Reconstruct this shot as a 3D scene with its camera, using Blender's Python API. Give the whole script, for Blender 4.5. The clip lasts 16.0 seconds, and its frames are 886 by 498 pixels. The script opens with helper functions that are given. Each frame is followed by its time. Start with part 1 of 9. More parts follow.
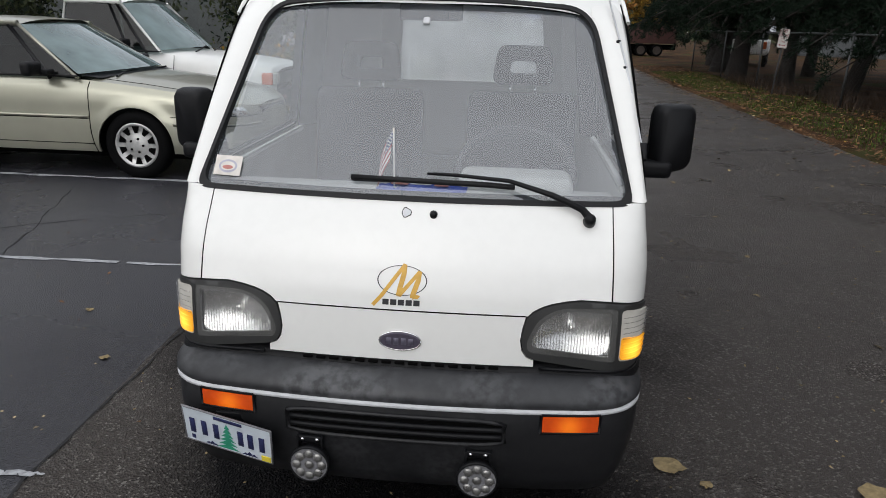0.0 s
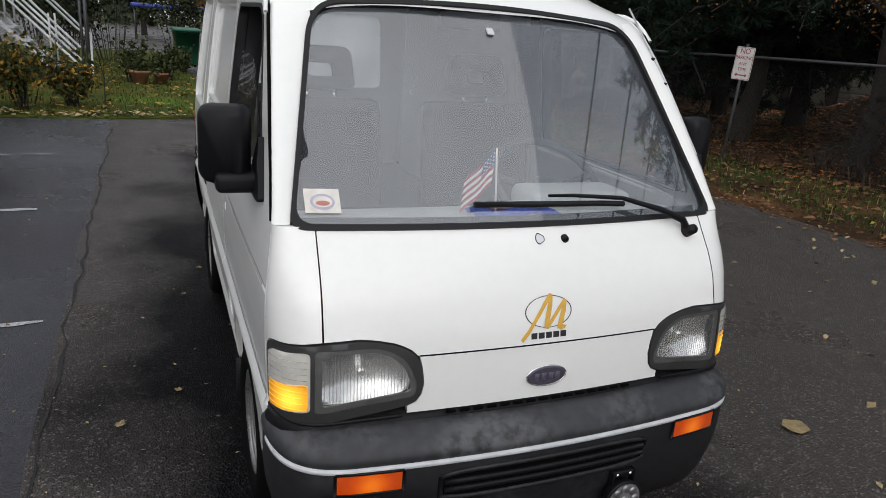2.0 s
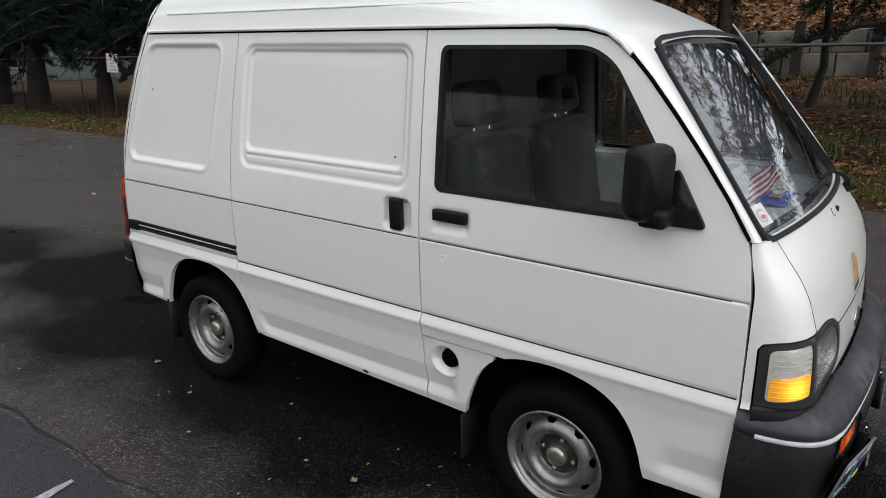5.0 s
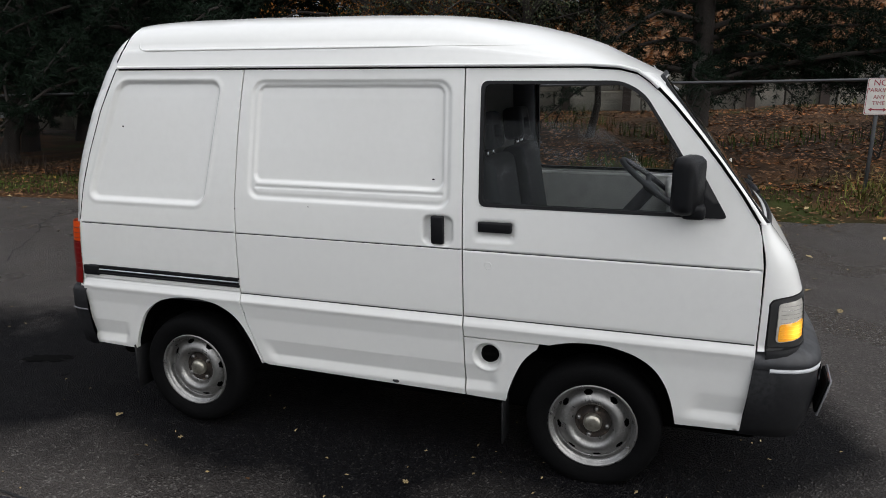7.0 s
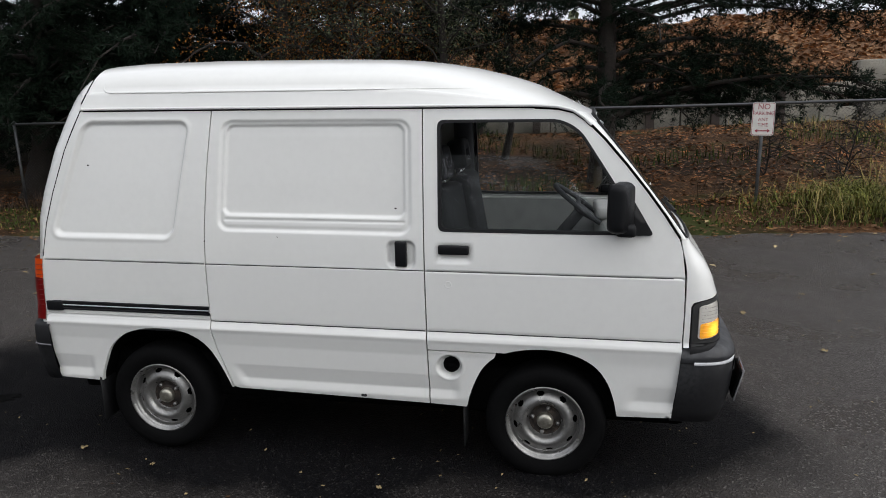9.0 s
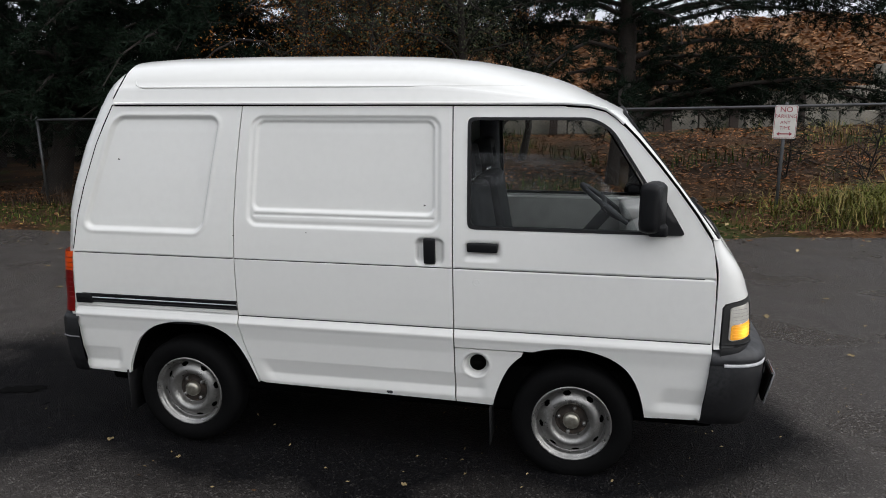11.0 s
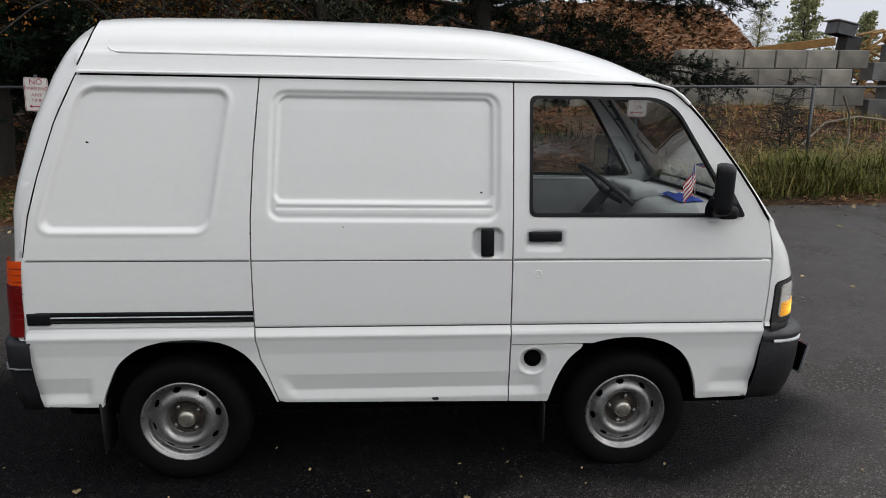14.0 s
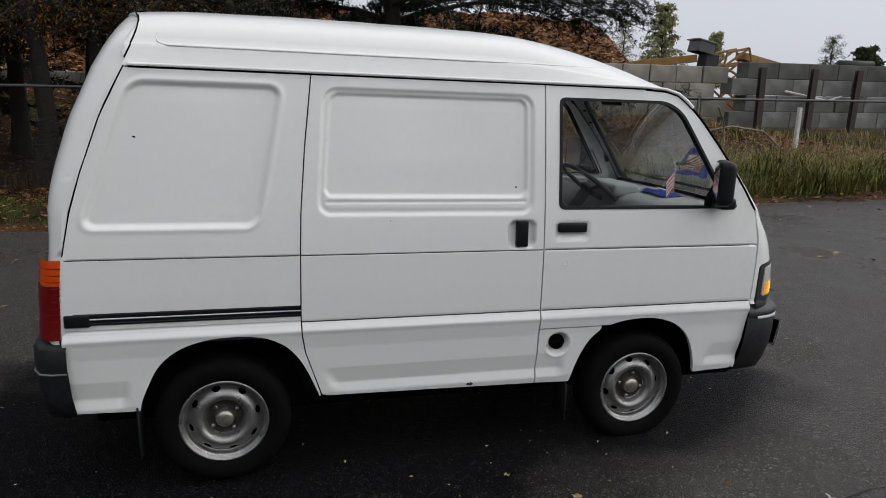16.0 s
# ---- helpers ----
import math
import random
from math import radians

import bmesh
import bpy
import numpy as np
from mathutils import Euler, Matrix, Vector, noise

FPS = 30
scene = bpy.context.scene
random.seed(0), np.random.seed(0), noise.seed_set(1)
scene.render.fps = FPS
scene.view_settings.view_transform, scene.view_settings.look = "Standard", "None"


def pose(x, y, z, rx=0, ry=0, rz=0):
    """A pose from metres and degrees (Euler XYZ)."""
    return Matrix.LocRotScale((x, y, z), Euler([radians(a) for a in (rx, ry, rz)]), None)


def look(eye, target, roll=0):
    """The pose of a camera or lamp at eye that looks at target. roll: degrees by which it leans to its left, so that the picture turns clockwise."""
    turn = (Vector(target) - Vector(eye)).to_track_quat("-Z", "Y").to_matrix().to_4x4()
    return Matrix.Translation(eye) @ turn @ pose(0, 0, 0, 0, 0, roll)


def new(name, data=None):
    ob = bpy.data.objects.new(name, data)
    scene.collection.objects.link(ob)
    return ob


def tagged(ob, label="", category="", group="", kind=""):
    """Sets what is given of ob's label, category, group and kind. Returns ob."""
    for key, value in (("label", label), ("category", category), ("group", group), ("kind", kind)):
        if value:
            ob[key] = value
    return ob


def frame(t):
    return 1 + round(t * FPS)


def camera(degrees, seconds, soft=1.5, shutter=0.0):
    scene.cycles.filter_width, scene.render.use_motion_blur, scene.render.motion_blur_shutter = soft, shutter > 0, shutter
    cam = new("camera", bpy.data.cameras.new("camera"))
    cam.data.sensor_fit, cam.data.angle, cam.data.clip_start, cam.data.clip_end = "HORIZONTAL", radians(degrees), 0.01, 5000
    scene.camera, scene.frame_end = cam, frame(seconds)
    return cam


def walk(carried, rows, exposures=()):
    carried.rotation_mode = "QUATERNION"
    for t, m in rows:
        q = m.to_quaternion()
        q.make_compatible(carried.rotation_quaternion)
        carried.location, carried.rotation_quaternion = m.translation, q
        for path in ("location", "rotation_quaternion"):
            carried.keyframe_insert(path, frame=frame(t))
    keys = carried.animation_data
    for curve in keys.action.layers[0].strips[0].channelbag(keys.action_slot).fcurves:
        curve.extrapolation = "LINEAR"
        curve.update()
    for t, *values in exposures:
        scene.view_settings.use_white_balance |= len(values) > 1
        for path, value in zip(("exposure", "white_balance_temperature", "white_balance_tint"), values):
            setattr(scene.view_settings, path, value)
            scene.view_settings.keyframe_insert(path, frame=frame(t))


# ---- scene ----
cam = camera(65.7, 16.0, soft=0.9)
PATH = [
    (0, (0.269, -1.286, 1.503), (0.102, 0.607, 0.88), 1.5),
    (0.5, (-0.007, -1.217, 1.479), (-0.069, 0.677, 0.838), 1.2),
    (1, (-0.275, -1.117, 1.491), (-0.008, 0.763, 0.863), 2.6),
    (1.5, (-0.577, -1.062, 1.49), (0.023, 0.748, 0.889), 3.9),
    (2, (-0.85, -0.963, 1.489), (-0.1, 0.795, 0.899), 4.1),
    (2.5, (-1.115, -0.733, 1.488), (-0.176, 0.936, 0.912), 2.8),
    (3, (-1.381, -0.564, 1.49), (-0.313, 1.022, 0.901), 3.4),
    (3.5, (-1.715, -0.452, 1.525), (-0.526, 1.037, 0.918), 2.1),
    (4, (-1.979, -0.218, 1.52), (-0.614, 1.116, 0.923), 1.2),
    (4.2, (-2.063, -0.139, 1.538), (-0.678, 1.176, 0.944), 0.1),
    (6.3, (-2.905, 0.834, 1.532), (-1.087, 1.505, 1.036), -1.4),
    (6.5, (-2.97, 0.901, 1.558), (-1.136, 1.524, 1.062), -1.8),
    (7, (-3.098, 0.889, 1.538), (-1.245, 1.482, 1.074), -1.1),
    (7.5, (-3.298, 0.919, 1.576), (-1.412, 1.408, 1.127), -0.4),
    (8, (-3.382, 0.976, 1.586), (-1.466, 1.35, 1.153), -1.4),
    (8.5, (-3.409, 1.016, 1.604), (-1.473, 1.306, 1.192), -1.1),
    (9, (-3.409, 1.004, 1.607), (-1.483, 1.359, 1.199), -1.7),
    (9.2, (-3.395, 1.003, 1.593), (-1.475, 1.38, 1.181), -1.4),
    (11.5, (-3.424, 1.096, 1.595), (-1.506, 1.489, 1.188), -1.1),
    (12, (-3.382, 1.181, 1.589), (-1.471, 1.571, 1.145), -0.9),
    (12.5, (-3.276, 1.470, 1.565), (-1.336, 1.652, 1.115), 0.20),
    (13, (-3.207, 1.639, 1.583), (-1.265, 1.699, 1.111), 1.8),
    (13.5, (-3.216, 1.884, 1.586), (-1.272, 1.791, 1.129), -0.2),
    (14, (-3.204, 2.084, 1.607), (-1.27, 1.923, 1.13), 0.0),
    (14.5, (-3.107, 2.281, 1.573), (-1.181, 2.017, 1.109), 1.0),
    (15, (-3.056, 2.475, 1.576), (-1.135, 2.159, 1.121), 0.32),
    (15.5, (-3.136, 2.657, 1.594), (-1.232, 2.243, 1.145), -0.56),
    (16, (-3.244, 2.74, 1.573), (-1.363, 2.231, 1.12), 1.17),
]
EXPOSURE = [(0, -0.03), (1.5, -0.05), (3, 0.02), (7, 0.13), (9, 0.13), (12, 0.10), (13.5, 0.06), (14.2, 0.04), (15, -0.13), (16, -0.14)]
walk(cam, [(t, look(eye, target, roll)) for t, eye, target, roll in PATH], EXPOSURE)
from mathutils import geometry

# ---- light ----
world = bpy.data.worlds.new("overcast_sky")
scene.world = world
world.use_nodes = True
wt = world.node_tree
wt.nodes.clear()
w_out = wt.nodes.new("ShaderNodeOutputWorld")
w_bg = wt.nodes.new("ShaderNodeBackground")
w_sky = wt.nodes.new("ShaderNodeTexSky")
w_sky.sky_type = "NISHITA"
w_sky.sun_disc = False
w_sky.sun_elevation = radians(32)
w_sky.sun_rotation = radians(195)
w_sky.air_density, w_sky.dust_density, w_sky.ozone_density = 1.0, 6.0, 1.0
w_hsv = wt.nodes.new("ShaderNodeHueSaturation")
w_hsv.inputs["Saturation"].default_value = 0.22
wt.links.new(w_sky.outputs["Color"], w_hsv.inputs["Color"])
# cloud cover: the overcast evens out the sky
w_mix = wt.nodes.new("ShaderNodeMix")
w_mix.data_type = "RGBA"
w_mix.inputs["Factor"].default_value = 0.78
w_mix.inputs["B"].default_value = (5.5, 5.75, 6.36, 1)
wt.links.new(w_hsv.outputs["Color"], w_mix.inputs["A"])
wt.links.new(w_mix.outputs["Result"], w_bg.inputs["Color"])
w_bg.inputs["Strength"].default_value = 0.145
wt.links.new(w_bg.outputs["Background"], w_out.inputs["Surface"])

sun = new("sun", bpy.data.lights.new("sun", "SUN"))
sun.data.energy = 1.55
sun.data.angle = radians(110)
sun.data.color = (1.0, 0.99, 0.975)
sun.matrix_world = look((0, 0, 0), (0.40, 0.42, -0.80))


# ---- materials ----
def material(name, color, rough=0.6, metal=0.0, vary=0.0, scale=8.0, fine=0.0, fine_scale=120.0, bump=0.0, bump_scale=60.0,
             coat=0.0, emit=None, emit_strength=0.0, spec=0.5, alt=None, per_object=0.0, per_island=0.0, rough_vary=0.0, obj_coords=True):
    """A node material: base colour with variation at two scales, roughness variation and fine relief."""
    m = bpy.data.materials.new(name)
    m.use_nodes = True
    nt = m.node_tree
    b = nt.nodes["Principled BSDF"]
    b.inputs["Roughness"].default_value = rough
    b.inputs["Metallic"].default_value = metal
    b.inputs["Specular IOR Level"].default_value = spec
    b.inputs["Coat Weight"].default_value = coat
    b.inputs["Coat Roughness"].default_value = 0.06
    tc = nt.nodes.new("ShaderNodeTexCoord")
    vec = tc.outputs["Object"]
    rgb = nt.nodes.new("ShaderNodeRGB")
    rgb.outputs[0].default_value = (*color, 1)
    out = rgb.outputs[0]

    def noise_node(sc, detail=4):
        n = nt.nodes.new("ShaderNodeTexNoise")
        n.inputs["Scale"].default_value = sc
        n.inputs["Detail"].default_value = detail
        nt.links.new(vec, n.inputs["Vector"])
        return n

    def mixed(a, bcol, fac, mode="MIX"):
        mx = nt.nodes.new("ShaderNodeMix")
        mx.data_type = "RGBA"
        mx.blend_type = mode
        nt.links.new(fac, mx.inputs["Factor"])
        nt.links.new(a, mx.inputs["A"])
        if isinstance(bcol, tuple):
            mx.inputs["B"].default_value = (*bcol, 1)
        else:
            nt.links.new(bcol, mx.inputs["B"])
        return mx.outputs["Result"]

    def ramp(fac, lo, hi, a=0.0, c=1.0):
        r = nt.nodes.new("ShaderNodeMapRange")
        r.inputs["From Min"].default_value, r.inputs["From Max"].default_value = lo, hi
        r.inputs["To Min"].default_value, r.inputs["To Max"].default_value = a, c
        nt.links.new(fac, r.inputs["Value"])
        return r.outputs["Result"]

    if alt is not None:
        out = mixed(out, alt, ramp(noise_node(scale * 0.6, 6).outputs["Fac"], 0.42, 0.62))
    if vary:
        out = mixed(out, tuple(c * (1 - vary) for c in color), ramp(noise_node(scale, 5).outputs["Fac"], 0.4, 0.7))
    if fine:
        out = mixed(out, tuple(c * (1 - fine) for c in color), ramp(noise_node(fine_scale, 3).outputs["Fac"], 0.4, 0.65))
    if per_object or per_island:
        src = nt.nodes.new("ShaderNodeObjectInfo").outputs["Random"] if per_object else nt.nodes.new("ShaderNodeNewGeometry").outputs["Random Per Island"]
        amount = per_object or per_island
        hs = nt.nodes.new("ShaderNodeHueSaturation")
        nt.links.new(ramp(src, 0, 1, 1 - amount, 1 + amount), hs.inputs["Value"])
        nt.links.new(out, hs.inputs["Color"])
        out = hs.outputs["Color"]
    nt.links.new(out, b.inputs["Base Color"])
    if rough_vary:
        nt.links.new(ramp(noise_node(scale * 1.3, 5).outputs["Fac"], 0.35, 0.65, max(0.02, rough - rough_vary), min(1, rough + rough_vary)), b.inputs["Roughness"])
    if bump:
        bp = nt.nodes.new("ShaderNodeBump")
        bp.inputs["Strength"].default_value = bump
        bp.inputs["Distance"].default_value = 0.01
        nt.links.new(noise_node(bump_scale, 4).outputs["Fac"], bp.inputs["Height"])
        nt.links.new(bp.outputs["Normal"], b.inputs["Normal"])
    if emit:
        b.inputs["Emission Color"].default_value = (*emit, 1)
        b.inputs["Emission Strength"].default_value = emit_strength
    return m


def glass(name, tint=(0.8, 0.85, 0.85), film=0.0, film_color=(0.6, 0.62, 0.65), gloss_rough=0.02, drops=0.0, mirror=1.1, forward=False):
    """Thin window glass: see-through, with a mirror coat that grows at grazing angles, and a thin film for mist and
    painted sky haze.
    """
    m = bpy.data.materials.new(name)
    m.use_nodes = True
    nt = m.node_tree
    nt.nodes.clear()
    o = nt.nodes.new("ShaderNodeOutputMaterial")
    tr = nt.nodes.new("ShaderNodeBsdfTransparent")
    tr.inputs["Color"].default_value = (*tint, 1)
    gl = nt.nodes.new("ShaderNodeBsdfGlossy")
    gl.inputs["Roughness"].default_value = gloss_rough
    gl.inputs["Color"].default_value = (1, 1, 1, 1)
    # mirror share: a few percent face on, rising steeply towards grazing angles
    lw = nt.nodes.new("ShaderNodeLayerWeight")
    lw.inputs["Blend"].default_value = 0.5
    pw = nt.nodes.new("ShaderNodeMath")
    pw.operation = "POWER"
    pw.inputs[1].default_value = 5.0
    nt.links.new(lw.outputs["Facing"], pw.inputs[0])
    mul = nt.nodes.new("ShaderNodeMath")
    mul.operation = "MULTIPLY_ADD"
    mul.use_clamp = True
    mul.inputs[1].default_value = 0.85 * mirror
    mul.inputs[2].default_value = 0.055 * mirror
    nt.links.new(pw.outputs["Value"], mul.inputs[0])
    inner = tr.outputs["BSDF"]
    tc = nt.nodes.new("ShaderNodeTexCoord")
    if film:
        df = nt.nodes.new("ShaderNodeBsdfTranslucent" if forward else "ShaderNodeBsdfDiffuse")
        df.inputs["Color"].default_value = (*film_color, 1)
        n = nt.nodes.new("ShaderNodeTexNoise")
        n.inputs["Scale"].default_value = 3.0
        n.inputs["Detail"].default_value = 4
        nt.links.new(tc.outputs["Object"], n.inputs["Vector"])
        r = nt.nodes.new("ShaderNodeMapRange")
        r.inputs["To Min"].default_value, r.inputs["To Max"].default_value = film * 0.3, film * 1.7
        nt.links.new(n.outputs["Fac"], r.inputs["Value"])
        mx = nt.nodes.new("ShaderNodeMixShader")
        nt.links.new(r.outputs["Result"], mx.inputs["Fac"])
        nt.links.new(inner, mx.inputs[1])
        nt.links.new(df.outputs["BSDF"], mx.inputs[2])
        inner = mx.outputs["Shader"]
    if drops:
        v = nt.nodes.new("ShaderNodeTexVoronoi")
        v.inputs["Scale"].default_value = 80
        nt.links.new(tc.outputs["Object"], v.inputs["Vector"])
        sm = nt.nodes.new("ShaderNodeMapRange")
        sm.inputs["From Min"].default_value, sm.inputs["From Max"].default_value = 0.12, 0.3
        sm.inputs["To Min"].default_value, sm.inputs["To Max"].default_value = 1.0, 0.0
        nt.links.new(v.outputs["Distance"], sm.inputs["Value"])
        cell = nt.nodes.new("ShaderNodeSeparateColor")
        nt.links.new(v.outputs["Color"], cell.inputs["Color"])
        some = nt.nodes.new("ShaderNodeMath")
        some.operation = "GREATER_THAN"
        some.inputs[1].default_value = 0.84
        nt.links.new(cell.outputs["Red"], some.inputs[0])
        # the wiper has swept the drops from a disc round its pivot
        far = nt.nodes.new("ShaderNodeVectorMath")
        far.operation = "DISTANCE"
        far.inputs[1].default_value = (0.482, 0.49, 1.06)
        nt.links.new(tc.outputs["Object"], far.inputs[0])
        swept = nt.nodes.new("ShaderNodeMapRange")
        swept.inputs["From Min"].default_value, swept.inputs["From Max"].default_value = 0.625, 0.66
        nt.links.new(far.outputs["Value"], swept.inputs["Value"])
        some_out = nt.nodes.new("ShaderNodeMath")
        some_out.operation = "MULTIPLY"
        nt.links.new(some.outputs["Value"], some_out.inputs[0])
        nt.links.new(swept.outputs["Result"], some_out.inputs[1])
        drop = nt.nodes.new("ShaderNodeMath")
        drop.operation = "MULTIPLY"
        nt.links.new(sm.outputs["Result"], drop.inputs[0])
        nt.links.new(some_out.outputs["Value"], drop.inputs[1])
        bp = nt.nodes.new("ShaderNodeBump")
        bp.inputs["Strength"].default_value = drops
        bp.inputs["Distance"].default_value = 0.002
        nt.links.new(drop.outputs["Value"], bp.inputs["Height"])
        nt.links.new(bp.outputs["Normal"], gl.inputs["Normal"])
        # each drop scatters a little of the sky
        bead = nt.nodes.new("ShaderNodeBsdfDiffuse")
        bead.inputs["Color"].default_value = (0.9, 0.93, 0.97, 1)
        faint = nt.nodes.new("ShaderNodeMath")
        faint.operation = "MULTIPLY"
        faint.inputs[1].default_value = 0.22
        nt.links.new(drop.outputs["Value"], faint.inputs[0])
        wet = nt.nodes.new("ShaderNodeMixShader")
        nt.links.new(faint.outputs["Value"], wet.inputs["Fac"])
        nt.links.new(inner, wet.inputs[1])
        nt.links.new(bead.outputs["BSDF"], wet.inputs[2])
        inner = wet.outputs["Shader"]
    mx = nt.nodes.new("ShaderNodeMixShader")
    nt.links.new(mul.outputs["Value"], mx.inputs["Fac"])
    nt.links.new(inner, mx.inputs[1])
    nt.links.new(gl.outputs["BSDF"], mx.inputs[2])
    nt.links.new(mx.outputs["Shader"], o.inputs["Surface"])
    return m


M_WHITE = material("white_paint", (0.785, 0.785, 0.760), 0.26, vary=0.015, scale=1.1, fine=0.02, fine_scale=30, coat=0.55)
M_PLASTIC = material("black_plastic", (0.0065, 0.0068, 0.008), 0.48, spec=0.2, vary=0.3, scale=20, bump=0.15, bump_scale=400)
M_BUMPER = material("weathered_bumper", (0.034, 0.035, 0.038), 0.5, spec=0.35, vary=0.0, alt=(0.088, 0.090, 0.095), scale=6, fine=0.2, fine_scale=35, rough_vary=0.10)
# same plastic less bleached, with the lower face's shade put into its colour
M_BUMPER_FACE = material("bumper_face_shaded", (0.013, 0.0133, 0.0148), 0.5, spec=0.3, alt=(0.026, 0.0265, 0.0285), scale=7, fine=0.2, fine_scale=60, rough_vary=0.1)
# tone for the painted groove shade and the grimy ring round the bare hole
M_GRIME_SHADE = material("grime_and_shade", (0.045, 0.045, 0.043), 0.8, vary=0.4, scale=12, fine=0.3, fine_scale=60)
M_RUST = material("rusty_steel", (0.022, 0.017, 0.014), 0.8, vary=0.4, scale=50, alt=(0.10, 0.07, 0.05), fine=0.3, fine_scale=150, bump=0.2, bump_scale=180)
M_BADGE_BAR = material("badge_relief", (0.16, 0.15, 0.20), 0.3, metal=0.5, vary=0.2, scale=80)
M_RUBBER = material("rubber", (0.009, 0.009, 0.010), 0.6, spec=0.3, vary=0.3, scale=30, bump=0.1, bump_scale=200)
M_TYRE = material("tyre", (0.0042, 0.0042, 0.0045), 0.8, spec=0.08, vary=0.35, scale=25, fine=0.3, fine_scale=200, bump=0.2, bump_scale=250)
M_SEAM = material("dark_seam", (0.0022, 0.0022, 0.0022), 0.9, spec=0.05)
M_RIM = material("steel_rim", (0.34, 0.335, 0.325), 0.38, metal=0.8, vary=0.35, scale=22, fine=0.25, fine_scale=130, rough_vary=0.12)
M_CHROME = material("chrome", (0.75, 0.75, 0.76), 0.12, metal=1.0, vary=0.1, scale=30)
M_STRIPE = material("grey_stripe", (0.60, 0.61, 0.63), 0.45, vary=0.15, scale=30)


def lit_lens(name, color, dim, hot, bulb, reach, low, high):
    """A lamp lens lit by a bulb behind it: brightest in front of the bulb (x is mirrored), dimmer towards its rim."""
    m = material(name, color, 0.25, coat=0.5, vary=0.1, scale=60, emit=dim, emit_strength=1.0)
    nt = m.node_tree
    b = nt.nodes["Principled BSDF"]
    tc = nt.nodes.new("ShaderNodeTexCoord")
    fold = nt.nodes.new("ShaderNodeVectorMath")
    fold.operation = "ABSOLUTE"
    nt.links.new(tc.outputs["Object"], fold.inputs[0])
    far = nt.nodes.new("ShaderNodeVectorMath")
    far.operation = "DISTANCE"
    far.inputs[1].default_value = bulb
    nt.links.new(fold.outputs["Vector"], far.inputs[0])
    r = nt.nodes.new("ShaderNodeMapRange")
    r.interpolation_type = "SMOOTHSTEP"
    r.inputs["From Min"].default_value, r.inputs["From Max"].default_value = 0.0, reach
    r.inputs["To Min"].default_value, r.inputs["To Max"].default_value = 1.0, 0.0
    nt.links.new(far.outputs["Value"], r.inputs["Value"])
    mx = nt.nodes.new("ShaderNodeMix")
    mx.data_type = "RGBA"
    nt.links.new(r.outputs["Result"], mx.inputs["Factor"])
    mx.inputs["A"].default_value, mx.inputs["B"].default_value = (*dim, 1), (*hot, 1)
    nt.links.new(mx.outputs["Result"], b.inputs["Emission Color"])
    st = nt.nodes.new("ShaderNodeMapRange")
    st.inputs["To Min"].default_value, st.inputs["To Max"].default_value = low, high
    nt.links.new(r.outputs["Result"], st.inputs["Value"])
    nt.links.new(st.outputs["Result"], b.inputs["Emission Strength"])
    return m


M_AMBER_ON = lit_lens("lit_amber_lens", (0.62, 0.07, 0.006), (1.0, 0.10, 0.002), (1.0, 0.33, 0.015), (0.458, 0.312, 0.548), 0.062, 0.050, 0.462)
M_YELLOW_ON = lit_lens("lit_indicator", (0.75, 0.36, 0.03), (1.0, 0.36, 0.004), (1.0, 0.62, 0.06), (0.622, 0.430, 0.728), 0.062, 0.22, 1.3)
M_LENS_EDGE = material("lens_edge_grey", (0.075, 0.075, 0.072), 0.3, vary=0.2, scale=50, coat=0.5)
M_LENS_CLEAR = material("clear_lens_backing", (0.55, 0.53, 0.48), 0.25, vary=0.15, scale=40, coat=0.5)
M_TAIL_ORANGE = material("orange_tail_lens", (0.62, 0.065, 0.003), 0.3, spec=0.2, vary=0.1, scale=40, coat=0.15)
M_TAIL_RED = material("red_tail_lens", (0.15, 0.004, 0.004), 0.3, spec=0.2, vary=0.2, scale=40, coat=0.15)
M_REFLECTOR = material("headlamp_reflector", (0.88, 0.88, 0.87), 0.22, metal=1.0, vary=0.15, scale=25, bump=0.06, bump_scale=22)
M_BEZEL = material("dark_grey_bezel", (0.026, 0.0263, 0.026), 0.5, vary=0.2, scale=30)
M_GOLD = material("gold_decal", (0.66, 0.38, 0.06), 0.4, vary=0.15, scale=60)
M_INK = material("black_ink", (0.015, 0.015, 0.018), 0.5)
M_BADGE = material("badge_blue_grey", (0.085, 0.075, 0.105), 0.35, metal=0.3, vary=0.2, scale=80)
M_PLATE = material("plate_white", (0.62, 0.68, 0.74), 0.4, vary=0.12, scale=25)
M_PLATE_INK = material("plate_navy", (0.02, 0.025, 0.09), 0.5)
M_PLATE_GREEN = material("plate_green", (0.03, 0.30, 0.18), 0.5)
M_PLATE_YELLOW = material("plate_yellow", (0.75, 0.60, 0.05), 0.5)
M_GLASS = glass("window_glass", (0.90, 0.92, 0.91))
M_REAR_GLASS = glass("misted_rear_glass", (0.80, 0.83, 0.82), film=0.45, film_color=(0.93, 0.96, 0.93), forward=True)
M_DOOR_GLASS = glass("lowered_door_glass", (0.80, 0.84, 0.83), film=0.02, mirror=0.42)
M_GREY_FRAME = material("plate_frame_grey", (0.16, 0.16, 0.17), 0.5, vary=0.2, scale=40)
# film: mist on the glass, plus the sky's blue reflection painted as haze
M_SCREEN = glass("windscreen_glass", (0.84, 0.87, 0.88), film=0.072, film_color=(0.76, 0.85, 0.97), drops=0.05, mirror=2.3)
M_LENS = glass("lamp_lens", (0.92, 0.92, 0.91), film=0.03, film_color=(0.85, 0.85, 0.86))
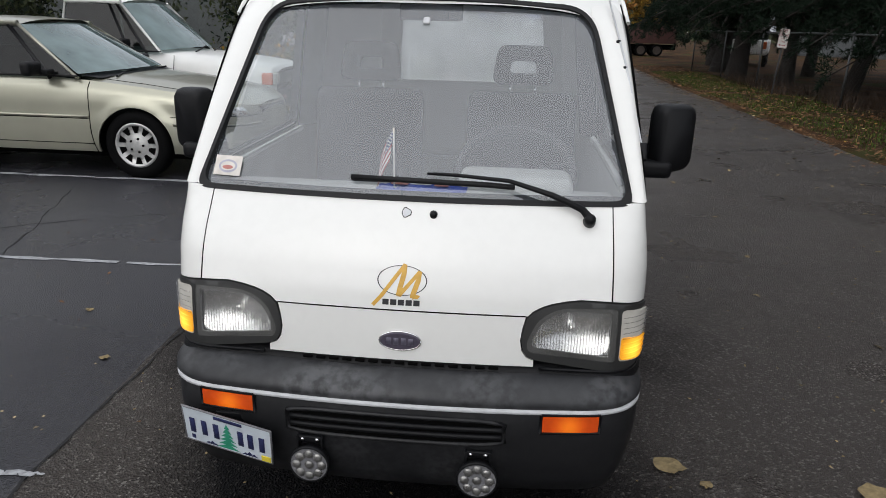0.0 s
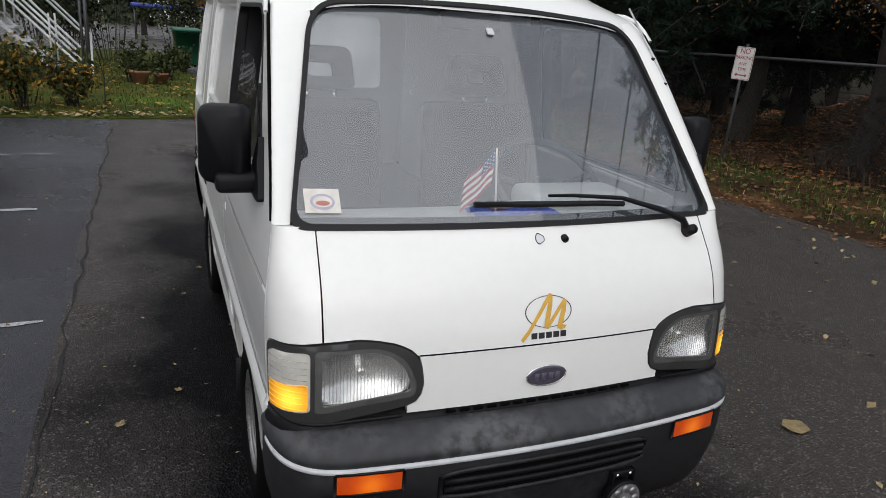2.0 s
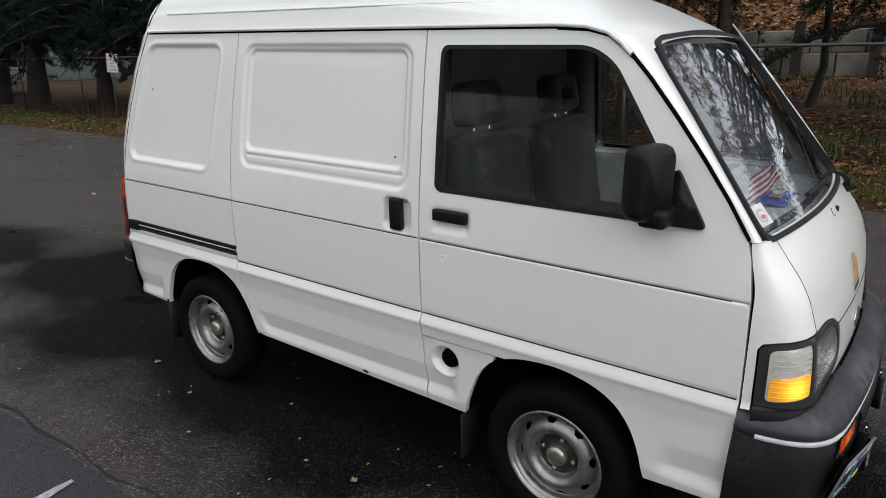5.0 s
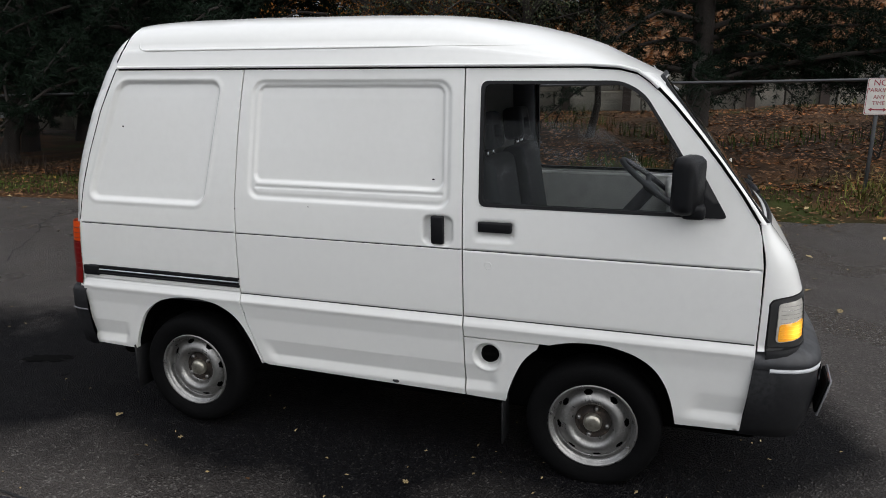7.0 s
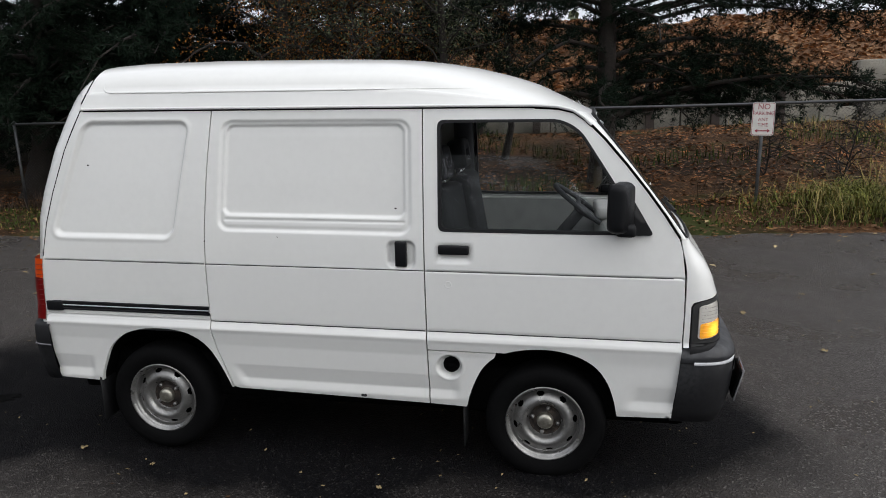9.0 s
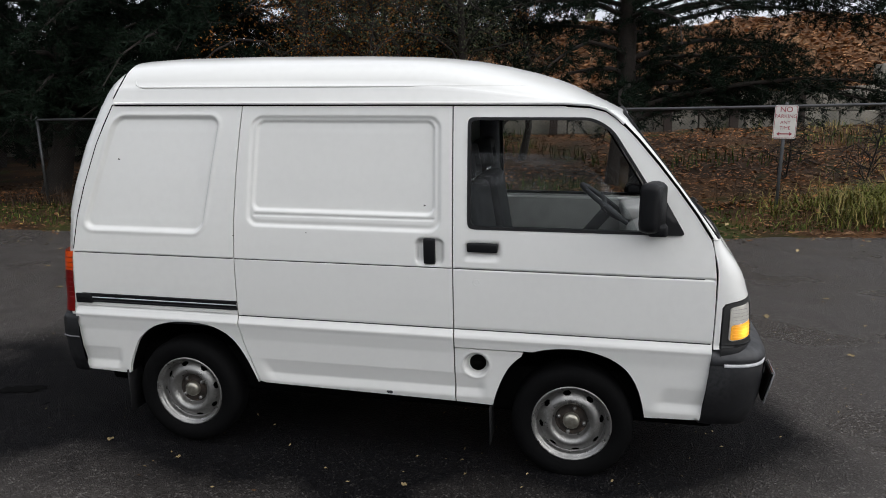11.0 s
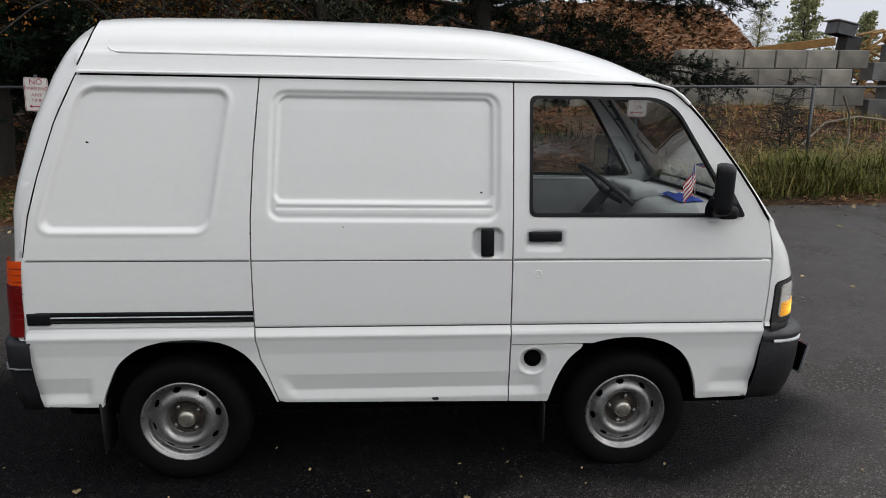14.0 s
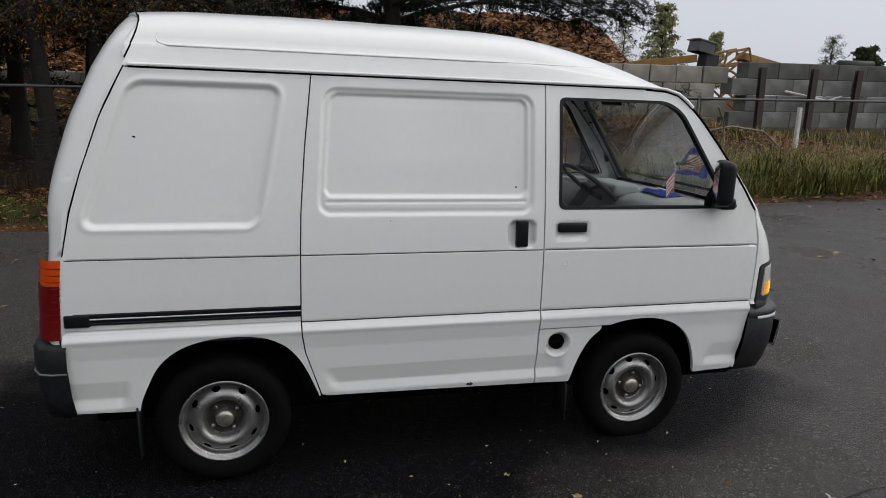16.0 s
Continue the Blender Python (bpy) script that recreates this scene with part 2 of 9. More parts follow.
M_LENS_RIB = glass("lens_ribs", (0.86, 0.86, 0.86), film=0.10, film_color=(0.85, 0.85, 0.86), mirror=1.4)
M_TRIM_GREY = material("grey_trim", (0.48, 0.475, 0.46), 0.7, vary=0.15, scale=12, bump=0.1, bump_scale=200)
M_TRIM_DARK = material("dark_trim", (0.05, 0.05, 0.055), 0.75, vary=0.2, scale=12, bump=0.1, bump_scale=200)
M_SEAT = material("seat_fabric", (0.018, 0.019, 0.022), 0.9, vary=0.3, scale=18, fine=0.1, fine_scale=220, bump=0.06, bump_scale=180)
M_HUB = material("hub_cap_dirty", (0.42, 0.40, 0.34), 0.32, metal=0.8, vary=0.35, scale=60)


# ---- builders ----
def finish(bm, name, mat, smooth=True):
    me = bpy.data.meshes.new(name)
    bm.to_mesh(me)
    bm.free()
    for m in (mat if isinstance(mat, (list, tuple)) else [mat]):
        me.materials.append(m)
    if smooth:
        me.polygons.foreach_set("use_smooth", [True] * len(me.polygons))
        me.update()
    return me


def thing(name, label, category, m=None, group="", kind=""):
    """An Empty that carries the parts of one thing."""
    root = new(name)
    root.empty_display_size = 0.1
    if m is not None:
        root.matrix_world = m
    return tagged(root, label, category, group, kind)


def part(name, bm, mat, parent, label="", smooth=True):
    """Links a bmesh as one mesh object under a thing or a part, in the parent's own coordinates."""
    ob = new(name, bm if isinstance(bm, bpy.types.Mesh) else finish(bm, name, mat, smooth))
    ob.parent = parent
    if label:
        ob["label"] = label
    return ob


def solo(name, bm, mat, label, category, m=None, group="", kind="", smooth=True):
    ob = new(name, bm if isinstance(bm, bpy.types.Mesh) else finish(bm, name, mat, smooth))
    if m is not None:
        ob.matrix_world = m
    return tagged(ob, label, category, group, kind)


def box(bm, c, s, m=None, bevel=0.0, seg=2):
    """A box with centre c and size s, its edges rounded."""
    mat = Matrix.Translation(c) @ Matrix.Diagonal((*s, 1))
    if m is not None:
        mat = m @ mat
    r = bmesh.ops.create_cube(bm, size=1, matrix=mat)
    if bevel:
        es = list({e for v in r["verts"] for e in v.link_edges})
        bmesh.ops.bevel(bm, geom=es, offset=bevel, segments=seg, affect="EDGES", profile=0.6)
    return bm


def tube(bm, p, q, r, r2=None, seg=10, caps=True):
    """A round bar from p to q."""
    p, q = Vector(p), Vector(q)
    d = q - p
    rot = d.to_track_quat("Z", "Y").to_matrix().to_4x4()
    bmesh.ops.create_cone(bm, cap_ends=caps, segments=seg, radius1=r, radius2=r if r2 is None else r2, depth=d.length, matrix=Matrix.Translation((p + q) / 2) @ rot)
    return bm


def sweep(bm, pts, r, seg=8):
    """A bent round bar through pts; r may be a list of radii."""
    pts = [Vector(p) for p in pts]
    rings = []
    for i, p in enumerate(pts):
        d = (pts[min(i + 1, len(pts) - 1)] - pts[max(i - 1, 0)]).normalized()
        up = Vector((0, 0, 1)) if abs(d.z) < 0.95 else Vector((1, 0, 0))
        a = d.cross(up).normalized()
        b = d.cross(a)
        rr = r[i] if isinstance(r, (list, tuple)) else r
        rings.append([bm.verts.new(p + a * (rr * math.cos(2 * math.pi * k / seg)) + b * (rr * math.sin(2 * math.pi * k / seg))) for k in range(seg)])
    for u, v in zip(rings, rings[1:]):
        for k in range(seg):
            bm.faces.new((u[k], u[(k + 1) % seg], v[(k + 1) % seg], v[k]))
    bm.faces.new(rings[0])
    bm.faces.new(list(reversed(rings[-1])))
    return bm


def grid_loft(bm, rows, close=False, flip=False):
    """Faces between rows of points."""
    vs = [[bm.verts.new(p) for p in row] for row in rows]
    for a, b in zip(vs, vs[1:]):
        n = len(a)
        for k in range(n if close else n - 1):
            f = (a[k], a[(k + 1) % n], b[(k + 1) % n], b[k])
            bm.faces.new(tuple(reversed(f)) if flip else f)
    return vs


def lathe(bm, prof, axis_m, seg=40):
    """A body of revolution about local x: prof holds (x, radius)."""
    rings = []
    for k in range(seg):
        a = 2 * math.pi * k / seg
        rings.append([axis_m @ Vector((x, r * math.cos(a), r * math.sin(a))) for x, r in prof])
    rings.append(rings[0])
    grid_loft(bm, rings)
    bmesh.ops.remove_doubles(bm, verts=bm.verts, dist=1e-5)
    return bm


def curve(table, x):
    """Straight-line interpolation in a table of (x, value)."""
    xs, ys = zip(*table)
    return float(np.interp(x, xs, ys))


def inside(poly, u, v):
    c = False
    j = len(poly) - 1
    for i in range(len(poly)):
        (a, b), (d, e) = poly[i], poly[j]
        if (b > v) != (e > v) and u < (d - a) * (v - b) / (e - b) + a:
            c = not c
        j = i
    return c


def resample(poly, step):
    out = []
    for i, p in enumerate(poly):
        q = poly[(i + 1) % len(poly)]
        n = max(1, int(math.hypot(q[0] - p[0], q[1] - p[1]) / step))
        out += [(p[0] + (q[0] - p[0]) * k / n, p[1] + (q[1] - p[1]) * k / n) for k in range(n)]
    return out


def rounded(poly, r, seg=5):
    """The polygon with its corners rounded by r (or a list of radii)."""
    out = []
    n = len(poly)
    for i in range(n):
        p0, p, p1 = Vector(poly[i - 1]), Vector(poly[i]), Vector(poly[(i + 1) % n])
        rr = r[i] if isinstance(r, (list, tuple)) else r
        a, b = (p0 - p), (p1 - p)
        d = min(rr, a.length * 0.48, b.length * 0.48)
        if d < 1e-4:
            out.append(tuple(p))
            continue
        s, e = p + a.normalized() * d, p + b.normalized() * d
        for k in range(seg + 1):
            t = k / seg
            q = s * (1 - t) ** 2 + p * 2 * t * (1 - t) + e * t * t
            out.append((q.x, q.y))
    return out


def patch(outer, lift, step=0.02, holes=(), rows=(), cols=(), depth=0.012, flip=False):
    """A sheet over a flat outline (with holes), raised onto a surface by lift(u, v, inward), with folded edges."""
    from_loops = [resample(lp, step) for lp in (outer, *holes)]
    pts, edges = [], []
    for lp in from_loops:
        o = len(pts)
        pts += lp
        edges += [(o + k, o + (k + 1) % len(lp)) for k in range(len(lp))]
    nb = len(pts)
    us, vs = [p[0] for p in outer], [p[1] for p in outer]
    gu = np.arange(min(us) + step * 0.5, max(us), step)
    gv = np.arange(min(vs) + step * 0.5, max(vs), step)
    gu = sorted(set([round(float(x), 4) for x in gu if all(abs(x - c) > step * 0.3 for c in cols)] + list(cols)))
    gv = sorted(set([round(float(x), 4) for x in gv if all(abs(x - c) > step * 0.3 for c in rows)] + list(rows)))
    bp = np.array(pts)
    for u in gu:
        near_u = bp[np.abs(bp[:, 0] - u) < step * 0.4]
        for v in gv:
            if not inside(outer, u, v) or any(inside(h, u, v) for h in holes):
                continue
            if len(near_u) and np.min((near_u[:, 0] - u) ** 2 + (near_u[:, 1] - v) ** 2) < (step * 0.35) ** 2:
                continue
            pts.append((u, v))
    vo, _, fo, orig, _, _ = geometry.delaunay_2d_cdt([Vector(p) for p in pts], edges, [], 0, 1e-6)
    bm = bmesh.new()
    verts = [bm.verts.new(lift(p.x, p.y, 0.0)) for p in vo]
    for f in fo:
        cx = sum(vo[i].x for i in f) / 3
        cy = sum(vo[i].y for i in f) / 3
        if inside(outer, cx, cy) and not any(inside(h, cx, cy) for h in holes):
            try:
                bm.faces.new([verts[i] for i in (reversed(f) if flip else f)])
            except ValueError:
                pass
    if depth:
        rim = [e for e in bm.edges if len(e.link_faces) == 1]
        low = {}
        index = {v: i for i, v in enumerate(verts)}
        for e in rim:
            for v in e.verts:
                if v not in low:
                    p = vo[index[v]]
                    low[v] = bm.verts.new(lift(p.x, p.y, depth))
        for e in rim:
            a, b = e.verts
            f = e.link_faces[0]
            loop = [l for l in f.loops if l.edge == e][0]
            first, second = loop.vert, loop.link_loop_next.vert
            bm.faces.new((second, first, low[first], low[second]))
            e.smooth = False
    for v in [v for v in bm.verts if not v.link_faces]:
        bm.verts.remove(v)
    return bm


def mirrored(me, name):
    """A mirror copy of a mesh across x = 0."""
    bm = bmesh.new()
    bm.from_mesh(me)
    bmesh.ops.scale(bm, vec=(-1, 1, 1), verts=bm.verts)
    bmesh.ops.reverse_faces(bm, faces=bm.faces)
    out = bpy.data.meshes.new(name)
    bm.to_mesh(out)
    bm.free()
    for m in me.materials:
        out.materials.append(m)
    return out


def lettering(text, size, mat, name="lettering", thick=0.0008):
    """Flat raised letters in the built-in font, standing in the xz plane and read from -y."""
    cu = bpy.data.curves.new(name, "FONT")
    cu.body, cu.size, cu.align_x, cu.align_y, cu.extrude = text, size, "CENTER", "CENTER", thick
    ob = bpy.data.objects.new(name, cu)
    me = bpy.data.meshes.new_from_object(ob)
    bpy.data.objects.remove(ob)
    me.transform(Matrix.Rotation(radians(90), 4, "X"))
    me.materials.clear()
    me.materials.append(mat)
    return me

# ---- the van ----
# van coordinates: x across (right side minus), y from nose to tail, z up from the road
VAN = thing("van", "small white high-roof panel van parked on wet asphalt", "van", pose(0.013, 0, -0.0438, 1.031, 0, 0))
SIDE_W = [(0.28, 0.616), (0.335, 0.630), (0.36, 0.636), (0.45, 0.641), (0.56, 0.650), (0.62, 0.6615), (0.634, 0.6665), (0.639, 0.6665), (0.664, 0.6555), (0.668, 0.6545), (0.6735, 0.6495), (0.679, 0.6535), (0.70, 0.6545), (0.80, 0.6575), (0.9382, 0.6585),
          (0.9405, 0.6505), (0.9428, 0.6575), (1.0, 0.655), (1.10, 0.648), (1.3, 0.626), (1.5, 0.600), (1.62, 0.580), (1.7, 0.57)]
FRONT = [(0.55, 0.366), (0.62, 0.366), (0.70, 0.367), (0.76, 0.370), (0.82, 0.376), (0.865, 0.385), (0.939, 0.409), (1.0, 0.439), (1.06, 0.477), (1.10, 0.506), (1.12, 0.520)]


def smooth(t):
    t = min(1.0, max(0.0, t))
    return t * t * (3 - 2 * t)


def ramp01(t):
    return min(1.0, max(0.0, t))


def sdf(poly, u, v, r=0.058):
    """Distance inward from the edges of a convex outline whose corners are rounded by r."""
    low, bend = 9.0, 0.0
    for i in range(len(poly)):
        a, b = poly[i], poly[(i + 1) % len(poly)]
        ex, ey = b[0] - a[0], b[1] - a[1]
        e = ((u - a[0]) * ey - (v - a[1]) * ex) / math.hypot(ex, ey)
        low = min(low, e)
        bend += max(r - e, 0.0) ** 2
    return low if low > r else r - math.sqrt(bend)


QUARTER = [(3.178, 1.577), (3.372, 1.045), (2.745, 1.045), (2.638, 1.577)][::-1]
SLIDER = [(2.502, 1.575), (2.538, 1.088), (1.645, 1.086), (1.645, 1.575)][::-1]
SLIDER_IN = [(2.478, 1.556), (2.510, 1.158), (1.672, 1.156), (1.672, 1.556)][::-1]


def turn_sign(poly):
    return 1 if sdf(poly, sum(p[0] for p in poly) / 4, sum(p[1] for p in poly) / 4) > 0 else -1


QUARTER = QUARTER if turn_sign(QUARTER) > 0 else QUARTER[::-1]
SLIDER = SLIDER if turn_sign(SLIDER) > 0 else SLIDER[::-1]
SLIDER_IN = SLIDER_IN if turn_sign(SLIDER_IN) > 0 else SLIDER_IN[::-1]


SILL = [(0.33, 0.0), (0.352, 0.0), (0.357, 0.001), (0.392, 0.0115), (0.398, 0.0122), (0.462, 0.001), (0.468, 0.0)]


def press(y, z):
    """Depth of the pressed fields and recesses in the side sheet."""
    d = 0.0
    if z < 0.48:
        if y > 3.2:
            d += curve(SILL, z) * smooth((y - 3.225 - (0.47 - z) * 0.2) / 0.035)
        elif 1.4 < y <= 1.6:
            d += curve(SILL, z) * smooth((y - 1.452) / 0.05)
        elif y < 0.8:
            d += curve(SILL, z) * smooth((0.785 - (z - 0.35) * 0.3 - y) / 0.05)
    if y > 2.6:
        e = sdf(QUARTER, y, z)
        d += 0.017 * ramp01((e - 0.004) / 0.017) - 0.003 * smooth((e + 0.016) / 0.016)
    elif y > 1.6:
        e = sdf(SLIDER, y, z)
        d += 0.009 * ramp01((e - 0.002) / 0.011) - 0.003 * ramp01((e - 0.022) / 0.008) + 0.013 * ramp01((sdf(SLIDER_IN, y, z, 0.040) - 0.002) / 0.009)
        if z < 1.16 and e > 0.0:
            d += 0.005 * smooth((1.150 - z) / 0.005) * smooth((z - 1.136) / 0.005) * smooth((e - 0.03) / 0.01)
        if z < 0.48:
            d += curve(SILL, z) * smooth((2.545 - (0.47 - z) * 0.5 - y) / 0.05)
        if 1.6 < y < 1.80 and 0.93 < z < 1.09:
            qy, qz = max(abs(y - 1.697) - 0.030, 0.0), max(abs(z - 1.008) - 0.026, 0.0)
            d += 0.020 * smooth((0.036 - math.hypot(qy, qz)) / 0.018)
    elif y > 1.3:
        if 0.97 < z < 1.06:
            e = min(0.072 - abs(y - 1.469), 0.036 - abs(z - 1.018))
            d += 0.016 * smooth(e / 0.012)
        r = math.hypot(y - 1.503, z - 0.510)
        d += 0.030 * smooth((0.057 - r) / 0.012) - 0.003 * smooth((0.067 - r) / 0.006) * smooth((r - 0.055) / 0.006)
    return d


def side_width(y, z):
    w = curve(SIDE_W, z)
    if y < 1.15:
        w -= 0.012 * smooth((z - 0.85) / 0.30) * ((1.15 - y) / 0.60) ** 2
    return w


def lift_side(y, z, inward):
    return Vector((-(side_width(y, z) - press(y, z) - inward), y, z))


def front_at(a, z):
    """A point of the nose: a runs from the middle across and then round the corner to the door."""
    s = 1 if a >= 0 else -1
    a = abs(a)
    f = curve(FRONT, z)
    if a <= 0.54:
        return Vector((s * a, f + (0.030 + 0.014 * smooth((z - 0.95) / 0.13)) * (a / 0.58) ** 2, z))
    t = (a - 0.54) / 0.16
    p0 = Vector((0.54, f + 0.0260 + 0.0121 * smooth((z - 0.95) / 0.13)))
    p3 = Vector((side_width(0.552, z), 0.552 + 0.026 * smooth((z - 0.95) / 0.16)))
    leg = (p3 - p0).length
    p1 = p0 + Vector((1, 0.096)).normalized() * leg * 0.44
    p2 = p3 - Vector((0.06, 1)).normalized() * leg * 0.42
    q = p0 * (1 - t) ** 3 + p1 * 3 * t * (1 - t) ** 2 + p2 * 3 * t * t * (1 - t) + p3 * t ** 3
    return Vector((s * q.x, q.y, z))


def lift_front(a, z, inward):
    p = front_at(a, z)
    if inward:
        u = front_at(a + 0.002, z) - front_at(a - 0.002, z)
        n = Vector((u.y, -u.x, 0)).normalized()
        p = p - n * inward
    return p


def screen_y(x, z):
    return 0.511 + 0.80 * (z - 1.095) + 0.048 * (x / 0.6) ** 2


def lift_screen(x, z, inward):
    return Vector((x, screen_y(x, z) + 0.78 * inward, z - 0.6 * inward))


CREASE = (0.930, 0.9382, 0.9405, 0.9428, 0.951)
SWAGE = (0.62, 0.634, 0.639, 0.664, 0.668, 0.6735, 0.679, 0.69, 0.342, 0.352, 0.357, 0.392, 0.398, 0.462, 0.468)
ARCH_F = [(0.795, 0.322), (0.812, 0.40), (0.834, 0.463), (0.861, 0.511), (0.893, 0.547), (0.938, 0.578), (0.986, 0.598), (1.045, 0.612), (1.102, 0.616), (1.165, 0.612), (1.22, 0.602), (1.272, 0.584), (1.318, 0.556), (1.36, 0.510), (1.391, 0.451), (1.418, 0.38), (1.432, 0.322)]
ARCH_R = [(2.539, 0.346), (2.556, 0.392), (2.583, 0.455), (2.621, 0.524), (2.668, 0.575), (2.724, 0.608), (2.78, 0.622), (2.836, 0.628), (2.923, 0.625), (2.985, 0.613), (3.043, 0.593), (3.10, 0.556), (3.144, 0.509), (3.18, 0.44), (3.205, 0.38), (3.215, 0.338)]


def eased(pts, n=4):
    """A smooth run of points through pts."""
    out = []
    for k in range(len(pts) - 1):
        p0, p1, p2, p3 = pts[max(k - 1, 0)], pts[k], pts[k + 1], pts[min(k + 2, len(pts) - 1)]
        for i in range(n):
            t = i / n
            out.append(tuple(0.5 * (2 * b + (c - a) * t + (2 * a - 5 * b + 4 * c - d) * t * t + (3 * b - a - 3 * c + d) * t ** 3) for a, b, c, d in zip(p0, p1, p2, p3)))
    return out + [pts[-1]]


ARCH_F, ARCH_R = eased(ARCH_F), eased(ARCH_R)
DOOR_EDGE = [(0.575, 0.330), (0.566, 0.42), (0.557, 0.55), (0.5535, 0.667), (0.5535, 0.80), (0.557, 0.95), (0.570, 1.05), (0.585, 1.10), (0.645, 1.19), (0.72, 1.29), (0.80, 1.39), (0.88, 1.485), (0.95, 1.558), (1.0, 1.592), (1.06, 1.608), (1.15, 1.613)]
WINDOW = rounded([(1.532, 1.565), (1.532, 1.112), (0.712, 1.112), (0.972, 1.520), (1.045, 1.565)], [0.03, 0.03, 0.03, 0.10, 0.06])
i_door = [p for p in ARCH_F if p[1] < 0.57 or p[0] < 1.25]
door_front = [(1.5945, 1.613), (1.5945, 0.590), (1.285, 0.590)] + [p for p in reversed(ARCH_F) if p[0] < 1.27] + [(0.78, 0.322)] + DOOR_EDGE
fuel_panel = [(1.5945, 0.5845), (1.5945, 0.328), (1.434, 0.322)] + [p for p in reversed(ARCH_F) if 1.30 < p[0] < 1.43] + [(1.30, 0.5845)]
slide_door = [(2.538, 1.613), (2.57, 1.35), (2.592, 1.10), (2.598, 0.94), (2.602, 0.70), (2.600, 0.62), (2.588, 0.54), (2.556, 0.44), (2.528, 0.352), (2.50, 0.345), (1.600, 0.328), (1.600, 1.613)]
quarter = [(2.543, 1.613), (2.575, 1.35), (2.597, 1.10), (2.603, 0.94), (2.607, 0.70), (2.605, 0.62), (2.593, 0.54), (2.561, 0.44), (2.535, 0.357), (2.5335, 0.346)] + ARCH_R + [(3.252, 0.338), (3.448, 0.345), (3.452, 0.50), (3.452, 0.625), (3.44, 0.80), (3.42, 0.955), (3.3853, 1.11), (3.3421, 1.25), (3.2713, 1.44), (3.1857, 1.613)]

def grid_loft_bm(rows, flip):
    bm = bmesh.new()
    grid_loft(bm, rows, flip=flip)
    return bm


body_side = {}
for nm, poly, holes, st in (("front_door", door_front, [WINDOW], 0.013), ("fuel_panel", fuel_panel, [], 0.006), ("sliding_door", slide_door, [], 0.0058), ("rear_quarter", quarter, [], 0.0062)):
    bm = patch(poly, lift_side, st, holes, rows=CREASE + SWAGE, depth=0.02, flip=True)
    right = part(nm, bm, M_WHITE, VAN)
    left = part(nm, mirrored(right.data, nm), None, VAN)
    for o in (right, left):
        o.data.polygons.foreach_set("use_smooth", [True] * len(o.data.polygons))
    body_side[nm] = (right, left)

# shade of the waist and swage grooves, with some dirt, painted as flush strips
for s in (-1, 1):
    for z0, y0, y1, d in ((0.9405, 0.60, 1.593, 0.0003), (0.9405, 1.602, 2.60, 0.0003), (0.9405, 2.606, 3.417, 0.0003), (0.6735, 0.56, 1.593, 0.0002), (0.6735, 1.602, 2.602, 0.0002)):
        rows = []
        for y in np.linspace(y0, y1, 40):
            z = z0
            rows.append([Vector((s * (side_width(y, 0.9365 if z > 0.8 else 0.668) + 0.0006), y, z + q * (0.0017 if z > 0.8 else 0.0024))) for q in (-1, 0, 1)])
        part("groove_dirt", grid_loft_bm(rows, s < 0), M_GRIME_SHADE, VAN)

# inner shell that closes the gaps between the panels
for s in (-1, 1):
    for spans, zs, shift in (((1.56, 1.63), (0.33, 1.61), [(0, 0), (2, 0)]), ((2.55, 2.66), (0.36, 1.61), [(0.35, -0.07), (0.55, -0.01), (1.1, 0), (1.61, -0.055)]), ((0.553, 0.62), (0.33, 1.08), [(0, 0), (2, 0)])):
        bm = bmesh.new()
        grid_loft(bm, [[Vector((s * (side_width(y, z) - 0.026), y + curve(shift, z), z)) for y in np.linspace(*spans, 3)] for z in np.linspace(*zs, 22)], flip=s > 0)
        part("door_jamb", bm, M_SEAM, VAN)

REAR_IN = [(0.6, 3.36), (0.95, 3.36), (1.25, 3.28), (1.44, 3.19), (1.62, 3.09)]
# cargo lining, floor and inner walls
for s in (-1, 1):
    bm = bmesh.new()
    rows = [[Vector((s * (side_width(min(y, 3.3), z) - 0.045), y, z)) for y in np.linspace(1.63, curve(REAR_IN, z), 10)] for z in np.linspace(0.62, 1.60, 9)]
    grid_loft(bm, rows, flip=s > 0)
    part("cargo_lining", bm, M_TRIM_GREY, VAN)
bm = bmesh.new()
box(bm, (0, 2.02, 0.615), (1.20, 2.75, 0.05), bevel=0.01)
part("load_floor", bm, M_TRIM_DARK, VAN)
bm = bmesh.new()
box(bm, (0, 1.95, 0.36), (1.06, 2.9, 0.22), bevel=0.03)
for y in (1.10, 2.92):
    tube(bm, (-0.55, y, 0.27), (0.55, y, 0.27), 0.05)
part("chassis", bm, M_SEAM, VAN)

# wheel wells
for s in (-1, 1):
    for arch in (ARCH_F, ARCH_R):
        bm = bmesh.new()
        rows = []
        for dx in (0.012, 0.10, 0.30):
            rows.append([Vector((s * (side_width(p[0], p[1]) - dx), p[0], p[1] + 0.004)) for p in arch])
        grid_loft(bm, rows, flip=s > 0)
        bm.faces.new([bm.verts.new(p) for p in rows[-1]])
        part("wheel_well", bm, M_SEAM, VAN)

# roof: high cap above the gutter
CROWN = [(0.885, 1.585), (0.925, 1.604), (0.97, 1.627), (1.05, 1.668), (1.14, 1.714), (1.205, 1.738), (1.276, 1.760), (1.40, 1.792), (1.526, 1.815), (1.65, 1.831), (1.78, 1.841), (2.05, 1.849), (2.6, 1.854), (2.98, 1.850), (3.12, 1.842), (3.22, 1.828)]
